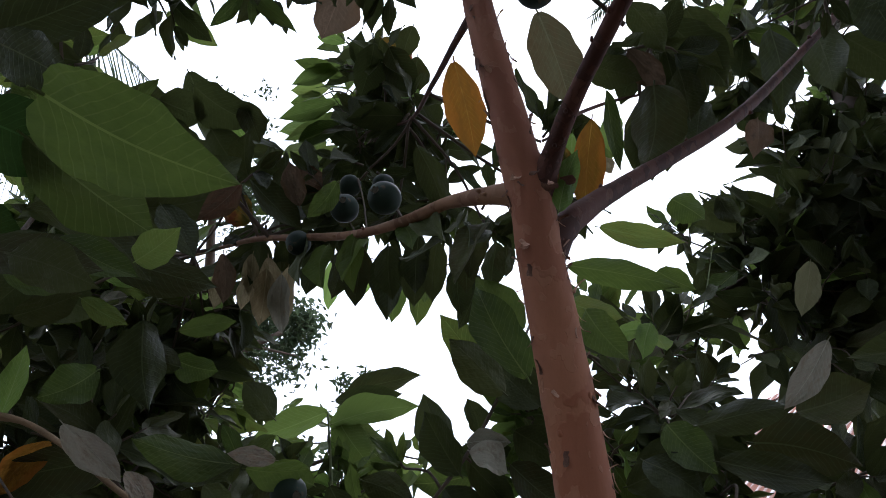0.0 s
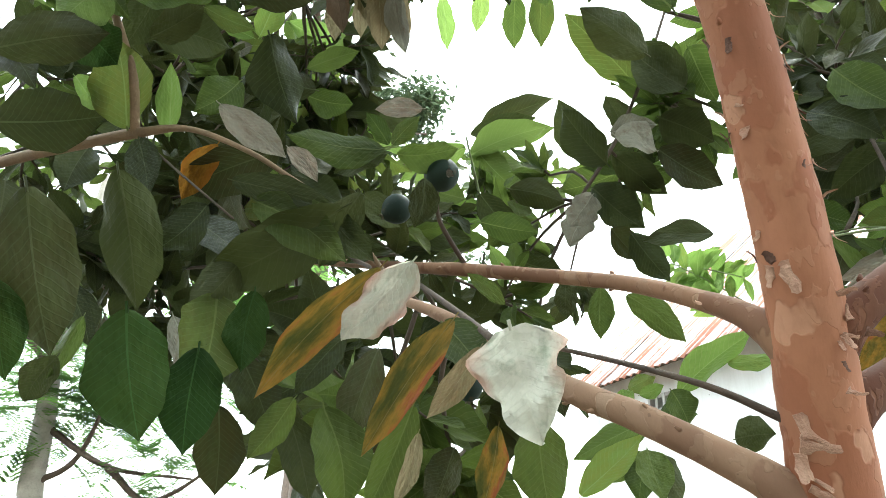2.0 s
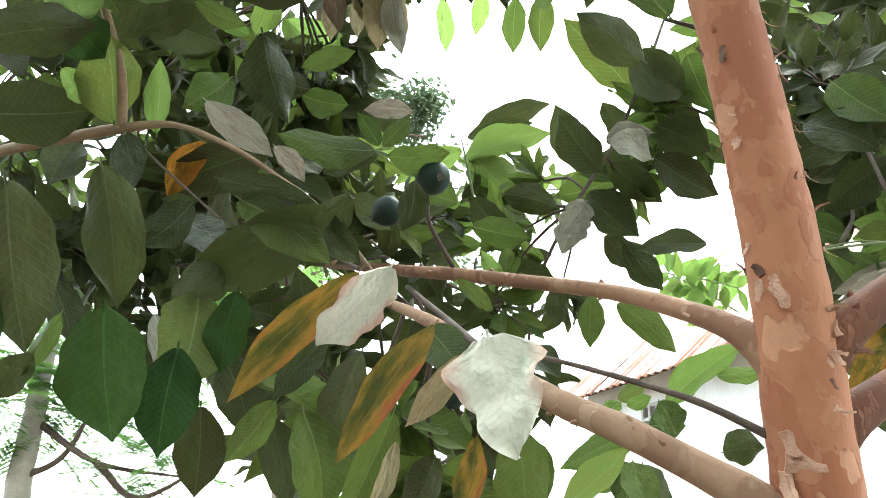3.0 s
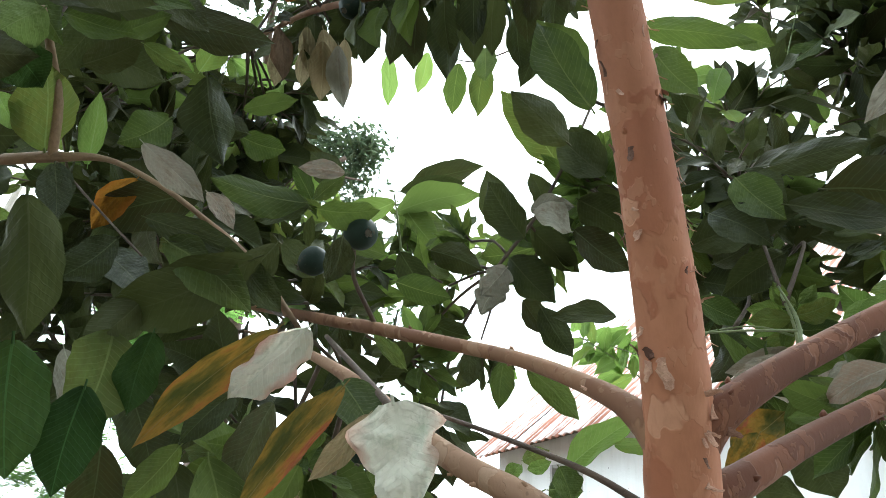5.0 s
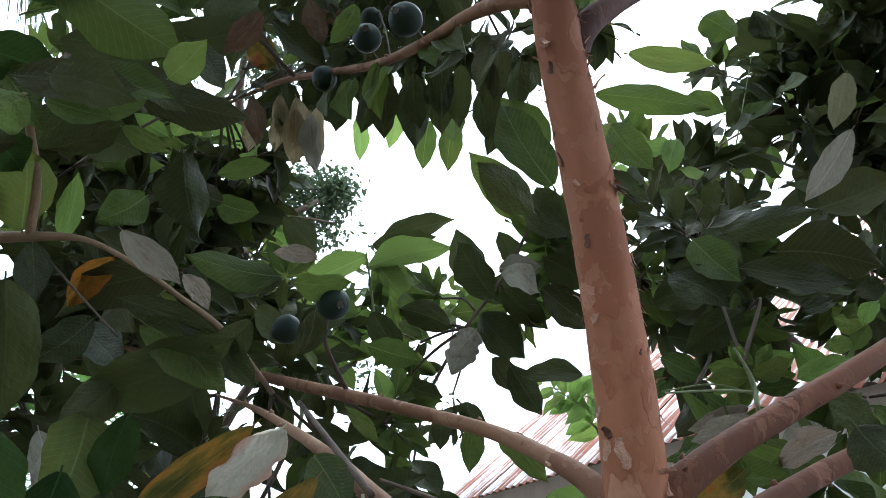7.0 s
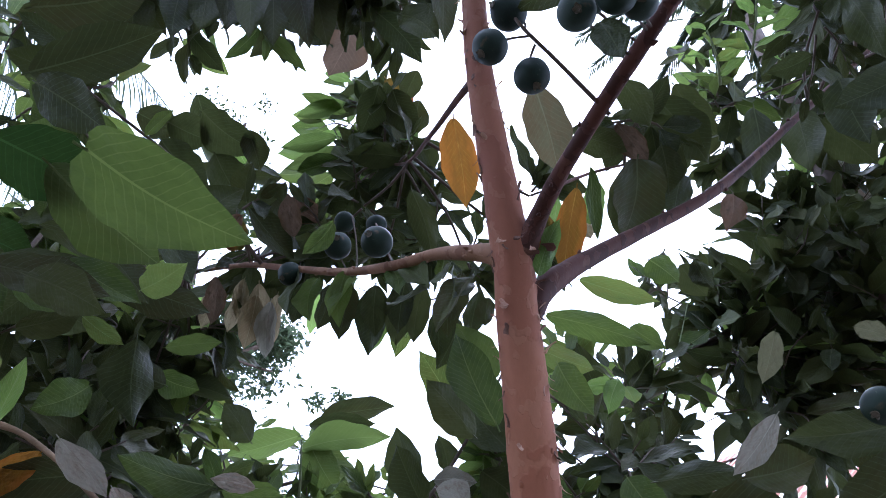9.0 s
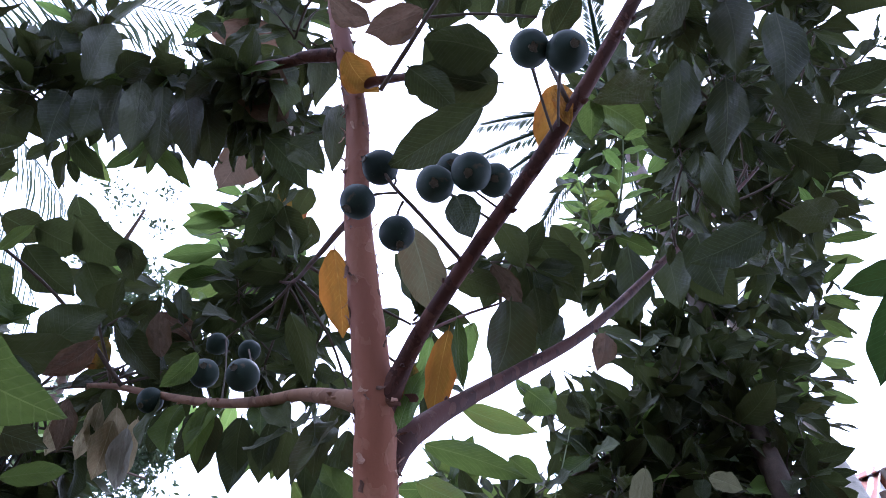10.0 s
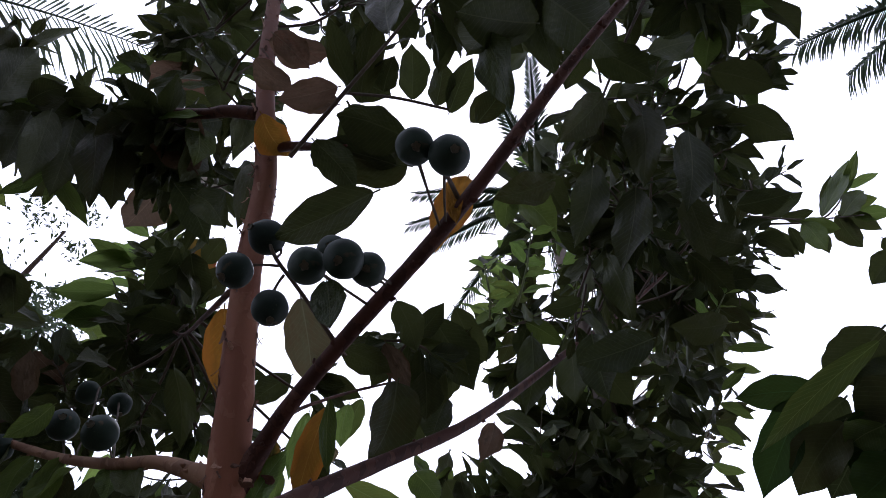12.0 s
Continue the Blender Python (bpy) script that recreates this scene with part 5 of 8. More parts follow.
leaf(tree, (-0.024, 1.672, 2.345), (0.152, 1.667, 2.332), 0.081, 24, 'dark', 0)
leaf(tree, (-0.036, 1.615, 2.24), (0.08, 1.652, 2.146), 0.107, -12, 'dark', 1)
leaf(tree, (0.202, 1.445, 2.019), (0.072, 1.444, 2.023), 0.053, 8, 'dark', 1)
leaf(tree, (0.047, 1.486, 2.061), (0.113, 1.526, 1.964), 0.062, -171, 'dark', 0)
leaf(tree, (0.038, 1.246, 1.852), (0.122, 1.284, 1.779), 0.046, -161, 'green', 1)
leaf(tree, (0.005, 1.239, 1.866), (-0.001, 1.273, 1.788), 0.047, -156, 'green', 0)
leaf(tree, (-0.053, 1.274, 1.897), (-0.056, 1.299, 1.831), 0.040, -173, 'dark', 0)
leaf(tree, (0.095, 1.241, 1.687), (0.205, 1.209, 1.772), 0.050, -139, 'light', 1)
leaf(tree, (0.167, 1.229, 1.73), (0.236, 1.227, 1.732), 0.029, 160, 'light', 0)
leaf(tree, (-0.042, 1.2, 1.548), (0.047, 1.209, 1.637), 0.050, -25, 'light', 1)
leaf(tree, (0.091, 1.189, 1.69), (0.113, 1.204, 1.644), 0.048, -25, 'green', 0)
leaf(tree, (-0.491, 0.649, 1.813), (-0.497, 0.736, 1.656), 0.083, 144, 'dark', 0)
leaf(tree, (-0.463, 0.727, 1.87), (-0.485, 0.823, 1.726), 0.069, 150, 'dark', 3)
leaf(tree, (-0.411, 0.827, 1.861), (-0.46, 0.804, 1.795), 0.048, -35, 'dark', 2)
leaf(tree, (-0.342, 0.829, 1.802), (-0.405, 0.813, 1.714), 0.051, 136, 'dark', 1)
leaf(tree, (-0.401, 0.719, 1.699), (-0.392, 0.76, 1.572), 0.081, 130, 'deep', 0)
leaf(tree, (-0.357, 0.781, 1.673), (-0.368, 0.798, 1.564), 0.063, 148, 'deep', 0)
leaf(tree, (-0.325, 0.817, 1.742), (-0.339, 0.839, 1.653), 0.049, 163, 'deep', 2)
leaf(tree, (-0.52, 0.669, 1.72), (-0.524, 0.716, 1.628), 0.052, 145, 'deep', 0)
leaf(tree, (-0.469, 0.739, 1.699), (-0.49, 0.732, 1.63), 0.021, 152, 'green', 8)
leaf(tree, (-0.208, 0.812, 1.681), (-0.252, 0.798, 1.617), 0.032, -36, 'dark', 1)
leaf(tree, (-0.198, 0.872, 1.686), (-0.23, 0.867, 1.578), 0.044, 141, 'dark', 0)
leaf(tree, (-0.092, 0.634, 1.676), (-0.195, 0.642, 1.579), 0.029, -36, 'turning', 9)
leaf(tree, (-0.059, 0.606, 1.664), (-0.115, 0.619, 1.611), 0.037, -53, 'pale', 6)
leaf(tree, (-0.053, 0.682, 1.649), (-0.124, 0.678, 1.545), 0.029, -14, 'turning', 1)
leaf(tree, (-0.047, 0.731, 1.638), (-0.099, 0.746, 1.581), 0.022, -25, 'straw', 4)
leaf(tree, (-0.105, 0.749, 1.575), (-0.122, 0.745, 1.514), 0.017, -48, 'straw', 4)
leaf(tree, (-0.135, 0.817, 1.613), (-0.179, 0.821, 1.511), 0.041, -44, 'green', 0)
leaf(tree, (-0.118, 0.893, 1.582), (-0.151, 0.902, 1.523), 0.039, 140, 'dark', 1)
leaf(tree, (-0.038, 0.747, 1.579), (-0.059, 0.764, 1.51), 0.023, -6, 'turning', 4)
leaf(tree, (-0.034, 0.888, 1.607), (-0.031, 0.917, 1.518), 0.056, 159, 'green', 0)
leaf(tree, (0.001, 0.61, 1.617), (0.016, 0.628, 1.544), 0.066, 4, 'pale', 7)
leaf(tree, (-0.312, 0.907, 1.642), (-0.356, 0.887, 1.57), 0.038, 138, 'green', 1)
leaf(tree, (-0.69, 1.178, 3.172), (-0.682, 1.411, 3.071), 0.144, -166, 'dark', 4)
leaf(tree, (-0.75, 1.118, 3.179), (-0.715, 1.279, 3.145), 0.097, -135, 'dark', 0)
leaf(tree, (0.027, 0.753, 2.617), (0.059, 0.91, 2.538), 0.075, 36, 'yellow', 0)
leaf(tree, (0.157, 0.606, 2.5), (0.211, 0.733, 2.436), 0.070, 37, 'olive', 0)
leaf(tree, (0.238, 0.728, 2.413), (0.228, 0.837, 2.311), 0.049, -10, 'yellow', 3)
leaf(tree, (0.215, 0.77, 2.434), (0.208, 0.848, 2.357), 0.033, 151, 'light', 0)
leaf(tree, (0.386, 0.952, 2.775), (0.411, 1.079, 2.657), 0.104, -139, 'dark', 0)
leaf(tree, (-0.455, 1.111, 2.503), (-0.466, 1.198, 2.433), 0.045, -16, 'brown', 4)
leaf(tree, (-0.401, 1.128, 2.516), (-0.419, 1.2, 2.456), 0.040, -5, 'straw', 0)
leaf(tree, (-0.374, 1.139, 2.519), (-0.37, 1.246, 2.438), 0.051, -13, 'straw', 0)
leaf(tree, (-0.34, 1.177, 2.524), (-0.34, 1.239, 2.417), 0.042, -1, 'straw', 1)
leaf(tree, (-0.152, 1.022, 2.434), (-0.155, 1.074, 2.36), 0.053, -28, 'dark', 0)
leaf(tree, (-0.092, 0.991, 2.41), (-0.085, 1.062, 2.337), 0.050, -13, 'dark', 1)
leaf(tree, (-0.032, 0.948, 2.395), (-0.041, 1.024, 2.322), 0.049, 156, 'dark', 0)
leaf(tree, (-0.311, 1.09, 2.6), (-0.336, 1.026, 2.678), 0.049, 3, 'brown', 0)
leaf(tree, (-0.068, 0.993, 2.691), (-0.018, 1.13, 2.611), 0.059, -173, 'dark', 9)
leaf(tree, (0.115, 1.121, 2.184), (0.016, 1.075, 2.262), 0.076, 179, 'dark', 0)
leaf(tree, (0.141, 1.001, 2.223), (0.067, 0.959, 2.307), 0.072, 6, 'green', 0)
leaf(tree, (0.023, 1.452, 2.189), (-0.067, 1.411, 2.315), 0.095, -44, 'dark', 0)
leaf(tree, (0.037, 1.339, 2.195), (0.12, 1.375, 2.171), 0.065, -6, 'grey', 4)
leaf(tree, (0.001, 1.29, 2.051), (-0.043, 1.301, 1.997), 0.058, -34, 'grey', 6)
leaf(tree, (-0.407, 1.947, 2.621), (-0.157, 1.999, 2.658), 0.075, -155, 'mid', 0)
leaf(tree, (-0.414, 1.95, 2.611), (-0.646, 1.96, 2.533), 0.102, 114, 'mid', 1)
leaf(tree, (-0.401, 1.966, 2.589), (-0.206, 2.045, 2.459), 0.144, 169, 'green', 0)
leaf(tree, (-0.4, 1.973, 2.682), (-0.163, 2.035, 2.79), 0.087, -122, 'dark', 3)
leaf(tree, (-0.12, 0.773, 1.903), (-0.17, 0.757, 1.901), 0.021, -37, 'grey', 1)
leaf(tree, (0.327, 1.34, 2.782), (0.531, 1.337, 2.726), 0.060, 34, 'mid', 1)
leaf(tree, (0.238, 1.317, 2.641), (0.494, 1.341, 2.59), 0.068, -149, 'green', 1)
leaf(tree, (0.235, 1.345, 2.559), (0.366, 1.357, 2.516), 0.071, -168, 'mid', 0)
leaf(tree, (0.508, 0.843, 2.111), (0.461, 0.922, 2.052), 0.037, -10, 'grey', 2)
leaf(tree, (0.67, 0.879, 2.298), (0.712, 0.862, 2.269), 0.034, 28, 'olive', 0)
leaf(tree, (0.911, 1.057, 3.142), (1.044, 1.111, 3.031), 0.113, 66, 'dark', 0)
leaf(tree, (0.149, 0.374, 2.713), (0.253, 0.473, 2.67), 0.109, 80, 'dark', 0)
leaf(tree, (0.128, 0.358, 2.504), (0.201, 0.406, 2.484), 0.050, -128, 'dark', 1)
leaf(tree, (0.265, 0.534, 3.238), (0.232, 0.41, 3.282), 0.079, 125, 'dark', 0)
leaf(tree, (0.322, 0.53, 3.235), (0.316, 0.428, 3.283), 0.072, 140, 'dark', 0)
leaf(tree, (0.356, 0.537, 3.229), (0.378, 0.4, 3.271), 0.070, 46, 'dark', 0)
leaf(tree, (0.411, 0.54, 3.221), (0.448, 0.448, 3.244), 0.059, 73, 'dark', 0)
leaf(tree, (0.094, 0.346, 3.086), (0.16, 0.469, 3.044), 0.091, -130, 'dark', 2)
leaf(tree, (0.014, 0.439, 2.731), (0.08, 0.51, 2.726), 0.059, 77, 'yellow', 9)
leaf(tree, (0.137, 0.408, 2.775), (0.051, 0.415, 2.786), 0.055, -50, 'brown', 0)
leaf(tree, (-0.02, 0.37, 2.773), (0.053, 0.409, 2.781), 0.049, 88, 'brown', 1)
leaf(tree, (-0.005, 0.333, 2.819), (0.071, 0.376, 2.822), 0.056, 46, 'brown', 0)
leaf(tree, (-0.275, 0.886, 3.243), (-0.347, 1.032, 3.15), 0.140, -78, 'brown', 0)
leaf(tree, (-0.235, 0.854, 3.212), (-0.095, 0.881, 3.211), 0.052, 78, 'grey', 4)
leaf(tree, (-0.418, 0.69, 3.351), (-0.215, 0.69, 3.374), 0.097, 40, 'brown', 0)
leaf(tree, (-0.693, 2.062, 4.044), (-0.89, 2.053, 3.929), 0.114, 155, 'green', 1)
leaf(tree, (-0.699, 2.007, 4.088), (-0.892, 1.97, 3.992), 0.095, 150, 'mid', 0)
leaf(tree, (-0.668, 1.95, 4.145), (-0.865, 1.92, 4.149), 0.099, -38, 'green', 1)
leaf(tree, (-0.675, 1.884, 4.192), (-0.862, 1.884, 4.186), 0.078, -48, 'mid', 0)
leaf(tree, (-0.653, 2.126, 4.001), (-0.804, 2.118, 3.912), 0.097, 149, 'green', 0)
leaf(tree, (-0.258, 1.125, 3.341), (-0.277, 1.35, 3.211), 0.139, -45, 'dark', 0)
leaf(tree, (-0.241, 1.133, 3.34), (-0.152, 1.276, 3.304), 0.107, 14, 'turning', 1)
leaf(tree, (0.905, 1.477, 4.128), (0.751, 1.443, 4.184), 0.062, -56, 'light', 0)
leaf(tree, (0.902, 1.457, 4.141), (0.984, 1.308, 4.187), 0.062, -164, 'light', 1)
leaf(tree, (0.916, 1.549, 4.08), (0.783, 1.543, 4.138), 0.069, 139, 'mid', 0)
leaf(tree, (0.918, 1.561, 4.072), (1.025, 1.462, 4.098), 0.067, -140, 'mid', 1)
leaf(tree, (0.93, 1.638, 4.016), (0.756, 1.633, 4.072), 0.085, 95, 'mid', 0)
leaf(tree, (0.928, 1.631, 4.022), (1.074, 1.574, 4.058), 0.076, 41, 'mid', 1)
leaf(tree, (0.94, 1.714, 3.958), (0.794, 1.742, 3.964), 0.082, -39, 'green', 0)
leaf(tree, (0.893, 1.4, 4.176), (0.805, 1.375, 4.228), 0.053, 122, 'light', 0)
leaf(tree, (0.514, 0.608, 3.064), (0.655, 0.652, 3.022), 0.098, -86, 'green', 1)
leaf(tree, (0.911, 1.083, 3.633), (0.98, 0.964, 3.649), 0.055, 65, 'light', 0)
leaf(tree, (0.71, 0.183, 2.799), (0.813, 0.17, 2.758), 0.058, 77, 'dark', 0)
leaf(tree, (0.979, 0.439, 3.405), (1.076, 0.353, 3.363), 0.070, -117, 'dark', 1)
leaf(tree, (1.149, 0.578, 3.273), (1.261, 0.493, 3.25), 0.073, -128, 'dark', 0)
leaf(tree, (1.206, 0.622, 3.221), (1.309, 0.623, 3.172), 0.062, -78, 'dark', 1)
leaf(tree, (1.152, 0.777, 3.184), (1.257, 0.71, 3.174), 0.074, 50, 'dark', 0)
leaf(tree, (1.184, 0.813, 3.144), (1.266, 0.821, 3.095), 0.067, -130, 'dark', 0)
leaf(tree, (0.441, 1.242, 1.875), (0.35, 1.291, 1.848), 0.042, -1, 'grey', 4)
leaf(tree, (0.473, 1.016, 1.784), (0.408, 1.076, 1.756), 0.041, 17, 'grey', 1)
leaf(tree, (0.464, 0.955, 1.774), (0.498, 0.951, 1.722), 0.061, -173, 'dark', 0)
leaf(tree, (0.51, 1.443, 2.023), (0.428, 1.46, 2.015), 0.044, -6, 'light', 0)
leaf(tree, (0.512, 1.441, 2.027), (0.59, 1.425, 2.057), 0.045, -3, 'light', 1)
leaf(tree, (0.51, 1.437, 2.037), (0.47, 1.432, 2.073), 0.032, -32, 'light', 0)
leaf(tree, (0.511, 1.452, 1.999), (0.443, 1.475, 1.953), 0.048, -35, 'mid', 0)
leaf(tree, (0.607, 1.256, 1.974), (0.549, 1.283, 1.958), 0.041, 156, 'light', 1)
leaf(tree, (0.728, 1.494, 2.114), (0.702, 1.487, 2.18), 0.047, 117, 'light', 0)
leaf(tree, (0.73, 1.494, 2.114), (0.768, 1.466, 2.139), 0.040, -175, 'light', 1)
leaf(tree, (0.728, 1.496, 2.11), (0.68, 1.527, 2.105), 0.044, -169, 'light', 0)
leaf(tree, (0.415, 1.169, 2.161), (0.564, 1.123, 2.17), 0.059, -175, 'dark', 1)
leaf(tree, (0.502, 0.996, 2.089), (0.595, 0.954, 2.11), 0.074, 0, 'dark', 3)
leaf(tree, (0.454, 1.234, 2.133), (0.642, 1.234, 2.106), 0.065, 4, 'dark', 1)
leaf(tree, (0.189, 1.492, 2.369), (0.086, 1.434, 2.455), 0.106, -8, 'dark', 0)
leaf(tree, (0.123, 1.516, 2.333), (0.23, 1.545, 2.267), 0.094, 38, 'dark', 0)
leaf(tree, (0.111, 1.506, 2.251), (0.242, 1.568, 2.179), 0.083, 9, 'dark', 1)
leaf(tree, (0.018, 1.544, 2.278), (0.13, 1.626, 2.204), 0.075, -146, 'dark', 0)
leaf(tree, (-0.209, 1.54, 2.221), (-0.084, 1.568, 2.179), 0.071, -159, 'dark', 1)
leaf(tree, (-0.196, 1.25, 2.003), (-0.098, 1.294, 1.991), 0.055, -146, 'green', 0)
leaf(tree, (-0.248, 1.441, 2.169), (-0.184, 1.495, 2.062), 0.067, 11, 'dark', 0)
leaf(tree, (-0.176, 1.421, 2.007), (-0.082, 1.444, 1.969), 0.067, 41, 'dark', 1)
leaf(tree, (0.007, 1.523, 2.092), (0.063, 1.544, 2.023), 0.063, -140, 'dark', 0)
leaf(tree, (-0.322, 1.272, 2.213), (-0.382, 1.212, 2.261), 0.064, -177, 'dark', 0)
leaf(tree, (-0.437, 1.088, 2.21), (-0.522, 1.03, 2.229), 0.058, 164, 'dark', 1)
leaf(tree, (-0.336, 1.248, 3.483), (-0.392, 1.328, 3.401), 0.091, 117, 'dark', 0)
leaf(tree, (-0.263, 1.202, 3.41), (-0.264, 1.347, 3.331), 0.102, -176, 'dark', 1)
leaf(tree, (-0.203, 1.295, 3.357), (-0.276, 1.4, 3.282), 0.099, 127, 'dark', 0)
leaf(tree, (-0.371, 1.424, 3.468), (-0.393, 1.516, 3.384), 0.098, 180, 'dark', 0)
leaf(tree, (-0.273, 1.443, 3.349), (-0.326, 1.533, 3.261), 0.096, -52, 'dark', 1)
leaf(tree, (-0.187, 1.388, 3.284), (-0.167, 1.492, 3.192), 0.089, 167, 'dark', 0)
leaf(tree, (-0.577, 1.899, 3.808), (-0.695, 1.956, 3.726), 0.084, 151, 'green', 0)
leaf(tree, (-0.624, 2.099, 3.888), (-0.836, 2.185, 3.796), 0.084, 104, 'mid', 1)
leaf(tree, (-0.492, 2.024, 3.72), (-0.611, 2.033, 3.637), 0.084, -72, 'green', 0)
leaf(tree, (-0.178, 1.255, 2.849), (-0.095, 1.236, 2.919), 0.060, -160, 'dark', 0)
leaf(tree, (-0.11, 1.276, 2.847), (-0.056, 1.252, 2.888), 0.055, 56, 'dark', 1)
leaf(tree, (-0.293, 1.171, 2.742), (-0.383, 1.125, 2.774), 0.066, -24, 'brown', 0)
leaf(tree, (-0.316, 1.215, 2.838), (-0.352, 1.241, 2.779), 0.061, 136, 'dark', 0)
leaf(tree, (-0.131, 1.07, 3.285), (-0.166, 1.143, 3.234), 0.065, 147, 'dark', 0)
leaf(tree, (-0.123, 1.135, 3.241), (-0.157, 1.222, 3.157), 0.078, 172, 'dark', 1)
leaf(tree, (0.235, 0.746, 2.567), (0.334, 0.774, 2.559), 0.059, 77, 'dark', 0)
leaf(tree, (0.313, 0.693, 2.667), (0.373, 0.756, 2.612), 0.057, -136, 'dark', 1)
leaf(tree, (0.309, 0.736, 2.597), (0.37, 0.794, 2.552), 0.052, 75, 'brown', 0)
leaf(tree, (0.401, 0.788, 2.773), (0.526, 0.887, 2.694), 0.093, 35, 'dark', 0)
leaf(tree, (0.456, 0.816, 2.867), (0.555, 0.891, 2.795), 0.067, 55, 'dark', 1)
leaf(tree, (0.38, 0.981, 2.748), (0.385, 1.059, 2.637), 0.072, 27, 'dark', 0)
leaf(tree, (0.427, 0.969, 2.751), (0.435, 1.064, 2.664), 0.064, -166, 'dark', 1)
leaf(tree, (0.159, 1.066, 2.816), (0.083, 1.116, 2.747), 0.061, 147, 'dark', 0)
leaf(tree, (0.305, 0.903, 2.624), (0.288, 0.97, 2.564), 0.040, -177, 'mid', 0)
leaf(tree, (0.522, 0.6, 3.09), (0.536, 0.691, 3.032), 0.063, 43, 'green', 0)
leaf(tree, (0.61, 0.587, 3.186), (0.686, 0.655, 3.116), 0.076, -133, 'dark', 0)
leaf(tree, (1.349, 0.596, 2.83), (1.171, 0.89, 2.713), 0.059, -10, 'green', 9)
leaf(tree, (-0.474, 1.169, 2.51), (-0.495, 1.219, 2.439), 0.045, -8, 'straw', 0)
leaf(tree, (-0.412, 1.163, 2.504), (-0.436, 1.229, 2.44), 0.040, -59, 'straw', 1)
leaf(tree, (-0.368, 1.141, 2.488), (-0.395, 1.239, 2.407), 0.055, -25, 'straw', 0)
leaf(tree, (-0.335, 1.141, 2.474), (-0.347, 1.25, 2.394), 0.047, -10, 'grey', 1)
leaf(tree, (-0.257, 1.081, 2.479), (-0.277, 1.152, 2.419), 0.044, -39, 'dark', 0)
leaf(tree, (-0.195, 1.061, 2.462), (-0.218, 1.141, 2.406), 0.051, 175, 'dark', 1)
leaf(tree, (-0.156, 1.038, 2.44), (-0.168, 1.124, 2.372), 0.051, 159, 'dark', 0)
leaf(tree, (-0.101, 1.025, 2.438), (-0.106, 1.104, 2.326), 0.066, 140, 'dark', 1)
leaf(tree, (-0.055, 1.001, 2.416), (-0.047, 1.072, 2.329), 0.052, -4, 'dark', 0)
leaf(tree, (-0.002, 0.968, 2.4), (-0.013, 1.053, 2.324), 0.047, -17, 'dark', 1)
leaf(tree, (0.039, 0.951, 2.393), (0.048, 1.022, 2.319), 0.044, -1, 'dark', 0)
leaf(tree, (-0.473, 1.814, 3.105), (-0.484, 1.931, 2.971), 0.061, -39, 'light', 0)
leaf(tree, (-0.343, 1.838, 3.123), (-0.393, 1.936, 3.028), 0.058, 142, 'light', 1)
leaf(tree, (-0.234, 1.819, 3.052), (-0.265, 1.932, 2.926), 0.075, 169, 'green', 0)
leaf(tree, (-0.153, 1.828, 3.057), (-0.174, 1.918, 2.903), 0.083, -32, 'green', 1)
leaf(tree, (-0.367, 0.794, 1.869), (-0.231, 0.807, 1.82), 0.039, 30, 'dark', 0)
leaf(tree, (-0.419, 0.834, 1.952), (-0.478, 0.852, 1.885), 0.039, -45, 'yellow', 1)
leaf(tree, (-0.509, 0.793, 1.95), (-0.471, 0.787, 1.862), 0.044, -18, 'dark', 0)
leaf(tree, (-0.337, 0.801, 1.844), (-0.225, 0.822, 1.765), 0.059, -3, 'green', 4)
leaf(tree, (-0.298, 0.907, 1.873), (-0.238, 0.925, 1.807), 0.043, 0, 'dark', 1)
leaf(tree, (-0.244, 0.84, 1.62), (-0.221, 0.869, 1.512), 0.060, -40, 'green', 4)
leaf(tree, (0.058, 1.083, 1.6), (0.074, 1.05, 1.537), 0.042, -16, 'green', 3)
leaf(tree, (0.045, 1.143, 1.68), (0.025, 1.126, 1.653), 0.021, -3, 'light', 1)
leaf(tree, (0.051, 1.145, 1.673), (0.084, 1.142, 1.685), 0.019, 11, 'light', 1)
leaf(tree, (0.313, 0.985, 1.696), (0.276, 1, 1.642), 0.038, 3, 'turning', 0)
leaf(tree, (0.059, 1.669, 2.306), (-0.114, 1.678, 2.273), 0.092, -22, 'green', 2)
leaf(tree, (-0.387, 0.934, 1.965), (-0.478, 0.937, 1.952), 0.031, -22, 'green', 2)
leaf(tree, (-0.086, 0.99, 1.756), (-0.134, 0.978, 1.8), 0.021, -3, 'green', 1)
leaf(tree, (-0.247, 0.901, 1.894), (-0.311, 0.926, 1.803), 0.049, -44, 'dark', 1)
leaf(tree, (-0.255, 0.873, 1.805), (-0.353, 0.862, 1.848), 0.046, -14, 'dark', 3)
leaf(tree, (-0.477, 0.727, 1.654), (-0.525, 0.74, 1.608), 0.034, -42, 'dark', 1)
leaf(tree, (-0.45, 0.841, 1.731), (-0.413, 0.867, 1.637), 0.040, -37, 'grey', 2)
leaf(tree, (0.237, 1.014, 2.284), (0.291, 0.996, 2.178), 0.058, 28, 'green', 1)
leaf(tree, (0.355, 1.133, 2.334), (0.299, 1.1, 2.298), 0.035, -58, 'light', 0)
leaf(tree, (0.367, 1.131, 2.344), (0.344, 1.117, 2.26), 0.040, -12, 'light', 1)
leaf(tree, (0.146, 0.922, 2.087), (0.072, 0.883, 2.234), 0.072, 2, 'green', 2)
leaf(tree, (0.74, 1.237, 2.583), (0.698, 1.27, 2.461), 0.052, 0, 'olive', 0)
leaf(tree, (0.501, 0.953, 1.892), (0.525, 0.945, 1.925), 0.021, -20, 'light', 4)
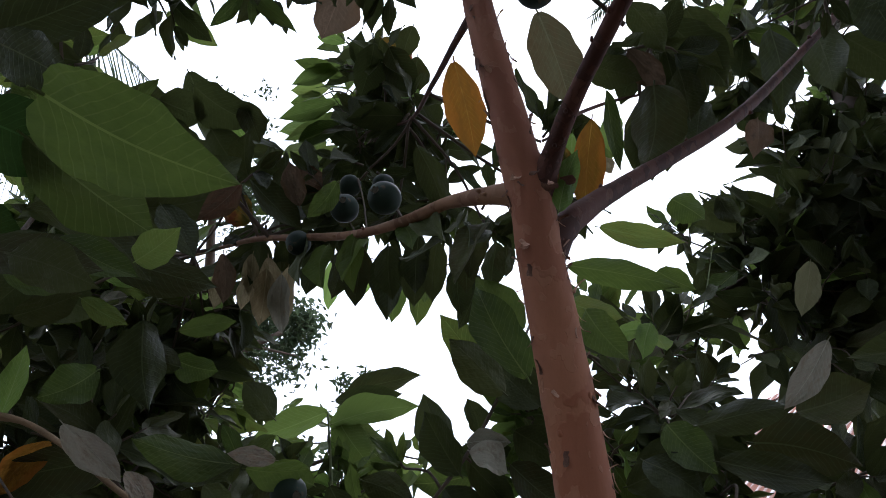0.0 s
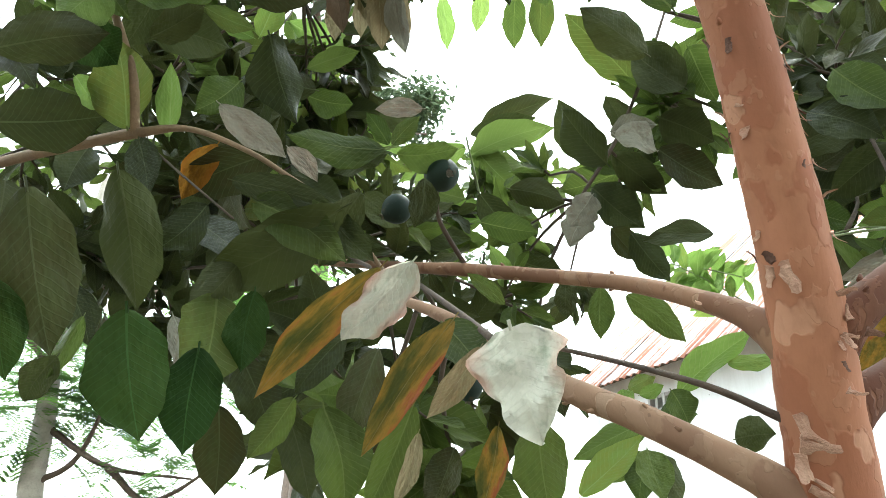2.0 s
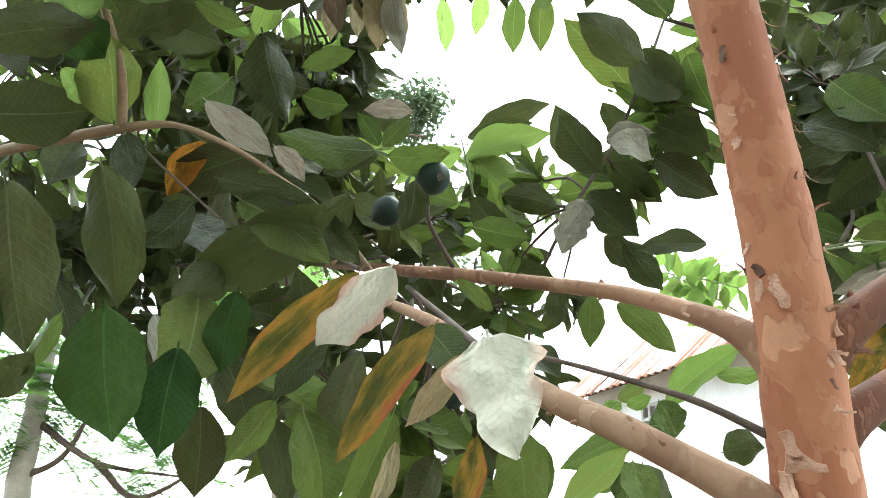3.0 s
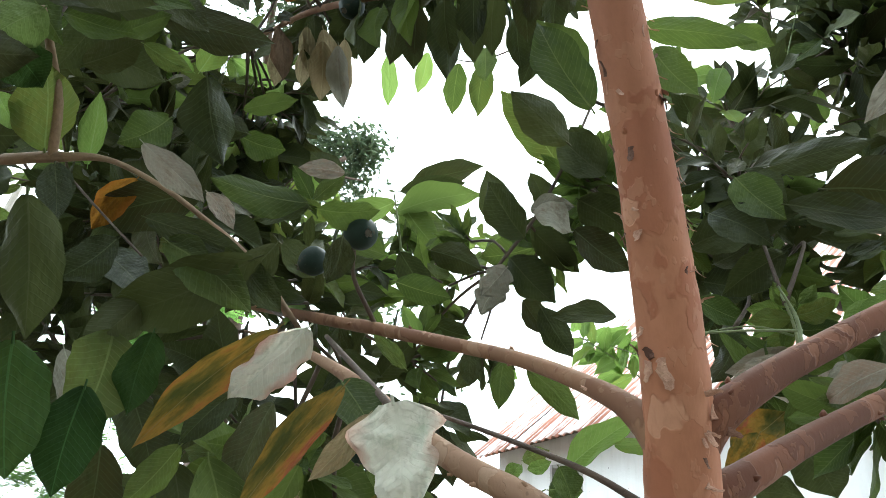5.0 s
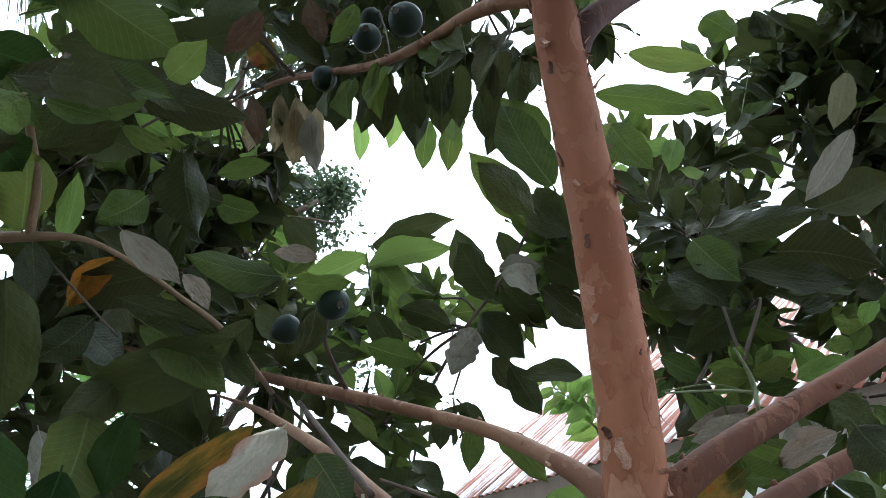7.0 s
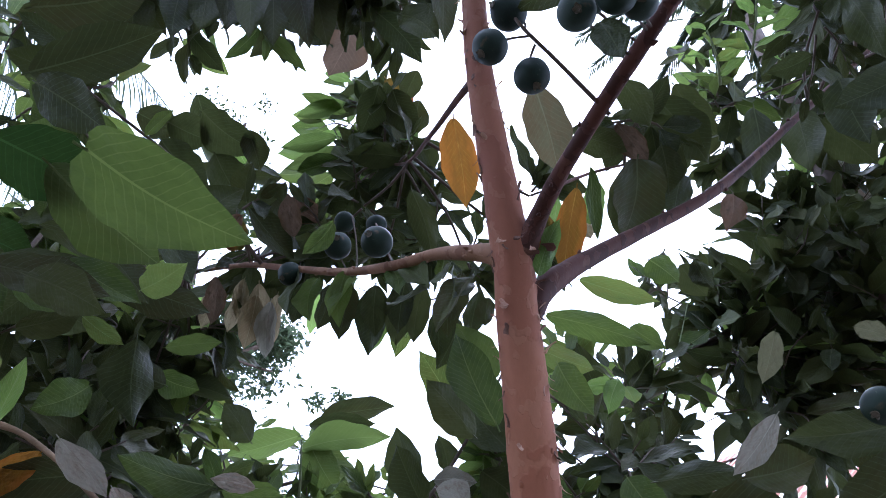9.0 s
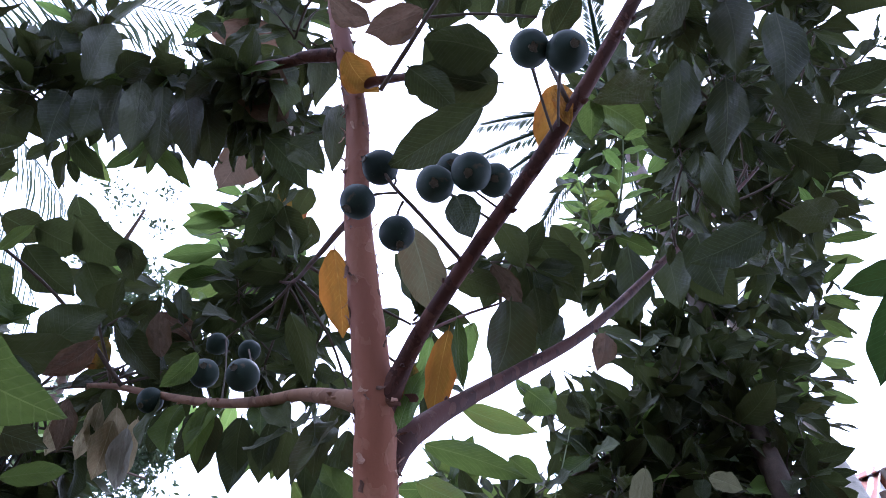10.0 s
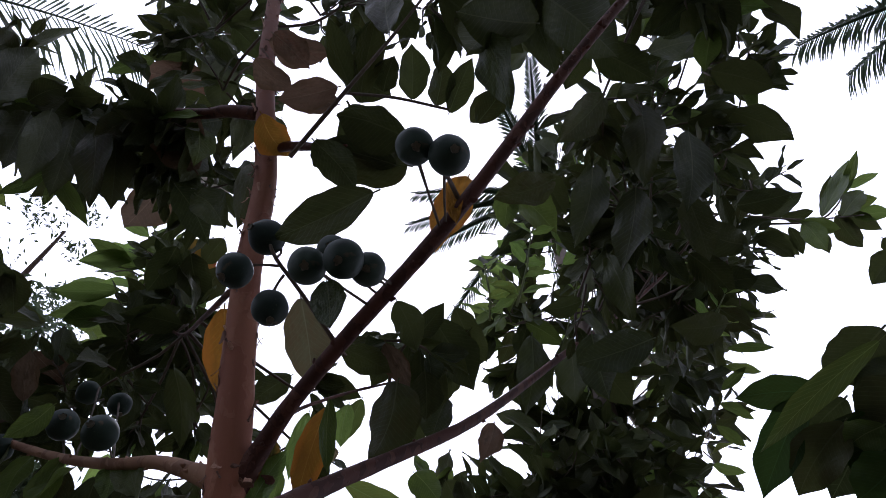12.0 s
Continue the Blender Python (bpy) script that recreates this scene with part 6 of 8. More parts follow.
leaf(tree, (0.462, 1.387, 2.682), (0.54, 1.367, 2.606), 0.058, 43, 'green', 3)
leaf(tree, (0.357, 1.344, 2.187), (0.448, 1.298, 2.101), 0.077, 12, 'dark', 2)
leaf(tree, (-0.144, 0.821, 2.386), (-0.185, 0.838, 2.322), 0.035, -47, 'green', 4)
limb(tree, 'twig', [(0.444, 1.222, 1.878), (0.449, 1.241, 1.934), (0.426, 1.228, 1.982)], [0.0032, 0.003, 0.0016], BARK_GREEN)
leaf(tree, (0.354, 0.378, 2.573), (0.32, 0.423, 2.402), 0.053, 8, 'yellow', 3)
leaf(tree, (-0.101, 0.647, 2.841), (-0.241, 0.607, 2.992), 0.111, -41, 'brown', 1)
leaf(tree, (-0.093, 0.66, 2.795), (-0.013, 0.639, 2.684), 0.067, 31, 'dark', 4)
leaf(tree, (-0.285, 0.648, 2.065), (-0.222, 0.609, 2.081), 0.039, 62, 'mid', 3)
leaf(tree, (0.589, 0.954, 2.693), (0.555, 0.944, 2.578), 0.051, 4, 'brown', 2)
leaf(tree, (-0.498, 0.415, 2.357), (-0.401, 0.397, 2.425), 0.062, 69, 'dark', 3)
leaf(tree, (-0.417, 0.456, 2.202), (-0.277, 0.435, 2.282), 0.061, 63, 'dark', 3)
leaf(tree, (-0.477, 0.443, 2.328), (-0.33, 0.43, 2.379), 0.075, 67, 'dark', 1)
leaf(tree, (0.535, 0.622, 1.969), (0.405, 0.63, 1.942), 0.045, -16, 'dark', 2)
leaf(tree, (0.564, 0.666, 1.962), (0.455, 0.686, 1.886), 0.066, -16, 'dark', 0)
guava(tree, (0.474, 0.585, 1.954), 0.0172, (-0.63, -0.285, -0.723), (0.55, 0.638, 1.988), 39)
guava(tree, (0.514, 0.633, 1.929), 0.0163, (-0.278, -0.514, -0.811), (0.564, 0.66, 1.983), 61)
limb(tree, 'twig', [(0.804, 0.83, 2.158), (0.623, 0.69, 2.027), (0.535, 0.622, 1.969)], [0.006, 0.0045, 0.003], BARK_TWIG)
leaf(tree, (-0.294, 1.518, 2.192), (-0.391, 1.47, 2.222), 0.067, -1, 'green', 0)
leaf(tree, (0.346, 1.044, 1.708), (0.282, 1.059, 1.651), 0.042, -9, 'turning', 3)
leaf(tree, (0.408, 1.326, 2.253), (0.477, 1.29, 2.135), 0.076, 24, 'green', 3)
leaf(tree, (0.344, 1.464, 2.065), (0.437, 1.474, 2.026), 0.056, 5, 'green', 1)
leaf(tree, (0.348, 1.515, 2.205), (0.487, 1.464, 2.221), 0.085, 20, 'dark', 4)
leaf(tree, (0.501, 1.094, 1.861), (0.533, 1.068, 1.793), 0.046, 45, 'dark', 0)
leaf(tree, (0.517, 1.439, 2.156), (0.397, 1.463, 2.067), 0.078, -32, 'dark', 1)
leaf(tree, (-0.298, 0.821, 2.387), (-0.359, 0.839, 2.32), 0.042, -46, 'brown', 4)
leaf(tree, (-0.417, 0.856, 2.063), (-0.457, 0.822, 2.002), 0.054, -39, 'green', 4)
leaf(tree, (-0.517, 0.822, 2.189), (-0.43, 0.804, 2.202), 0.043, 40, 'green', 0)
leaf(tree, (0.189, 0.267, 2.754), (0.151, 0.212, 2.96), 0.070, -36, 'dark', 2)
leaf(tree, (-0.281, 0.541, 3.046), (-0.323, 0.521, 3.002), 0.042, -54, 'dark', 4)
leaf(tree, (0.302, 0.308, 2.37), (0.318, 0.323, 2.314), 0.021, 20, 'yellow', 4)
leaf(tree, (0.2, 0.355, 2.194), (0.213, 0.346, 2.116), 0.034, 28, 'dark', 0)
leaf(tree, (0.328, 0.214, 2.721), (0.367, 0.258, 2.556), 0.061, 60, 'dark', 4)
leaf(tree, (0.366, 0.176, 2.862), (0.306, 0.229, 2.666), 0.105, -2, 'dark', 0)
leaf(tree, (0.411, 0.183, 2.76), (0.278, 0.18, 2.648), 0.086, -88, 'dark', 0)
leaf(tree, (0.429, 0.164, 2.906), (0.529, 0.186, 2.712), 0.104, 66, 'dark', 0)
leaf(tree, (0.481, 0.354, 2.584), (0.391, 0.373, 2.514), 0.050, -41, 'dark', 4)
leaf(tree, (0.799, 0.641, 2.671), (0.642, 0.667, 2.573), 0.073, -31, 'dark', 0)
leaf(tree, (0.718, 0.721, 2.759), (0.747, 0.761, 2.609), 0.079, 48, 'dark', 3)
leaf(tree, (1.056, 0.69, 2.876), (0.913, 0.705, 2.82), 0.074, -61, 'dark', 2)
leaf(tree, (1.158, 0.619, 3.139), (0.989, 0.587, 3.112), 0.098, -90, 'dark', 4)
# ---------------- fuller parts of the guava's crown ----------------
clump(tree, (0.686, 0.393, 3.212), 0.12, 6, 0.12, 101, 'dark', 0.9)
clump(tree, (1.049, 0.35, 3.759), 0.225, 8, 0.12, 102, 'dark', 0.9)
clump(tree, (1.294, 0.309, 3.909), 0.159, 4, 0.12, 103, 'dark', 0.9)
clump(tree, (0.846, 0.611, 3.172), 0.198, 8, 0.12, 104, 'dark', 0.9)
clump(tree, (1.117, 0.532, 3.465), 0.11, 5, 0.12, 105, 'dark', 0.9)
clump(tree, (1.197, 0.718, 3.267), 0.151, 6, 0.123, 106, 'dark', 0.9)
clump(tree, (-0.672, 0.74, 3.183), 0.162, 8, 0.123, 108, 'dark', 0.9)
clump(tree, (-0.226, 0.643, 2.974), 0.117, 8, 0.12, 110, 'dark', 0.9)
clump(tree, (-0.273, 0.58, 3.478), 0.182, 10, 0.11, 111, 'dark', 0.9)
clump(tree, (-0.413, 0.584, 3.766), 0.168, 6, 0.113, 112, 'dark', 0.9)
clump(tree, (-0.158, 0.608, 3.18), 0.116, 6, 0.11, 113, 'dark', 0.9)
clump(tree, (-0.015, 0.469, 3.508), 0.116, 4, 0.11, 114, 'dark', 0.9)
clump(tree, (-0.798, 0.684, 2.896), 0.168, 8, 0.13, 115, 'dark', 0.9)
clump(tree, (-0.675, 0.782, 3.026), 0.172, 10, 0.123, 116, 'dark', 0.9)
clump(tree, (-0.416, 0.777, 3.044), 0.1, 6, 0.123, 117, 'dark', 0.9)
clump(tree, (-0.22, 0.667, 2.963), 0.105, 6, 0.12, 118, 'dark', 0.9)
clump(tree, (-0.802, 1.4, 2.634), 0.199, 6, 0.152, 120, 'green', 0.9)
clump(tree, (-0.776, 1.464, 2.393), 0.182, 8, 0.152, 121, 'dark', 0.9)
clump(tree, (-0.622, 1.417, 2.568), 0.11, 4, 0.141, 122, 'dark', 0.9)
clump(tree, (-1.498, 1.357, 2.795), 0.214, 6, 0.152, 123, 'green', 0.9)
clump(tree, (-1.036, 1.371, 2.741), 0.182, 6, 0.152, 124, 'green', 0.9)
clump(tree, (-1.365, 1.517, 2.195), 0.183, 6, 0.164, 125, 'dark', 0.9)
clump(tree, (-1.077, 1.52, 2.184), 0.174, 6, 0.152, 126, 'dark', 0.9)
clump(tree, (-0.783, 1.495, 2.279), 0.167, 6, 0.152, 127, 'green', 0.9)
clump(tree, (-0.733, 1.805, 2.494), 0.164, 4, 0.15, 128, 'green', 0.9)
clump(tree, (-0.499, 1.871, 2.245), 0.156, 4, 0.138, 129, 'green', 0.9)
clump(tree, (-0.334, 1.859, 2.291), 0.1, 5, 0.138, 130, 'green', 0.9)
clump(tree, (0.177, 1.638, 2.422), 0.1, 6, 0.146, 133, 'green', 0.9)
clump(tree, (-0.724, 1.592, 1.918), 0.131, 6, 0.141, 134, 'dark', 0.9)
clump(tree, (-0.282, 1.069, 1.653), 0.083, 6, 0.13, 135, 'green', 0.9)
clump(tree, (-0.727, 1.667, 1.635), 0.127, 4, 0.152, 136, 'dark', 0.9)
clump(tree, (-0.183, 1.088, 1.583), 0.064, 4, 0.13, 137, 'green', 0.9)
clump(tree, (-0.196, 1.416, 1.918), 0.071, 4, 0.101, 138, 'green', 0.9)
clump(tree, (0.54, 1.849, 2.328), 0.179, 8, 0.15, 139, 'dark', 0.9)
clump(tree, (0.686, 1.404, 1.961), 0.088, 4, 0.135, 140, 'green', 0.9)
clump(tree, (0.439, 1.43, 1.865), 0.088, 4, 0.124, 141, 'green', 0.9)
clump(tree, (0.452, 1.478, 2.344), 0.122, 6, 0.129, 142, 'dark', 0.9)
clump(tree, (0.494, 1.121, 1.763), 0.057, 4, 0.123, 143, 'green', 0.9)
clump(tree, (-0.363, 1.37, 3.421), 0.148, 8, 0.121, 144, 'green', 0.9)
clump(tree, (-0.183, 1.281, 3.077), 0.127, 8, 0.129, 145, 'dark', 0.9)
clump(tree, (-0.34, 1.498, 3.288), 0.129, 6, 0.123, 146, 'green', 0.9)
clump(tree, (-0.635, 1.306, 2.985), 0.09, 5, 0.141, 150, 'dark', 0.9)
clump(tree, (-0.133, 0.787, 3.01), 0.103, 6, 0.113, 151, 'dark', 0.9)
clump(tree, (0.53, 0.321, 3.288), 0.07, 3, 0.11, 152, 'dark', 0.9)
clump(tree, (0.792, 0.761, 3.107), 0.154, 7, 0.113, 154, 'dark', 0.9)
clump(tree, (0.916, 0.482, 3.46), 0.169, 8, 0.12, 155, 'dark', 0.9)
clump(tree, (-0.446, 1.052, 2.638), 0.06, 2, 0.13, 156, 'dark', 0.9)
clump(tree, (-0.122, 1.133, 2.973), 0.07, 4, 0.124, 157, 'dark', 0.9)
clump(tree, (-0.187, 1.109, 2.742), 0.085, 3, 0.11, 158, 'dark', 0.9)
clump(tree, (0.186, 1.029, 2.725), 0.072, 3, 0.108, 159, 'dark', 0.9)
clump(tree, (-0.989, 1.402, 2.625), 0.185, 4, 0.164, 160, 'dark', 0.9)
clump(tree, (-0.681, 1.447, 2.456), 0.1, 3, 0.164, 161, 'dark', 0.9)
clump(tree, (-0.938, 1.469, 2.375), 0.172, 4, 0.164, 162, 'dark', 0.9)
clump(tree, (-0.694, 1.508, 2.231), 0.150, 4, 0.164, 163, 'dark', 0.9)
clump(tree, (-0.943, 1.36, 2.781), 0.148, 3, 0.164, 165, 'dark', 0.9)
clump(tree, (-1.373, 1.17, 3.491), 0.233, 4, 0.152, 166, 'green', 0.9)
clump(tree, (-0.635, 0.718, 2.579), 0.119, 5, 0.14, 168, 'dark', 0.9)
clump(tree, (-0.565, 0.808, 2.434), 0.123, 6, 0.14, 169, 'green', 0.9)
clump(tree, (-0.979, 1.372, 2.736), 0.173, 5, 0.164, 170, 'dark', 0.9)
clump(tree, (0.845, 0.916, 3.781), 0.200, 7, 0.147, 171, 'dark', 0.9)
clump(tree, (1.135, 0.89, 3.879), 0.204, 7, 0.147, 172, 'dark', 0.9)
clump(tree, (1.143, 1.097, 3.763), 0.208, 6, 0.152, 173, 'dark', 0.9)
clump(tree, (1.493, 1.251, 3.866), 0.224, 6, 0.158, 174, 'dark', 0.9)
clump(tree, (0.358, 0.753, 2.641), 0.062, 3, 0.12, 176, 'dark', 0.9)
clump(tree, (0.817, 1.329, 3.574), 0.133, 4, 0.133, 177, 'green', 0.9)
clump(tree, (0.065, 0.349, 3.182), 0.074, 3, 0.11, 178, 'dark', 0.9)
clump(tree, (0.239, 0.273, 3.079), 0.080, 4, 0.11, 179, 'dark', 0.9)
clump(tree, (1.37, 0.631, 3.59), 0.121, 4, 0.123, 182, 'dark', 0.9)
leaf(tree, (0.352, 0.866, 2.715), (0.426, 0.822, 2.749), 0.060, 25, 'dark', 4)
leaf(tree, (0.466, 0.882, 2.655), (0.443, 0.911, 2.547), 0.059, 21, 'dark', 3)
clump(tree, (0.352, 1.66, 2.338), 0.083, 3, 0.146, 185, 'green', 0.9)
clump(tree, (0.919, 1.677, 2.275), 0.106, 3, 0.146, 187, 'dark', 0.9)
clump(tree, (0.497, 1.692, 2.221), 0.106, 3, 0.146, 188, 'green', 0.9)
clump(tree, (0.971, 1.507, 2.235), 0.084, 2, 0.141, 189, 'dark', 0.9)
limb(tree, 'twig', [(1.274, 0.778, 3.659), (1.489, 0.762, 3.721), (1.716, 0.744, 3.787), (1.981, 0.712, 3.907)], [0.004, 0.0035, 0.003, 0.002], BARK_TWIG)
leaf(tree, (1.665, 0.751, 3.761), (1.84, 0.744, 3.786), 0.057, 55, 'green', 3)
leaf(tree, (1.762, 0.741, 3.797), (2.051, 0.617, 4.262), 0.066, -20, 'green', 1)
leaf(tree, (1.687, 0.75, 3.766), (1.701, 0.758, 3.602), 0.078, 63, 'green', 0)
leaf(tree, (1.869, 0.727, 3.851), (2.066, 0.663, 4.089), 0.079, 3, 'green', 2)
fringe(tree, (0.073, 0.762, 2.258), (-0.042, 0.877, 2.333), 5, 0.12, 'dark', 1, 0)
fringe(tree, (-0.042, 0.886, 2.336), (-0.28, 1.075, 2.489), 4, 0.12, 'green', 2, 0)
fringe(tree, (-0.282, 1.074, 2.495), (-0.662, 1.347, 2.696), 3, 0.13, 'dark', 3, 0)
fringe(tree, (-0.126, 0.59, 2.941), (-0.48, 0.722, 3.131), 26, 0.14, 'dark', 4, 0.04)
fringe(tree, (-0.48, 0.722, 3.131), (-1.014, 0.935, 3.455), 26, 0.14, 'dark', 5, 0.1)
leaf(tree, (-0.381, 0.827, 1.745), (-0.361, 0.8, 1.63), 0.083, -58, 'green', 0)
leaf(tree, (-0.212, 0.806, 1.823), (-0.412, 0.826, 1.748), 0.076, -43, 'dark', 2)
leaf(tree, (-0.335, 0.857, 1.942), (-0.496, 0.866, 1.909), 0.066, -53, 'dark', 3)
leaf(tree, (-0.155, 0.945, 1.729), (-0.092, 0.896, 1.657), 0.054, -12, 'green', 0)
leaf(tree, (-0.427, 0.648, 2.954), (-0.381, 0.701, 2.755), 0.069, -8, 'dark', 0)
leaf(tree, (-0.391, 0.663, 2.977), (-0.34, 0.72, 2.763), 0.074, -2, 'dark', 0)
leaf(tree, (-0.345, 0.647, 2.957), (-0.266, 0.705, 2.744), 0.069, 20, 'dark', 4)
leaf(tree, (-0.318, 0.659, 2.992), (-0.232, 0.719, 2.767), 0.074, 2, 'dark', 0)
leaf(tree, (-0.484, 0.682, 2.984), (-0.45, 0.727, 2.814), 0.071, -35, 'dark', 3)
leaf(tree, (-0.533, 0.684, 2.974), (-0.506, 0.726, 2.819), 0.079, -29, 'dark', 0)
leaf(tree, (-0.58, 0.692, 2.947), (-0.557, 0.735, 2.787), 0.078, -37, 'dark', 3)
leaf(tree, (-0.54, 0.672, 2.943), (-0.547, 0.612, 3.166), 0.083, 43, 'dark', 2)
leaf(tree, (-0.491, 0.662, 2.98), (-0.426, 0.623, 3.016), 0.054, 62, 'dark', 4)
leaf(tree, (-0.642, 0.698, 3), (-0.681, 0.64, 3.215), 0.089, 42, 'dark', 4)
leaf(tree, (-0.688, 0.706, 2.972), (-0.763, 0.646, 3.196), 0.097, 11, 'dark', 4)
leaf(tree, (-0.691, 0.711, 2.953), (-0.635, 0.756, 2.783), 0.087, -23, 'dark', 1)
leaf(tree, (-0.438, 0.651, 3.019), (-0.357, 0.625, 3.028), 0.047, 72, 'dark', 3)
leaf(tree, (-0.351, 0.657, 3), (-0.288, 0.642, 3.054), 0.044, 84, 'dark', 0)
leaf(tree, (-0.675, 0.711, 2.99), (-0.551, 0.689, 3.072), 0.080, 77, 'dark', 2)
leaf(tree, (-0.475, 0.7, 3.03), (-0.575, 0.73, 2.92), 0.082, -80, 'dark', 0)
leaf(tree, (-0.439, 0.797, 2.972), (-0.494, 0.824, 2.87), 0.033, -71, 'green', 4)
leaf(tree, (-0.42, 0.804, 2.946), (-0.406, 0.824, 2.869), 0.020, -30, 'mid', 0)
leaf(tree, (-0.439, 0.797, 2.972), (-0.31, 0.829, 2.853), 0.039, 9, 'green', 1)
leaf(tree, (-0.328, 0.596, 3.228), (-0.398, 0.621, 3.135), 0.039, -61, 'green', 1)
leaf(tree, (-0.128, 0.634, 3.084), (-0.2, 0.635, 2.927), 0.078, -55, 'dark', 1)
leaf(tree, (-0.152, 0.693, 2.866), (-0.049, 0.724, 2.747), 0.067, 29, 'dark', 2)
leaf(tree, (-0.235, 0.569, 3.404), (-0.15, 0.642, 3.13), 0.095, 15, 'dark', 0)
leaf(tree, (-0.106, 0.611, 3.246), (-0.076, 0.674, 3.011), 0.070, -9, 'dark', 2)
leaf(tree, (-0.025, 0.659, 2.993), (-0.004, 0.711, 2.799), 0.054, -18, 'dark', 1)
leaf(tree, (-0.388, 1.064, 3.23), (-0.304, 1.071, 3.203), 0.030, 42, 'light', 0)
leaf(tree, (0.47, 0.261, 3.008), (0.614, 0.182, 3.304), 0.044, 37, 'dark', 4)
leaf(tree, (0.59, 0.27, 3.128), (0.732, 0.285, 3.073), 0.081, 77, 'dark', 0)
leaf(tree, (0.612, 0.211, 3.196), (0.83, 0.156, 3.4), 0.083, 43, 'dark', 4)
leaf(tree, (0.755, 0.276, 3.262), (0.978, 0.223, 3.459), 0.089, 48, 'dark', 2)
leaf(tree, (0.652, 0.344, 3.084), (0.546, 0.398, 2.883), 0.074, -33, 'dark', 0)
leaf(tree, (0.787, 0.385, 3.241), (0.759, 0.461, 2.959), 0.091, 32, 'dark', 4)
leaf(tree, (0.949, 0.421, 3.301), (0.904, 0.499, 3.009), 0.096, 11, 'dark', 2)
leaf(tree, (1.078, 0.384, 3.438), (1.269, 0.4, 3.378), 0.093, 97, 'dark', 4)
leaf(tree, (0.679, 0.486, 3.059), (0.626, 0.556, 2.798), 0.077, 4, 'dark', 4)
leaf(tree, (0.81, 0.525, 3.104), (0.742, 0.597, 2.836), 0.089, 37, 'dark', 2)
leaf(tree, (0.977, 0.553, 3.194), (0.997, 0.609, 2.985), 0.086, 30, 'dark', 0)
leaf(tree, (0.77, 0.66, 2.986), (0.808, 0.706, 2.814), 0.071, 61, 'dark', 4)
leaf(tree, (0.415, 0.208, 3.128), (0.482, 0.278, 2.867), 0.072, 51, 'dark', 4)
leaf(tree, (0.328, 0.202, 3.073), (0.303, 0.261, 2.853), 0.062, 20, 'dark', 0)
leaf(tree, (0.918, 0.183, 3.608), (1.104, 0.193, 3.57), 0.103, 83, 'dark', 2)
leaf(tree, (1.017, 0.673, 3.134), (1.125, 0.705, 3.011), 0.078, 76, 'dark', 2)
leaf(tree, (-0.703, 0.895, 2.033), (-0.704, 0.872, 1.938), 0.060, -54, 'dark', 3)
leaf(tree, (-0.832, 0.877, 1.986), (-0.804, 0.864, 1.865), 0.068, -50, 'dark', 0)
leaf(tree, (-0.535, 0.949, 1.91), (-0.428, 0.92, 1.835), 0.057, -21, 'dark', 0)
leaf(tree, (-0.767, 0.965, 1.849), (-0.719, 0.992, 1.748), 0.052, -28, 'dark', 2)
leaf(tree, (-1.027, 0.886, 2.336), (-0.9, 0.92, 2.211), 0.082, -31, 'dark', 2)
leaf(tree, (-0.396, 1.206, 2.063), (-0.317, 1.186, 1.979), 0.054, 22, 'dark', 0)
leaf(tree, (-0.327, 1.081, 1.912), (-0.443, 1.083, 1.905), 0.060, -42, 'dark', 3)
leaf(tree, (-0.459, 1, 1.72), (-0.415, 1.027, 1.618), 0.062, -19, 'dark', 0)
leaf(tree, (-0.494, 1.015, 1.663), (-0.502, 1.048, 1.541), 0.069, -35, 'dark', 0)
leaf(tree, (-0.36, 0.97, 1.636), (-0.331, 0.998, 1.533), 0.056, -44, 'dark', 0)
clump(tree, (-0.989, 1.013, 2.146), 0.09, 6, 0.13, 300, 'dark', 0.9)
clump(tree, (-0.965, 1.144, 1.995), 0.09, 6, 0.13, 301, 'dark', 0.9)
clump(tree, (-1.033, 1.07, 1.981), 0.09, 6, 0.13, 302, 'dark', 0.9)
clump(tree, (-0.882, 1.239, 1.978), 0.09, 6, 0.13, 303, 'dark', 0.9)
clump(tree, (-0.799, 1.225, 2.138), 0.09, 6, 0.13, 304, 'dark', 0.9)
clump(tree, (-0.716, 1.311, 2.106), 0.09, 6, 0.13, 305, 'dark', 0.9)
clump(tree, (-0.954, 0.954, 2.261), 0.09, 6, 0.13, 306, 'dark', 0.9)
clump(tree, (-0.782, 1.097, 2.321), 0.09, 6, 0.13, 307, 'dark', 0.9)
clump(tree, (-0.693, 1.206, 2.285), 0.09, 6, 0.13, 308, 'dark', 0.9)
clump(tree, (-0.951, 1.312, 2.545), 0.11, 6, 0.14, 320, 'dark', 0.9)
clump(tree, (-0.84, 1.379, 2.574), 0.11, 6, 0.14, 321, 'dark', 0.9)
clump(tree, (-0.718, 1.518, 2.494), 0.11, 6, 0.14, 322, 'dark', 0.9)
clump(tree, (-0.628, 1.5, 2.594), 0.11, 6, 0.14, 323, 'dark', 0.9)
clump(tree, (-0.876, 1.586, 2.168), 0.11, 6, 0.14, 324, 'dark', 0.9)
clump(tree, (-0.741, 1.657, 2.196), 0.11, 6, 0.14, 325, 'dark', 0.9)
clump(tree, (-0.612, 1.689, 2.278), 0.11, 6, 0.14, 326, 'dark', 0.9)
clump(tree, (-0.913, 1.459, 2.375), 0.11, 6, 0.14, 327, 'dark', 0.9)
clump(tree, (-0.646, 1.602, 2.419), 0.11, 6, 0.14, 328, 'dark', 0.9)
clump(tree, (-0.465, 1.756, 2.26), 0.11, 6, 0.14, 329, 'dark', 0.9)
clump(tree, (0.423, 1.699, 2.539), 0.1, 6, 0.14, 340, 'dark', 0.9)
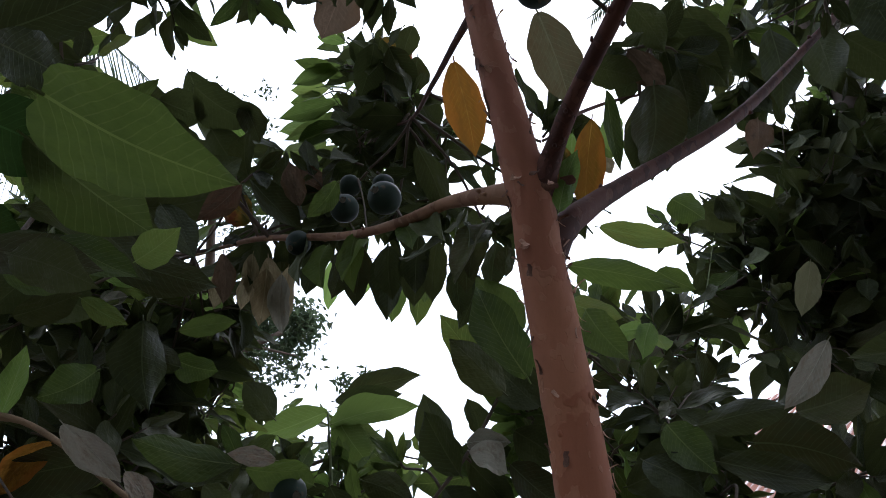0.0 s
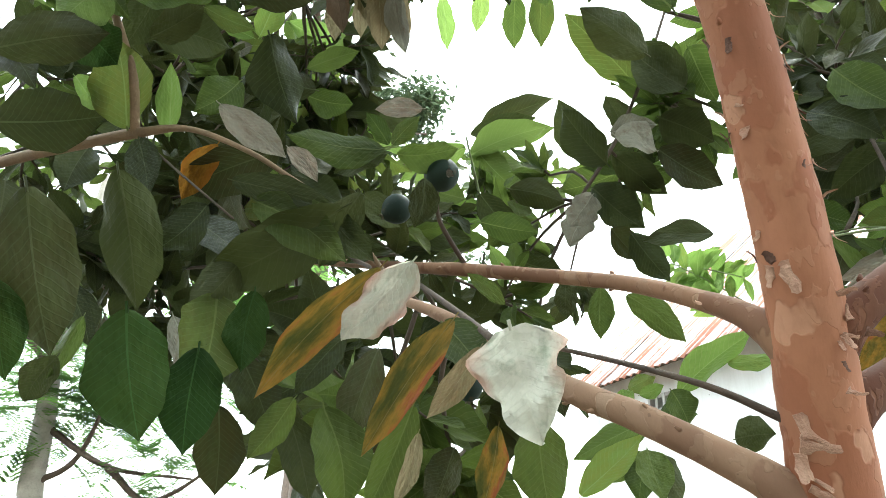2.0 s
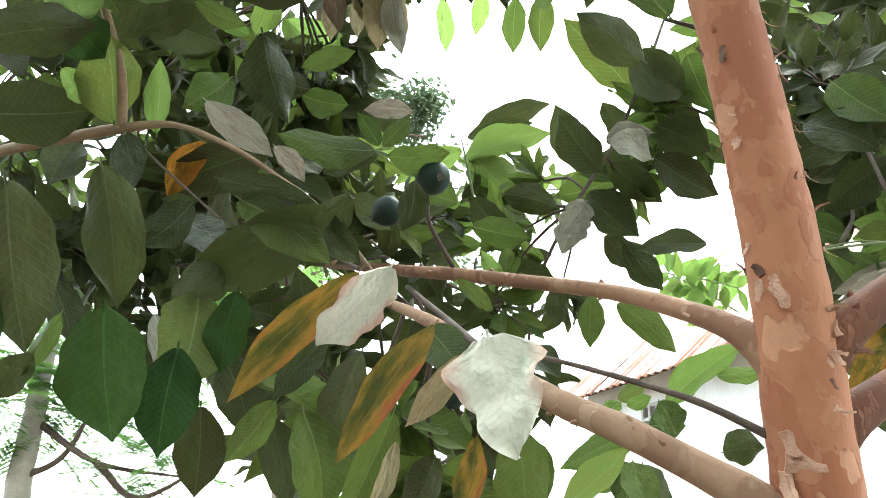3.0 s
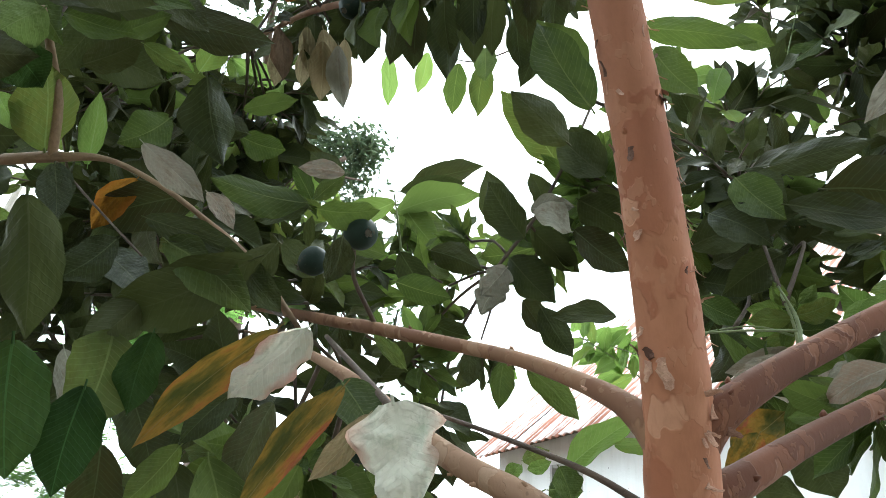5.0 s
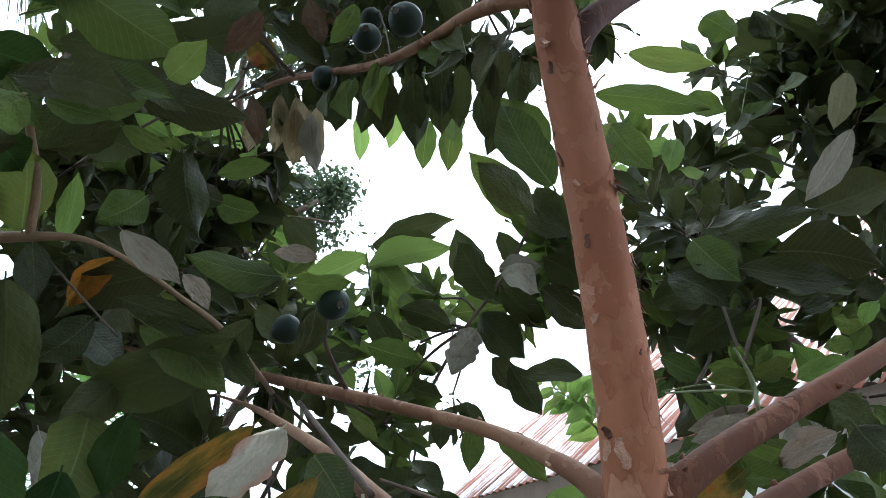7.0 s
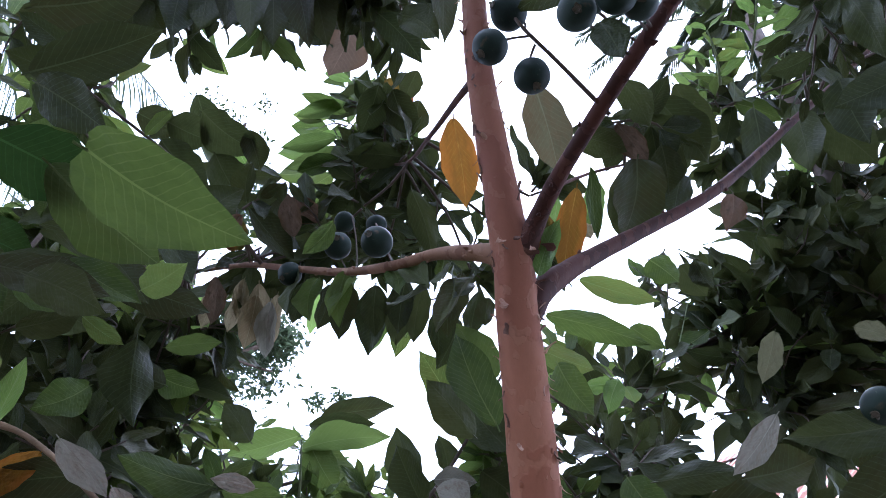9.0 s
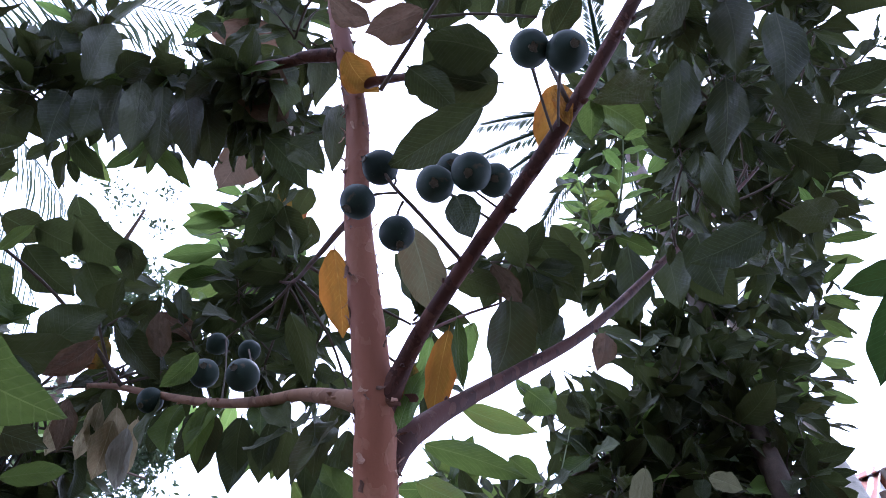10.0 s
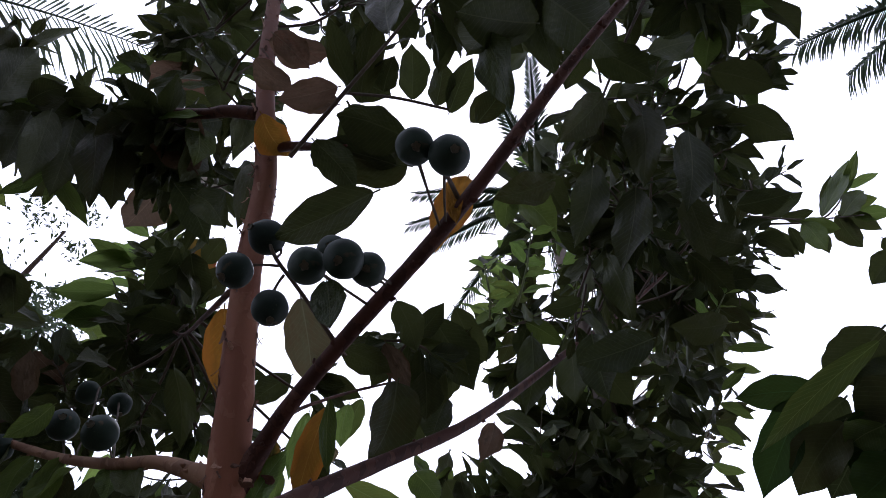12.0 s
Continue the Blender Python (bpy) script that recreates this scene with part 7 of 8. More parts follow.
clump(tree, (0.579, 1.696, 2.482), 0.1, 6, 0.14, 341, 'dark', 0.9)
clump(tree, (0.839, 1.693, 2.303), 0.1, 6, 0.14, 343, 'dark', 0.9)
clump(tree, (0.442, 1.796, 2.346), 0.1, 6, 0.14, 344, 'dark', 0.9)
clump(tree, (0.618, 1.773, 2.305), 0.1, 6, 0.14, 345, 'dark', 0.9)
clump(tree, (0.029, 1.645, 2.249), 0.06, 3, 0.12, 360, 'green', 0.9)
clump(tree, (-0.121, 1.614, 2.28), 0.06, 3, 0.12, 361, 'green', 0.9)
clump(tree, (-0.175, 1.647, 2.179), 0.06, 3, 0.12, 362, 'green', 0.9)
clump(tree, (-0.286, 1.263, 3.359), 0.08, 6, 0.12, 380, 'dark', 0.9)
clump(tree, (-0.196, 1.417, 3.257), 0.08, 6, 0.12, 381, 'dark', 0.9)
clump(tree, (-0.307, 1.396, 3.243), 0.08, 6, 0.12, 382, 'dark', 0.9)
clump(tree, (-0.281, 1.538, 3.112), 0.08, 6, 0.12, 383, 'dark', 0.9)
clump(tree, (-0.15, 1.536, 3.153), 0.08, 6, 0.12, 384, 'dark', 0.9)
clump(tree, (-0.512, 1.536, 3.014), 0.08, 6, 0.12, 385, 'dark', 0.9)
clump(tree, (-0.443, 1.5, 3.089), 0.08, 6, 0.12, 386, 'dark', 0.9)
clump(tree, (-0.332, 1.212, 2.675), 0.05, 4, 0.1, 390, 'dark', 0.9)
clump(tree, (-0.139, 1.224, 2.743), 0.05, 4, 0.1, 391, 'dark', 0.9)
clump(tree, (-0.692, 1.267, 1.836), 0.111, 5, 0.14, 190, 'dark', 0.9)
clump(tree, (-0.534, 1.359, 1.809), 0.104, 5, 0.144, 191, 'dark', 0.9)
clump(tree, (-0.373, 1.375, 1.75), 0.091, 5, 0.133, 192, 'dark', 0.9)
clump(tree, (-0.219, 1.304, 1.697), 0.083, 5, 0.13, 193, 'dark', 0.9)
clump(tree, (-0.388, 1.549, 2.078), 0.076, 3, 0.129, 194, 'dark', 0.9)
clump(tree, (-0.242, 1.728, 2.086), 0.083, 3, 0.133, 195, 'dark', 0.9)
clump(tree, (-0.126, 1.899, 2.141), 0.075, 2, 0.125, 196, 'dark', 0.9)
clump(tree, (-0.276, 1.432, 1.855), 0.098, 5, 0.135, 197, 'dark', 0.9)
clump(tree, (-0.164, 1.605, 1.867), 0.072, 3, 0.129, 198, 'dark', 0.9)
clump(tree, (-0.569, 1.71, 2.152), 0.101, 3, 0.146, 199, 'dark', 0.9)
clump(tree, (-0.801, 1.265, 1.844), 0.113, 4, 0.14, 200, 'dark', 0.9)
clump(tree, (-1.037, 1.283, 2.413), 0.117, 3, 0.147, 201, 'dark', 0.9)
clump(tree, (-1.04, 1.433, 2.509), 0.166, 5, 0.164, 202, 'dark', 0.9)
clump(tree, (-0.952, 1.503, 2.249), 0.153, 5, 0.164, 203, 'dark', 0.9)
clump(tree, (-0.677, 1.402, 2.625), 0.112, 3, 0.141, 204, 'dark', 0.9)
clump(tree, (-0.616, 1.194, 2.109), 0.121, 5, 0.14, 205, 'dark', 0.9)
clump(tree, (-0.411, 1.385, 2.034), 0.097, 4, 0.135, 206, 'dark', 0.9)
leaf(tree, (-0.051, 1.056, 1.702), (-0.035, 1.074, 1.635), 0.033, 3, 'dark', 0)
leaf(tree, (-0.222, 1.105, 1.822), (-0.156, 1.115, 1.786), 0.036, 23, 'dark', 1)
leaf(tree, (-0.486, 0.643, 2.086), (-0.318, 0.65, 2.057), 0.053, 22, 'dark', 0)
leaf(tree, (-0.572, 0.674, 2.161), (-0.481, 0.702, 2.06), 0.058, 2, 'green', 2)
leaf(tree, (-0.523, 0.711, 2.217), (-0.346, 0.72, 2.183), 0.054, 63, 'dark', 4)
leaf(tree, (-0.507, 0.773, 2.181), (-0.57, 0.794, 2.101), 0.055, -65, 'dark', 0)
leaf(tree, (-0.471, 0.802, 2.263), (-0.381, 0.823, 2.186), 0.051, 12, 'dark', 0)
leaf(tree, (-0.427, 0.831, 2.351), (-0.35, 0.855, 2.259), 0.054, -13, 'dark', 0)
leaf(tree, (-0.364, 0.428, 2.152), (-0.268, 0.443, 2.096), 0.054, 42, 'dark', 0)
leaf(tree, (-0.395, 0.603, 2.041), (-0.291, 0.613, 2.003), 0.053, 36, 'dark', 2)
leaf(tree, (-0.423, 0.681, 2.135), (-0.309, 0.694, 2.089), 0.048, 3, 'green', 1)
clump(tree, (-0.431, 1.21, 2.684), 0.09, 5, 0.135, 207, 'dark', 0.9)
clump(tree, (-0.266, 1.201, 2.718), 0.099, 5, 0.124, 208, 'dark', 0.9)
clump(tree, (-0.264, 1.218, 2.98), 0.100, 4, 0.127, 209, 'dark', 0.9)
clump(tree, (0.203, 1.196, 2.737), 0.077, 3, 0.124, 211, 'dark', 0.9)
clump(tree, (0.872, 1.406, 2.281), 0.093, 5, 0.138, 212, 'dark', 0.9)
clump(tree, (0.759, 1.428, 2.197), 0.080, 5, 0.138, 213, 'dark', 0.9)
clump(tree, (0.959, 1.507, 2.234), 0.084, 4, 0.141, 214, 'dark', 0.9)
clump(tree, (0.871, 1.608, 2.192), 0.087, 3, 0.143, 215, 'green', 0.9)
leaf(tree, (-0.106, 1.531, 2.821), (-0.098, 1.505, 2.681), 0.063, 6, 'green', 0)
leaf(tree, (0.73, 1.01, 3.112), (0.722, 1.072, 2.881), 0.092, 4, 'dark', 2)
leaf(tree, (0.872, 1.067, 3.219), (0.88, 1.124, 3.008), 0.102, 36, 'dark', 0)
# loose bark
clump(tree, (0.251, 0.168, 3.129), 0.07, 4, 0.13, 400, 'dark', 0.9)
clump(tree, (0.346, 0.175, 3.121), 0.08, 5, 0.13, 401, 'dark', 0.9)
clump(tree, (0.472, 0.12, 3.11), 0.09, 6, 0.14, 402, 'dark', 0.9)
clump(tree, (0.634, 0.132, 3.173), 0.09, 6, 0.14, 403, 'dark', 0.9)
clump(tree, (0.746, 0.092, 3.14), 0.09, 6, 0.14, 404, 'dark', 0.9)
clump(tree, (0.884, 0.108, 3.19), 0.09, 5, 0.14, 405, 'dark', 0.9)
clump(tree, (-0.073, 1.266, 2.992), 0.09, 5, 0.13, 406, 'dark', 0.9)
clump(tree, (-0.044, 1.289, 2.827), 0.09, 5, 0.13, 407, 'dark', 0.9)
clump(tree, (-0.222, 1.151, 3.192), 0.08, 4, 0.13, 408, 'dark', 0.9)
clump(tree, (0.055, 1.254, 2.73), 0.07, 4, 0.12, 409, 'dark', 0.9)
flake(tree, (0.195, 0.802, 1.713), (0.091, 0.258, -0.962), (0, -0.966, -0.259), 0.0297, 0.0161, 0.006, 1)
flake(tree, (0.184, 0.81, 1.711), (-0.323, 0.245, -0.914), (0, -0.966, -0.259), 0.0199, 0.0096, 0.006, 2)
flake(tree, (0.186, 0.843, 1.57), (0.987, 0.041, -0.154), (0, -0.966, -0.259), 0.0282, 0.0181, 0.012, 3)
flake(tree, (0.185, 0.846, 1.563), (-0.036, 0.259, -0.965), (0, -0.966, -0.259), 0.0218, 0.0181, 0.012, 4)
flake(tree, (0.189, 0.851, 1.537), (0.866, 0.13, -0.484), (0, -0.966, -0.259), 0.0199, 0.0098, 0.012, 5)
flake(tree, (0.188, 0.836, 1.593), (0.295, 0.247, -0.923), (0, -0.966, -0.259), 0.0204, 0.0119, 0.005, 6)
flake(tree, (0.195, 0.804, 1.706), (0.143, 0.256, -0.956), (0, -0.966, -0.259), 0.0203, 0.0104, 0.006, 7)
flake(tree, (0.188, 0.805, 1.711), (0.856, 0.134, -0.5), (0, -0.966, -0.259), 0.0085, 0.0047, 0.008, 8)
flake(tree, (0.188, 0.84, 1.578), (0.912, 0.106, -0.397), (0, -0.966, -0.259), 0.0195, 0.0118, 0.008, 9)
flake(tree, (0.187, 0.845, 1.561), (0.167, 0.255, -0.952), (0, -0.966, -0.259), 0.0176, 0.0081, 0.01, 10)
flake(tree, (0.193, 0.848, 1.543), (0.806, 0.153, -0.571), (0, -0.966, -0.259), 0.0128, 0.0062, 0.01, 11)
flake(tree, (0.228, 0.822, 1.653), (0.925, 0.099, -0.368), (0, -0.966, -0.259), 0.0108, 0.0041, 0.008, 12)
flake(tree, (0.224, 0.821, 1.647), (0.265, 0.25, -0.931), (0, -0.966, -0.259), 0.0086, 0.0037, 0.007, 13)
flake(tree, (0.171, 0.773, 1.851), (0.897, 0.115, -0.427), (0, -0.966, -0.259), 0.0069, 0.0035, 0.005, 14)
flake(tree, (0.219, 0.791, 1.793), (0.614, 0.204, -0.762), (1, -0.58, -0.155), 0.0056, 0.0034, 0.007, 15)
flake(tree, (0.225, 0.829, 1.609), (0.779, 0.162, -0.606), (1, -0.966, -0.259), 0.0115, 0.0089, 0.009, 16)
flake(tree, (0.122, 0.879, 1.708), (0.847, 0.137, -0.513), (0, -0.966, -0.259), 0.0068, 0.0049, 0.006, 17)
flake(tree, (0.218, 0.78, 1.901), (-0.01, 0.259, -0.966), (1, -0.193, -0.052), 0.0183, 0.0041, 0.006, 18)
flake(tree, (0.223, 0.795, 1.842), (-0.036, 0.259, -0.965), (1, -0.193, -0.052), 0.0177, 0.0035, 0.005, 19)
flake(tree, (0.202, 0.758, 1.958), (0.122, 0.257, -0.959), (1, -0.29, -0.078), 0.0169, 0.0049, 0.007, 20)
flake(tree, (0.209, 0.768, 1.927), (0.067, 0.258, -0.964), (1, -0.29, -0.078), 0.0188, 0.0054, 0.008, 21)
flake(tree, (0.189, 0.731, 2.045), (0.031, 0.259, -0.965), (1, -0.193, -0.052), 0.0234, 0.0044, 0.006, 22)
flake(tree, (0.221, 0.788, 1.855), (0.018, 0.259, -0.966), (1, -0.193, -0.052), 0.0200, 0.0041, 0.006, 23)
flake(tree, (0.131, 0.69, 2.134), (0.524, 0.22, -0.823), (0, -0.966, -0.259), 0.0162, 0.0077, 0.01, 24)
flake(tree, (0.161, 0.739, 1.969), (0.513, 0.222, -0.829), (0, -0.966, -0.259), 0.0107, 0.0054, 0.006, 25)
flake(tree, (0.228, 0.814, 1.684), (0.954, -0.078, 0.29), (0.6, -0.966, -0.259), 0.0141, 0.0052, 0.008, 26)
flake(tree, (0.121, 0.662, 2.208), (0.922, 0.1, -0.374), (0, -0.966, -0.259), 0.0131, 0.0065, 0.007, 27)
flake(tree, (0.142, 0.657, 2.208), (0.988, 0.04, -0.15), (0, -0.966, -0.259), 0.0119, 0.0086, 0.009, 28, old=True)
flake(tree, (0.129, 0.662, 2.2), (0.539, 0.218, -0.813), (0, -0.966, -0.259), 0.0124, 0.0050, 0.006, 29, old=True)
flake(tree, (0.131, 0.694, 2.127), (0.815, 0.15, -0.56), (0, -0.966, -0.259), 0.0108, 0.0061, 0.009, 30)
flake(tree, (0.077, 0.615, 2.387), (0.292, 0.248, -0.924), (-0.8, -0.966, -0.259), 0.0266, 0.0081, 0.009, 31, old=True)
flake(tree, (0.066, 0.574, 2.502), (0.406, 0.237, -0.883), (0, -0.966, -0.259), 0.0169, 0.0052, 0.006, 32, old=True)
flake(tree, (0.042, 0.534, 2.667), (0.259, 0.25, -0.933), (0, -0.966, -0.259), 0.0249, 0.0057, 0.005, 33)
flake(tree, (-0.06, 0.443, 3.05), (0.55, 0.216, -0.807), (0, -0.966, -0.259), 0.0419, 0.0106, 0.006, 34, old=True)
flake(tree, (0.012, 0.516, 2.753), (0.49, 0.226, -0.842), (0, -0.966, -0.259), 0.0307, 0.0080, 0.006, 35, old=True)
flake(tree, (0.087, 0.606, 2.404), (0.299, 0.247, -0.922), (1, -0.483, -0.129), 0.0378, 0.0081, 0.008, 36)
flake(tree, (0.083, 0.616, 2.374), (0.695, 0.186, -0.695), (0, -0.966, -0.259), 0.0112, 0.0055, 0.006, 37, old=True)
flake(tree, (0.027, 0.527, 2.709), (0.034, 0.259, -0.965), (-1, -0.386, -0.104), 0.0303, 0.0067, 0.007, 38, old=True)
flake(tree, (0.071, 0.545, 2.642), (0.243, 0.251, -0.937), (1, -0.386, -0.104), 0.0177, 0.0056, 0.007, 39)
flake(tree, (0.083, 0.563, 2.575), (0.209, 0.253, -0.945), (1, -0.386, -0.104), 0.0185, 0.0077, 0.007, 40, old=True)
flake(tree, (0.056, 0.582, 2.507), (0.057, 0.258, -0.964), (-1, -0.386, -0.104), 0.0220, 0.0067, 0.007, 41, old=True)
flake(tree, (0.104, 0.597, 2.453), (0.093, -0.258, 0.962), (1, -0.386, -0.104), 0.0155, 0.0044, 0.007, 42)
flake(tree, (0.119, 0.616, 2.399), (0.186, 0.254, -0.949), (1, -0.386, -0.104), 0.0190, 0.0071, 0.007, 43, old=True)
flake(tree, (0.089, 0.634, 2.342), (-0.021, 0.259, -0.966), (-1, -0.386, -0.104), 0.0209, 0.0044, 0.007, 44, old=True)
flake(tree, (0.143, 0.647, 2.299), (0.151, 0.256, -0.955), (1, -0.386, -0.104), 0.0115, 0.0069, 0.007, 45)
flake(tree, (0.154, 0.662, 2.254), (0.238, 0.251, -0.938), (1, -0.386, -0.104), 0.0130, 0.0063, 0.007, 46, old=True)
flake(tree, (0.117, 0.678, 2.205), (-0.036, 0.259, -0.965), (-1, -0.386, -0.104), 0.0139, 0.0063, 0.007, 47, old=True)
flake(tree, (0.172, 0.691, 2.17), (0.223, 0.252, -0.942), (1, -0.386, -0.104), 0.0168, 0.0055, 0.007, 48)
flake(tree, (0.178, 0.706, 2.131), (0.115, -0.257, 0.96), (1, -0.386, -0.104), 0.0141, 0.0040, 0.007, 49)
flake(tree, (0.134, 0.72, 2.089), (-0.132, 0.257, -0.958), (-1, -0.386, -0.104), 0.0082, 0.0047, 0.007, 50)
flake(tree, (0.191, 0.73, 2.06), (0.18, 0.255, -0.95), (1, -0.386, -0.104), 0.0129, 0.0044, 0.007, 51)
flake(tree, (0.175, 0.69, 2.163), (0.383, -0.239, 0.892), (1, -0.483, -0.129), 0.0091, 0.0066, 0.009, 52, old=True)
flake(tree, (0.178, 0.703, 2.125), (0.084, 0.258, -0.963), (1, -0.483, -0.129), 0.0129, 0.0077, 0.009, 53)
flake(tree, (0.189, 0.719, 2.08), (0.199, -0.254, 0.947), (1, -0.483, -0.129), 0.0166, 0.0075, 0.009, 54)
flake(tree, (0.193, 0.729, 2.042), (0.202, 0.253, -0.946), (1, -0.483, -0.129), 0.0106, 0.0073, 0.009, 55)
flake(tree, (0.2, 0.744, 1.994), (0.097, 0.258, -0.961), (1, -0.483, -0.129), 0.0128, 0.0061, 0.009, 56)
flake(tree, (0.204, 0.752, 1.965), (0.246, 0.251, -0.936), (1, -0.483, -0.129), 0.0111, 0.0064, 0.009, 57)
flake(tree, (0.21, 0.762, 1.936), (0.231, 0.252, -0.94), (1, -0.483, -0.129), 0.0118, 0.0042, 0.009, 58)
flake(tree, (0.213, 0.771, 1.899), (0.147, -0.256, 0.955), (1, -0.483, -0.129), 0.0073, 0.0060, 0.009, 59)
flake(tree, (0.216, 0.779, 1.866), (0.064, 0.258, -0.964), (1, -0.483, -0.129), 0.0122, 0.0041, 0.009, 60)
flake(tree, (0.219, 0.786, 1.841), (0.218, 0.253, -0.943), (1, -0.483, -0.129), 0.0114, 0.0049, 0.009, 61)
flake(tree, (0.227, 0.797, 1.801), (0.015, 0.259, -0.966), (1, -0.483, -0.129), 0.0123, 0.0047, 0.009, 62)
flake(tree, (0.231, 0.806, 1.768), (0.374, -0.24, 0.896), (1, -0.483, -0.129), 0.0089, 0.0045, 0.009, 63)
flake(tree, (0.234, 0.814, 1.738), (0.024, 0.259, -0.966), (1, -0.483, -0.129), 0.0103, 0.0041, 0.009, 64)
flake(tree, (-0.08, 0.401, 3.271), (-0.059, -0.258, 0.964), (1, -0.483, -0.129), 0.0314, 0.0099, 0.006, 65, old=True)
flake(tree, (-0.082, 0.429, 3.143), (-0.253, -0.25, 0.934), (-1, -0.483, -0.129), 0.0342, 0.0078, 0.006, 66)
flake(tree, (-0.032, 0.449, 3.048), (-0.117, -0.257, 0.959), (1, -0.483, -0.129), 0.0232, 0.0089, 0.006, 67, old=True)
flake(tree, (-0.009, 0.471, 2.953), (0.286, 0.248, -0.926), (1, -0.483, -0.129), 0.0267, 0.0078, 0.006, 68, old=True)
flake(tree, (-0.018, 0.497, 2.858), (-0.28, -0.248, 0.927), (-1, -0.483, -0.129), 0.0202, 0.0070, 0.006, 69)
flake(tree, (0.032, 0.508, 2.788), (0.285, 0.248, -0.926), (1, -0.483, -0.129), 0.0170, 0.0069, 0.006, 70, old=True)
flake(tree, (0.042, 0.524, 2.714), (-0.039, -0.259, 0.965), (1, -0.483, -0.129), 0.0132, 0.0077, 0.006, 71, old=True)
flake(tree, (0.033, 0.552, 2.641), (0.03, 0.259, -0.965), (-1, -0.483, -0.129), 0.0170, 0.0075, 0.006, 72)
flake(tree, (0.142, 0.67, 2.208), (-0.037, 0.066, 1.057), (-0.938, -0.448, 0.095), 0.0184, 0.0133, 0.0065, 120, old=False)
flake(tree, (0.143, 0.676, 2.198), (0.548, -0.592, -0.687), (-0.81, -0.592, -0.288), 0.0177, 0.0125, 0.0046, 121, old=True)
flake(tree, (0.156, 0.666, 2.193), (1.033, -0.23, -0.042), (-0.082, -0.685, -0.784), 0.0213, 0.0128, 0.0086, 122, old=True)
flake(tree, (0.17, 0.666, 2.198), (-0.688, -0.686, -0.424), (0.7, -0.478, -0.61), 0.0219, 0.0114, 0.0077, 123, old=False)
flake(tree, (0.173, 0.68, 2.2), (0.357, 0.104, 0.992), (0.986, -0.261, -0.222), 0.0260, 0.0149, 0.0057, 124, old=True)
flake(tree, (0.172, 0.678, 2.216), (0.621, -0.562, -0.648), (0.855, 0.071, 0.595), 0.0286, 0.0139, 0.0086, 125, old=True)
flake(tree, (0.162, 0.684, 2.221), (1.002, -0.294, -0.178), (0.323, 0.149, 0.981), 0.0219, 0.0146, 0.0077, 126, old=False)
flake(tree, (0.158, 0.684, 2.222), (-0.935, -0.459, 0.196), (0.044, 0.126, 1.036), 0.0226, 0.0114, 0.0058, 127, old=True)
flake(tree, (0.146, 0.673, 2.219), (0.654, 0.084, 0.829), (-0.739, -0.142, 0.724), 0.0274, 0.0147, 0.0062, 128, old=True)
flake(tree, (0.19, 0.803, 1.705), (0.5, 0.1, -0.8), (-0.3, -0.9, -0.2), 0.0160, 0.0120, 0.0050, 149, old=False)
flake(tree, (0.184, 0.806, 1.713), (-0.2, 0.2, 0.9), (-0.6, -0.8, 0), 0.0100, 0.0090, 0.0050, 150, old=True)
flake(tree, (0.229, 0.82, 1.652), (0.2, 0.2, -0.9), (0.4, -0.9, 0), 0.0130, 0.0070, 0.0050, 151, old=False)
flake(tree, (0.246, 0.826, 1.655), (0.8, 0.1, -0.3), (0.3, -0.9, -0.3), 0.0120, 0.0070, 0.0050, 152, old=True)
flake(tree, (0.236, 0.822, 1.664), (-0.3, 0.1, 0.9), (0.4, -0.9, 0), 0.0120, 0.0060, 0.0050, 153, old=False)
flake(tree, (0.224, 0.82, 1.63), (0.1, 0.2, -0.9), (0.2, -0.9, 0), 0.0090, 0.0050, 0.0050, 154, old=True)
limb(tree, 'twig', [(0.456, 1.246, 1.915), (0.39, 1.276, 1.927), (0.326, 1.324, 1.94)], [0.0025, 0.002, 0.0015], BARK_GREEN)
limb(tree, 'twig', [(-0.296, 1.696, 2.206), (-0.306, 1.63, 2.314), (-0.314, 1.572, 2.394)], [0.0035, 0.0032, 0.002], BARK_GREEN)
limb(tree, 'twig', [(-0.473, 1.814, 3.105), (-0.343, 1.838, 3.123), (-0.234, 1.819, 3.052), (-0.153, 1.828, 3.057), (-0.03, 1.843, 3.124)], [0.0014, 0.0016, 0.002, 0.0024, 0.003], BARK_TWIG)


def scales(stem, points, count, spread, seed):
    """Many small torn scales of old bark down a stem, thickest on its flanks. Each point carries the stem's radius last."""
    rng = random.Random(seed)
    for k in range(count):
        s = rng.random() * (len(points) - 1)
        i = int(s)
        a, b = points[i], points[i + 1]
        mix = [p + (q - p) * (s - i) for p, q in zip(a, b)]
        way = (Vector(b[:3]) - Vector(a[:3])).normalized()
        turn = rng.choice((-1, 1)) * rng.triangular(10, spread, spread * 0.85)
        out = Matrix.Rotation(radians(turn), 3, way) @ Vector((0, -1, 0))
        out = (out - way * out.dot(way)).normalized()
        along = way * rng.choice((-1, 1)) + out.cross(way) * rng.uniform(-0.6, 0.6)
        flake(stem, Vector(mix[:3]) + out * mix[3] * 0.97, along, out, rng.uniform(0.007, 0.016), rng.uniform(0.004, 0.010), rng.uniform(0.003, 0.007), seed + k, old=rng.random() < 0.7)


scales(tree, TRUNK[7:12], 46, 110, 200)
scales(tree, TRUNK[4:8], 30, 110, 300)
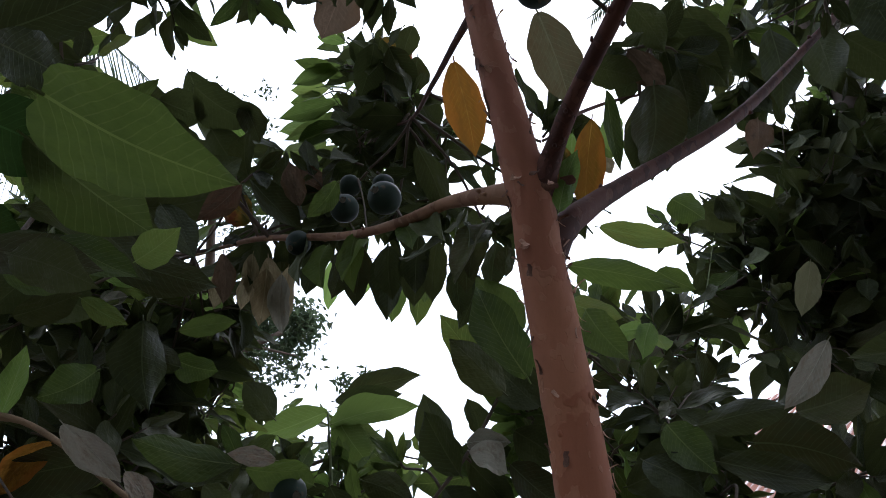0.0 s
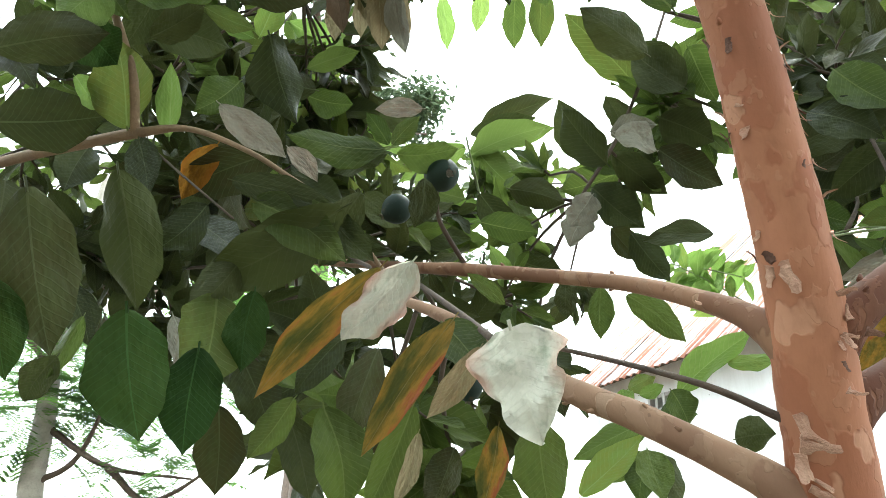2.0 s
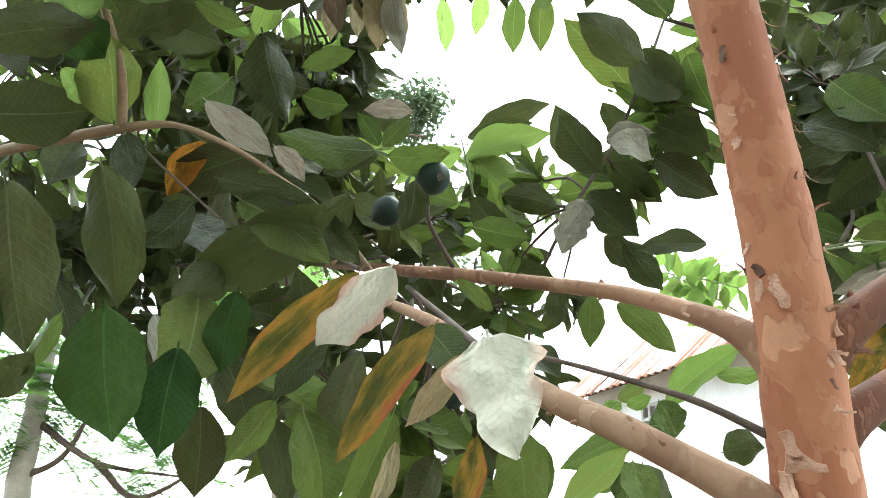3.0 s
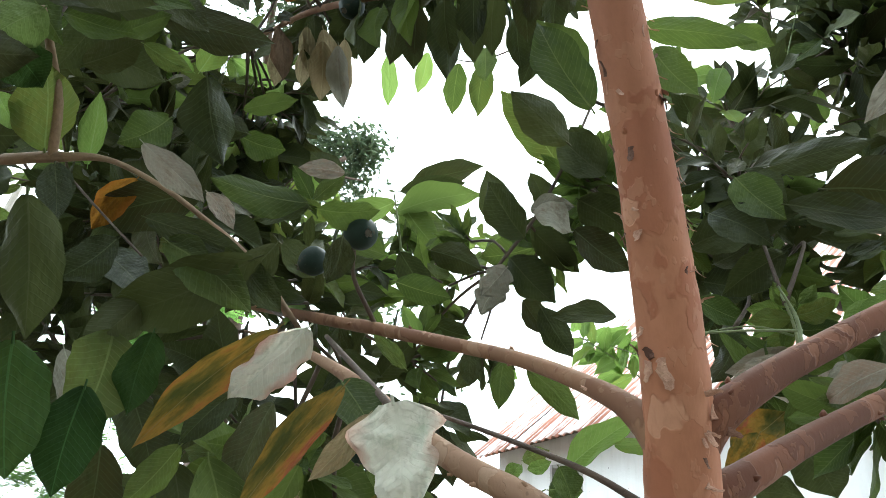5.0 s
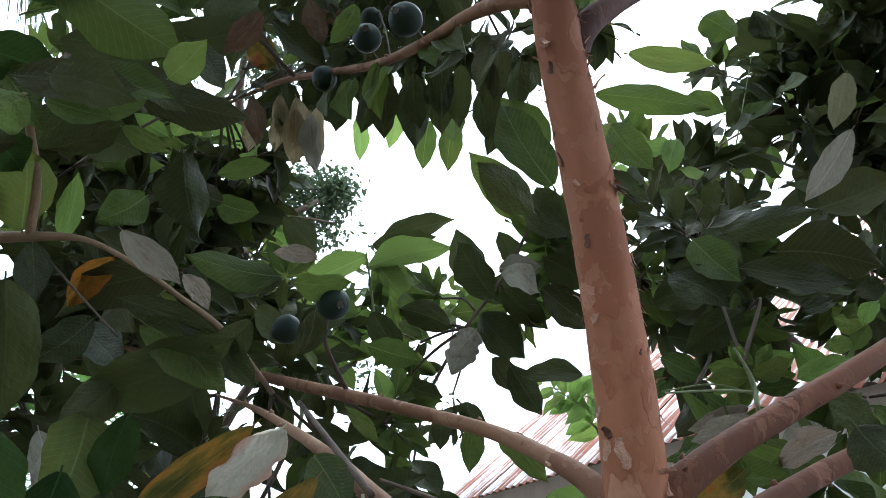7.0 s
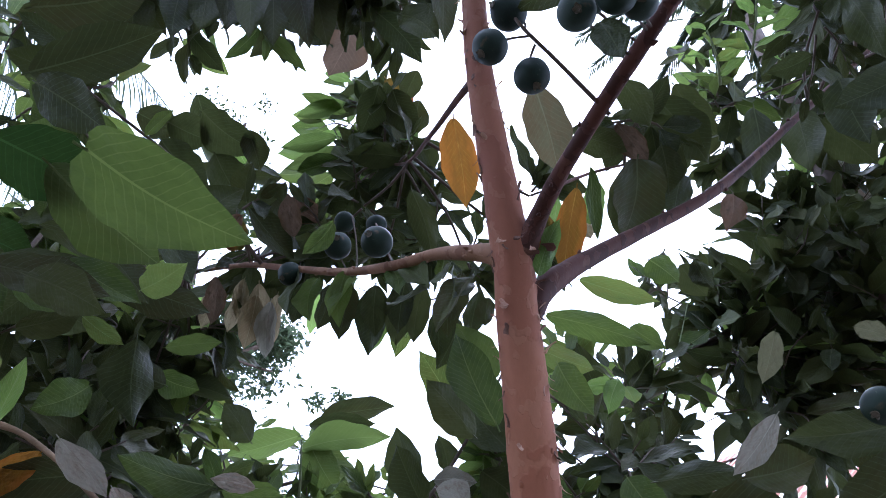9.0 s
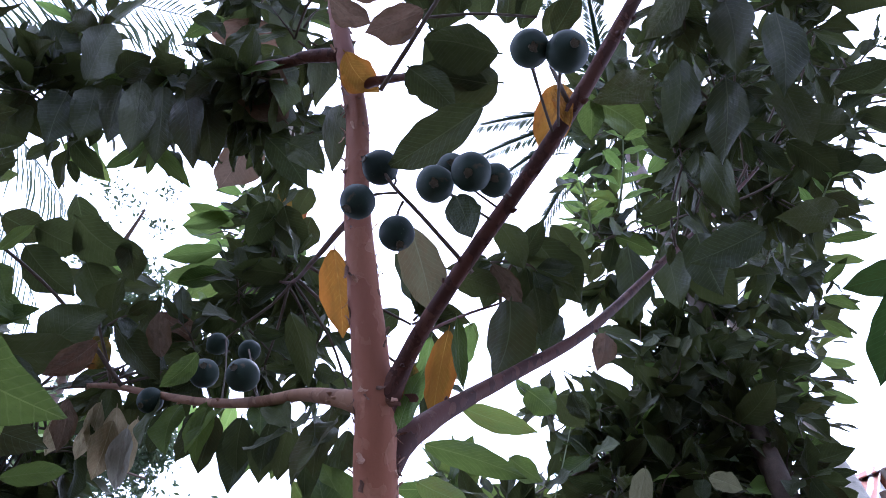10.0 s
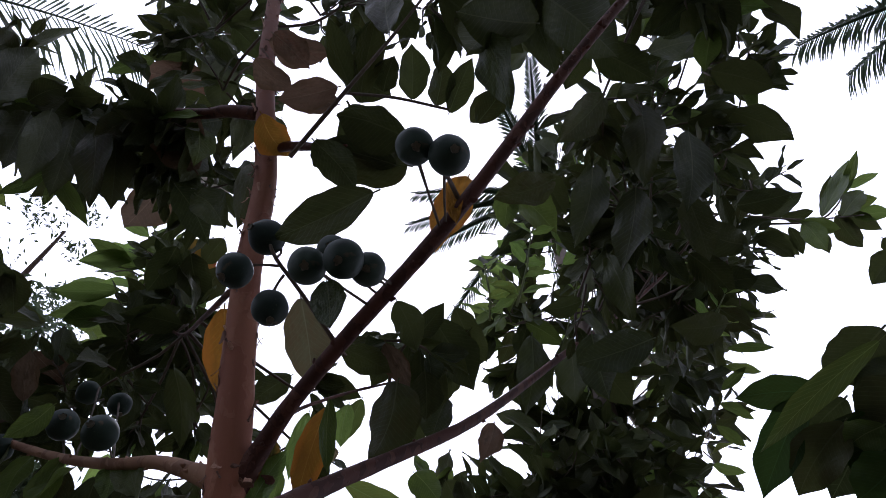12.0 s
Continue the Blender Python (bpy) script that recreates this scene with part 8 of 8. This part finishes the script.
# ---------------- neighbouring tree, right of the guava ----------------
mate = thing('neighbouring_tree', (1.95, 1.85, 0), 'dense dark leafed tree beside the guava', 'tree')
limb(mate, 'trunk', [(1.95, 1.85, -0.05), (1.9, 1.8, 0.9), (2.448, 2.69, 3.77), (1.96, 2.271, 4.124), (1.56, 1.936, 4.209), (1.454, 1.875, 4.283), (1.688, 1.781, 4.786), (1.828, 1.472, 5.938)], [0.07, 0.06, 0.045, 0.034, 0.03, 0.027, 0.02, 0.01], BARK_FAR, sides=14, rough=0.1, knots=14)
limb(mate, 'branch', [(1.96, 2.271, 4.124), (1.278, 2.039, 3.445), (0.962, 2.006, 3.19), (0.767, 1.951, 3.029)], [0.03, 0.02, 0.014, 0.008], BARK_TWIG, sides=10)
limb(mate, 'branch', [(1.956, 2.275, 4.108), (1.612, 1.976, 3.306), (1.526, 1.875, 2.948)], [0.03, 0.02, 0.01], BARK_TWIG, sides=10)
limb(mate, 'branch', [(0.713, 1.984, 2.903), (0.665, 2.033, 2.723), (0.745, 2.254, 2.641), (1.031, 2.59, 2.539)], [0.006, 0.009, 0.012, 0.02], BARK_TWIG, sides=8)
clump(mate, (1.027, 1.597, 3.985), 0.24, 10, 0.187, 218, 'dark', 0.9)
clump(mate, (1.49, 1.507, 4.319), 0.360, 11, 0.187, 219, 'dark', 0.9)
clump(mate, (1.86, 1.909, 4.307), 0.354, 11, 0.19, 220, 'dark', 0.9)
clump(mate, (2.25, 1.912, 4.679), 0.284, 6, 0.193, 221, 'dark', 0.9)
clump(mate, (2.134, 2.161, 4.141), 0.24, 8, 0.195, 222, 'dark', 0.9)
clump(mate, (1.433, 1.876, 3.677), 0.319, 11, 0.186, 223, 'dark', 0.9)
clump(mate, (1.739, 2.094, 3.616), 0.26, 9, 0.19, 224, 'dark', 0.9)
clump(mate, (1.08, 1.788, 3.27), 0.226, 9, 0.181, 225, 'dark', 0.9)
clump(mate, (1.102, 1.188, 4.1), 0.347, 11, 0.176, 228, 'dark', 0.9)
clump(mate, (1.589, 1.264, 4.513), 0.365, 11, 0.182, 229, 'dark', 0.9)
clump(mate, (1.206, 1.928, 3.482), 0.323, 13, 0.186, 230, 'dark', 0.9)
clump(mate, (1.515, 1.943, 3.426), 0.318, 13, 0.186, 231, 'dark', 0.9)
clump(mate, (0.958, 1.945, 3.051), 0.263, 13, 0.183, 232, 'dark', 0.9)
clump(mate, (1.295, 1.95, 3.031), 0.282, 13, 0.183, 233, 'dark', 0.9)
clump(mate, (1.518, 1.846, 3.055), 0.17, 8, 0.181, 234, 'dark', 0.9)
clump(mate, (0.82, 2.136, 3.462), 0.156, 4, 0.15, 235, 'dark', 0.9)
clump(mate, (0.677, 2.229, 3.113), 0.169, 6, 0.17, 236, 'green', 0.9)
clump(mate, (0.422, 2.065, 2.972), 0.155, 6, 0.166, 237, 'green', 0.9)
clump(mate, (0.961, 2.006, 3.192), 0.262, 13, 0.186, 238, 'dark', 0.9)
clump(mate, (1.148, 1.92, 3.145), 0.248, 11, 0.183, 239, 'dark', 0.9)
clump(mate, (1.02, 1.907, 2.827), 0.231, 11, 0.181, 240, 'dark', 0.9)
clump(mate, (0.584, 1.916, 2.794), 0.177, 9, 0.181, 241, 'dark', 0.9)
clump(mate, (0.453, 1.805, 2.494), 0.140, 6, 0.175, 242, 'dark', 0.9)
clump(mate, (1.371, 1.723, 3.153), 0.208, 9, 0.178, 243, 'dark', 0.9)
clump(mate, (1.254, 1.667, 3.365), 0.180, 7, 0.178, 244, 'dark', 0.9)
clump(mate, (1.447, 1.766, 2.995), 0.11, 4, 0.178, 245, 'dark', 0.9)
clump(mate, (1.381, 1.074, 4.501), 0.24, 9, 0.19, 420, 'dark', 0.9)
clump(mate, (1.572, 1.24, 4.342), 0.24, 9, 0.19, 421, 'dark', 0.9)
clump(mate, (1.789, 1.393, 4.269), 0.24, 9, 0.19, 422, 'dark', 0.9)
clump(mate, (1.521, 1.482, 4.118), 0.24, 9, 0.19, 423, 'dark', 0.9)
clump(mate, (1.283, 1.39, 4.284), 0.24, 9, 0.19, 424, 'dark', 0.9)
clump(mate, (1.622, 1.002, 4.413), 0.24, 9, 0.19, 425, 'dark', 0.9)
shoot(mate, (0.345, 2.469, 2.216), (0.113, 2.337, 2.332), 7, 0.12, 'light', 33)
shoot(mate, (0.131, 2.433, 2.352), (0.338, 2.357, 2.258), 6, 0.1, 'light', 930)
shoot(mate, (1.305, 1.815, 3.905), (1.342, 1.699, 3.969), 3, 0.09, 'light', 590)
shoot(mate, (0.967, 1.63, 3.862), (0.919, 1.395, 4.377), 5, 0.085, 'light', 241)
shoot(mate, (1.1, 1.454, 3.803), (1.128, 1.289, 4.068), 3, 0.08, 'light', 493)
shoot(mate, (0.665, 2.033, 2.723), (0.806, 1.789, 3.267), 10, 0.028, 'green', 721)
shoot(mate, (1.112, 1.734, 3.836), (1.262, 1.617, 3.909), 3, 0.08, 'light', 902)
shoot(mate, (1.83, 2.139, 4.223), (1.908, 2.003, 4.34), 3, 0.07, 'light', 362)
shoot(mate, (1.324, 1.837, 3.823), (1.331, 1.725, 3.871), 3, 0.08, 'light', 402)
shoot(mate, (0.543, 0.68, 2.719), (0.552, 0.593, 2.853), 5, 0.065, 'light', 220)
shoot(mate, (0.506, 0.731, 2.723), (0.474, 0.661, 2.791), 4, 0.06, 'light', 206)
shoot(mate, (1.054, 0.804, 2.944), (1.099, 0.703, 3.021), 4, 0.06, 'light', 283)
limb(mate, 'twig', [(1.639, 1.042, 4.189), (1.762, 0.962, 4.149), (1.941, 0.849, 4.074), (1.986, 0.763, 4.071), (1.987, 0.685, 4.094)], [0.005, 0.0045, 0.004, 0.003, 0.002], BARK_TWIG)
leaf(mate, (1.786, 0.942, 4.142), (1.9, 0.774, 4.177), 0.080, 25, 'dark', 0)
leaf(mate, (1.84, 0.893, 4.126), (1.955, 0.824, 4.123), 0.051, 76, 'dark', 1)
leaf(mate, (1.874, 0.905, 4.099), (1.972, 0.987, 4.048), 0.055, 65, 'dark', 2)
leaf(mate, (1.94, 0.858, 4.071), (2.04, 0.941, 4.017), 0.065, 101, 'dark', 0)
leaf(mate, (1.96, 0.822, 4.069), (1.958, 0.679, 4.167), 0.053, -37, 'dark', 3)
leaf(mate, (1.99, 0.788, 4.059), (2.122, 0.866, 3.981), 0.087, 84, 'dark', 1)
leaf(mate, (1.987, 0.777, 4.065), (2.152, 0.777, 3.989), 0.069, 88, 'dark', 0)
leaf(mate, (2.003, 0.763, 4.058), (2.109, 0.678, 4.055), 0.058, 56, 'green', 2)
leaf(mate, (2.038, 0.772, 4.028), (2.157, 0.701, 4.01), 0.064, 51, 'mid', 0)
leaf(mate, (1.992, 0.73, 4.076), (1.996, 0.557, 4.171), 0.045, -49, 'green', 1)
leaf(mate, (1.985, 0.699, 4.091), (2.081, 0.597, 4.099), 0.039, 29, 'mid', 0)
leaf(mate, (2.131, 0.79, 3.948), (2.225, 0.817, 3.912), 0.074, 91, 'dark', 0)
leaf(mate, (1.808, 0.954, 4.148), (1.969, 1.002, 4.07), 0.072, 71, 'dark', 3)
leaf(mate, (1.761, 0.934, 4.185), (1.727, 0.788, 4.304), 0.101, -62, 'dark', 1)
leaf(mate, (1.921, 1.453, 4.149), (1.999, 1.323, 4.132), 0.053, -123, 'green', 0)
leaf(mate, (1.929, 1.54, 4.091), (2.081, 1.426, 4.018), 0.047, -127, 'green', 1)
leaf(mate, (1.937, 1.605, 4.043), (2.089, 1.556, 4.006), 0.051, 31, 'mid', 0)
leaf(mate, (1.946, 1.693, 3.975), (2.017, 1.561, 4.023), 0.047, -157, 'green', 0)
leaf(mate, (1.945, 1.732, 3.946), (2.095, 1.727, 3.885), 0.053, -100, 'green', 1)
leaf(mate, (1.951, 1.807, 3.883), (2.067, 1.815, 3.792), 0.055, 73, 'green', 0)
leaf(mate, (1.953, 1.934, 3.771), (2.076, 1.886, 3.711), 0.048, 69, 'mid', 1)
leaf(mate, (1.951, 2.022, 3.69), (2.094, 1.998, 3.597), 0.053, -146, 'green', 0)
# ---------------- shrub behind the guava ----------------
bush = thing('leafy_shrub', (-0.55, 2.25, 0), 'tall leafy shrub with fresh green shoots behind the guava', 'shrub')
limb(bush, 'stem', [(-0.55, 2.25, -0.05), (-0.52, 2.2, 0.9), (-1.262, 2.761, 1.902), (-1.105, 2.572, 2.216), (-0.818, 2.388, 2.519), (-0.506, 2.353, 2.652)], [0.04, 0.035, 0.028, 0.022, 0.012, 0.006], BARK_TWIG, sides=10, rough=0.08)
clump(bush, (-0.524, 2.336, 2.715), 0.14, 6, 0.136, 246, 'green', 0.9)
clump(bush, (-0.811, 2.332, 2.727), 0.188, 6, 0.136, 247, 'green', 0.9)
clump(bush, (-0.168, 2.263, 2.607), 0.09, 4, 0.134, 248, 'green', 0.9)
clump(bush, (-1.035, 2.072, 2.947), 0.182, 6, 0.146, 249, 'green', 0.9)
clump(bush, (-1.175, 1.873, 2.954), 0.216, 8, 0.142, 250, 'green', 0.9)
clump(bush, (-1.307, 1.747, 2.709), 0.221, 6, 0.138, 251, 'green', 0.9)
clump(bush, (-1.599, 1.606, 2.542), 0.211, 6, 0.146, 252, 'green', 0.9)
# ---------------- drooping tree at the edge ----------------
edge = thing('drooping_tree', (2.6, 1.3, 0), 'tree with large drooping leaves at the clearing edge', 'tree')
limb(edge, 'trunk', [(2.6, 1.3, -0.05), (2.55, 1.3, 1.2), (2.4, 1.35, 2.4), (2.87, 1.373, 4.106), (2.187, 1.219, 3.645), (1.773, 1.126, 3.325)], [0.07, 0.06, 0.045, 0.025, 0.012, 0.006], BARK_TWIG, sides=12, rough=0.1)
leaf(edge, (1.844, 1.141, 3.382), (1.638, 1.343, 3.474), 0.127, -72, 'deep', 1)
leaf(edge, (1.805, 1.186, 3.417), (1.761, 1.537, 3.231), 0.152, 44, 'deep', 3)
leaf(edge, (1.956, 0.91, 3.487), (1.883, 1.175, 3.459), 0.202, -39, 'dark', 0)
leaf(edge, (1.999, 0.967, 3.384), (1.924, 1.143, 3.411), 0.132, -37, 'dark', 2)
leaf(edge, (1.879, 1.172, 3.295), (1.818, 1.451, 3.188), 0.165, 13, 'dark', 1)
leaf(edge, (1.934, 1.118, 3.309), (1.904, 1.412, 3.168), 0.197, 36, 'dark', 0)
leaf(edge, (1.928, 1.045, 3.285), (1.959, 1.321, 3.101), 0.254, 62, 'deep', 2)
leaf(edge, (1.942, 0.944, 3.286), (1.92, 1.177, 3.215), 0.227, 28, 'dark', 0)
leaf(edge, (1.92, 1.153, 3.393), (1.863, 1.372, 3.348), 0.167, -17, 'dark', 3)
leaf(edge, (1.931, 1.105, 3.223), (1.89, 1.249, 3.224), 0.128, -55, 'green', 1)
leaf(edge, (1.946, 1.121, 3.127), (1.899, 1.318, 3.084), 0.199, -19, 'deep', 0)
leaf(edge, (1.97, 0.696, 3.639), (1.953, 0.858, 3.644), 0.093, -51, 'dark', 1)
# ---------------- palms and far trees ----------------
palm = thing('coconut_palm', (-6.157, 2.985, 0), 'tall coconut palm with long drooping fronds', 'palm tree')
limb(palm, 'trunk', [(-6.257, 2.985, -0.05), (-6.307, 2.985, 4.568), (-6.157, 2.985, 9.136)], [0.16, 0.13, 0.12], BARK_FAR, sides=14, rough=0.08, step=0.12)
frond(palm, (-6.157, 2.985, 9.136), (3.843, -0.299, -0.444), 1.5, 1.5, 52, 1.1, 1)
frond(palm, (-6.157, 2.985, 9.136), (2.895, 1.124, -1.92), 0.9, 0.9, 44, 0.9, 2)
frond(palm, (-6.157, 2.985, 9.136), (2.711, 1.954, -2.488), 1, 1, 40, 0.9, 3)
frond(palm, (-6.157, 2.985, 9.136), (1.397, 2.477, -0.917), 0.8, 0.8, 40, 0.9, 4)
frond(palm, (-6.157, 2.985, 9.136), (-0.924, -1.788, 0.692), 1.2, 1.2, 36, 0.9, 5)
frond(palm, (-6.157, 2.985, 9.136), (1.46, -1.448, 0.249), 1.2, 1.2, 36, 0.9, 6)
frond(palm, (-6.157, 2.985, 9.136), (1.63, 1.524, -2.825), 0.9, 0.9, 40, 0.9, 7)
feather_palm = thing('feather_palm', (1.307, 1.74, 0), 'slender palm with narrow feathered fronds', 'palm tree')
limb(feather_palm, 'trunk', [(1.507, 1.74, -0.05), (1.407, 1.74, 2.809), (1.307, 1.74, 5.617)], [0.05, 0.04, 0.035], BARK_TWIG, sides=12, rough=0.08, step=0.12)
frond(feather_palm, (1.307, 1.74, 5.617), (-0.796, 0.152, -0.127), 0.26, 0.26, 46, 0.15, 20)
frond(feather_palm, (1.307, 1.74, 5.617), (-0.786, 0.319, -0.227), 0.26, 0.26, 46, 0.15, 21)
frond(feather_palm, (1.307, 1.74, 5.617), (-0.691, 0.455, -0.319), 0.26, 0.26, 46, 0.15, 22)
frond(feather_palm, (1.307, 1.74, 5.617), (-0.499, -0.51, 0.237), 0.26, 0.26, 46, 0.15, 23)
frond(feather_palm, (1.307, 1.74, 5.617), (-0.321, -0.723, 0.347), 0.26, 0.26, 46, 0.15, 24)
frond(feather_palm, (1.307, 1.74, 5.617), (0.369, 0.595, -0.509), 0.26, 0.26, 46, 0.15, 25)
frond(feather_palm, (1.307, 1.74, 5.617), (-0.395, 0.726, -0.51), 0.26, 0.26, 46, 0.15, 26)
fringe_palm = thing('fringed_palm', (4.025, -0.237, 0), 'palm whose dark frond hangs like a fringe', 'palm tree')
limb(fringe_palm, 'trunk', [(4.025, -0.237, -0.05), (4.125, -0.237, 3.377), (4.025, -0.237, 6.755)], [0.14, 0.12, 0.10], BARK_FAR, sides=12, rough=0.08, step=0.12)
frond(fringe_palm, (4.025, -0.237, 6.755), (-1.357, 0.744, -0.54), 0.5, 0.5, 95, 0.34, 31)
frond(fringe_palm, (4.025, -0.237, 6.755), (-1.279, -0.083, -0.055), 0.5, 0.5, 80, 0.4, 32)
frond(fringe_palm, (4.025, -0.237, 6.755), (-1.111, 0.778, -0.819), 0.5, 0.5, 95, 0.34, 33)
feather_tree = thing('feathery_tree', (-4.676, 4.631, 0), 'slim pale trunked tree with feathery compound leaves', 'tree')
limb(feather_tree, 'trunk', [(-4.676, 4.631, -0.05), (-4.676, 4.631, 1.405), (-4.566, 4.47, 1.837), (-4.423, 4.32, 2.271), (-4.313, 4.178, 2.664), (-4.162, 4.039, 3.33), (-3.994, 3.95, 4.153)], [0.11, 0.095, 0.09, 0.075, 0.065, 0.045, 0.02], BARK_FAR, sides=14, rough=0.05, step=0.05)
limb(feather_tree, 'branch', [(-4.566, 4.47, 1.837), (-4.202, 4.496, 2.046), (-3.817, 4.334, 2.683)], [0.03, 0.02, 0.008], BARK_TWIG, sides=8, step=0.06)
limb(feather_tree, 'branch', [(-4.425, 4.329, 2.251), (-4.007, 4.594, 1.975), (-3.408, 4.827, 1.9)], [0.03, 0.02, 0.008], BARK_TWIG, sides=8, step=0.06)
limb(feather_tree, 'branch', [(-4.316, 4.195, 2.625), (-4.558, 3.959, 2.966), (-4.853, 3.724, 3.267)], [0.03, 0.02, 0.008], BARK_TWIG, sides=8, step=0.06)
limb(feather_tree, 'branch', [(-4.082, 3.967, 3.295), (-3.285, 4.289, 3.17), (-2.669, 4.448, 3.27)], [0.03, 0.02, 0.008], BARK_TWIG, sides=8, step=0.06)
limb(feather_tree, 'branch', [(-4.007, 4.594, 1.975), (-3.706, 4.799, 1.745), (-3.022, 4.851, 2.129)], [0.03, 0.02, 0.008], BARK_TWIG, sides=8, step=0.06)
feather_crown(feather_tree, [((-4.449, 4.241, 2.426), 0.5, 14), ((-4.19, 4.926, 2.372), 0.5, 14), ((-4.125, 4.458, 2.817), 0.5, 14), ((-2.813, 4.509, 3.032), 0.5, 14), ((-4.801, 4.889, 2.007), 0.4, 10), ((-4.191, 4.548, 2.57), 0.4, 10), ((-3.15, 4.651, 2.474), 0.4, 10), ((-4.098, 5.15, 1.948), 0.4, 10), ((-4.3, 4.625, 2.321), 0.35, 12), ((-4.168, 4.153, 2.825), 0.35, 12), ((-4.329, 5.116, 1.855), 0.35, 10), ((-2.717, 4.679, 3.36), 0.4, 10), ((-2.092, 5.162, 2.125), 0.35, 8), ((-3.427, 5.342, 2.016), 0.3, 7)], random.Random(4), 0.36, 0.042)
feather_crown(feather_tree, [((-4.401, 4.668, 2.155), 0.5, 14), ((-3.52, 4.747, 1.993), 0.5, 12), ((-3.529, 4.746, 3.249), 0.6, 14), ((-4.628, 4.262, 2.88), 0.5, 12), ((-4.626, 4.256, 2.263), 0.4, 10), ((-3.818, 4.966, 2.556), 0.4, 10), ((-2.849, 4.86, 2.865), 0.4, 10), ((-4.515, 4.15, 2.579), 0.3, 10), ((-4.125, 4.849, 2.587), 0.35, 12), ((-3.578, 5.058, 1.9), 0.3, 9), ((-2.935, 4.471, 3.027), 0.4, 12), ((-3.643, 4.827, 2.989), 0.4, 12), ((-4.782, 4.139, 3.038), 0.35, 8), ((-3.627, 4.643, 2.145), 0.3, 8)], random.Random(5), 0.36, 0.042)
far_tree = thing('far_tree', (-4.537, 8.513, 0), 'distant tree with small dark leaves', 'tree')
limb(far_tree, 'trunk', [(-4.537, 8.513, -0.05), (-4.537, 8.513, 3.943), (-4.132, 7.806, 5.226), (-3.594, 7.347, 6.137), (-2.778, 7.192, 6.62)], [0.16, 0.13, 0.09, 0.06, 0.03], BARK_TWIG, sides=12, rough=0.06, step=0.1)
limb(far_tree, 'branch', [(-3.594, 7.347, 6.137), (-3.221, 7.245, 6.408), (-2.567, 7.374, 6.378)], [0.05, 0.03, 0.01], BARK_TWIG, sides=8, step=0.1)
limb(far_tree, 'branch', [(-3.594, 7.347, 6.137), (-3.724, 7.024, 6.635), (-3.424, 6.913, 6.902)], [0.05, 0.03, 0.01], BARK_TWIG, sides=8, step=0.1)
limb(far_tree, 'branch', [(-4.132, 7.806, 5.226), (-4.7, 7.423, 5.702), (-5.125, 7.136, 6.059)], [0.05, 0.03, 0.01], BARK_TWIG, sides=8, step=0.1)
limb(far_tree, 'branch', [(-4.132, 7.806, 5.226), (-3.403, 7.907, 5.263), (-2.816, 7.911, 5.419)], [0.05, 0.03, 0.01], BARK_TWIG, sides=8, step=0.1)
scatter_leaves('foliage', far_tree, FARLEAF, [((-3.576, 7.006, 6.705), 0.5, 198), ((-3.209, 7.424, 6.897), 0.45, 264), ((-2.961, 7.933, 6.905), 0.35, 264), ((-3.223, 7.283, 6.345), 0.45, 220), ((-3.905, 7.527, 6.532), 0.5, 242), ((-4.877, 7.856, 6.498), 0.7, 308), ((-5.048, 7.07, 6.189), 0.8, 352), ((-2.68, 7.577, 6.792), 0.2, 110), ((-3.731, 8.388, 7.24), 0.5, 286), ((-2.938, 7.957, 6.581), 0.4, 242), ((-2.84, 7.763, 7.274), 0.3, 176), ((-3.84, 8.764, 6.917), 0.4, 242), ((-3.111, 7.947, 5.278), 0.7, 308), ((-4.008, 8.031, 5.67), 0.7, 352), ((-2.459, 9.019, 5.247), 0.6, 242), ((-4.724, 7.877, 4.943), 0.8, 352), ((-1.913, 9.036, 4.59), 0.6, 220), ((-2.299, 8.849, 6.894), 0.15, 66), ((-1.816, 8.054, 6.534), 0.12, 44)], 0.115, 0.42, random.Random(8))
scatter_leaves('foliage', far_tree, FARLEAF, [((-3.219, 6.077, 8.066), 0.45, 600), ((-2.619, 7.363, 6.902), 0.3, 500), ((-3.095, 7.287, 6.937), 0.35, 400), ((-3.349, 7.466, 6.519), 0.35, 400), ((-3.687, 7.186, 6.678), 0.35, 400)], 0.115, 0.42, random.Random(18))
haze_tree = thing('treetop', (-8.468, 15.065, 0), 'thin crowned tree far off against the sky', 'tree')
limb(haze_tree, 'trunk', [(-8.468, 15.065, -0.05), (-8.468, 15.065, 12.216), (-7.39, 12.038, 13.912), (-6.162, 9.895, 15.066)], [0.2, 0.16, 0.1, 0.03], BARK_TWIG, sides=12, rough=0.06, step=0.2)
scatter_leaves('foliage', haze_tree, FARLEAF, [((-6.568, 9.851, 15.134), 0.5, 60), ((-6.073, 10.566, 15.359), 0.4, 50), ((-6.005, 10.165, 16.292), 0.3, 30), ((-7.013, 9.585, 15.337), 0.5, 50), ((-7.851, 11.459, 15.006), 0.8, 120), ((-6.214, 12.279, 15.052), 0.6, 260), ((-6.505, 11.773, 13.981), 0.6, 260), ((-7.616, 12.835, 14.161), 0.7, 200), ((-2.87, 7.223, 17.972), 0.6, 60)], 0.16, 0.4, random.Random(9))
# ---------------- unseen trees added behind to hold back sky light -----
for spot in ((-3.4, -1.3), (-1.9, -2.4), (0.3, -2.7), (2.4, -2.2), (4.2, -1.3)):
    unseen_tree(*spot)
join_foliage()
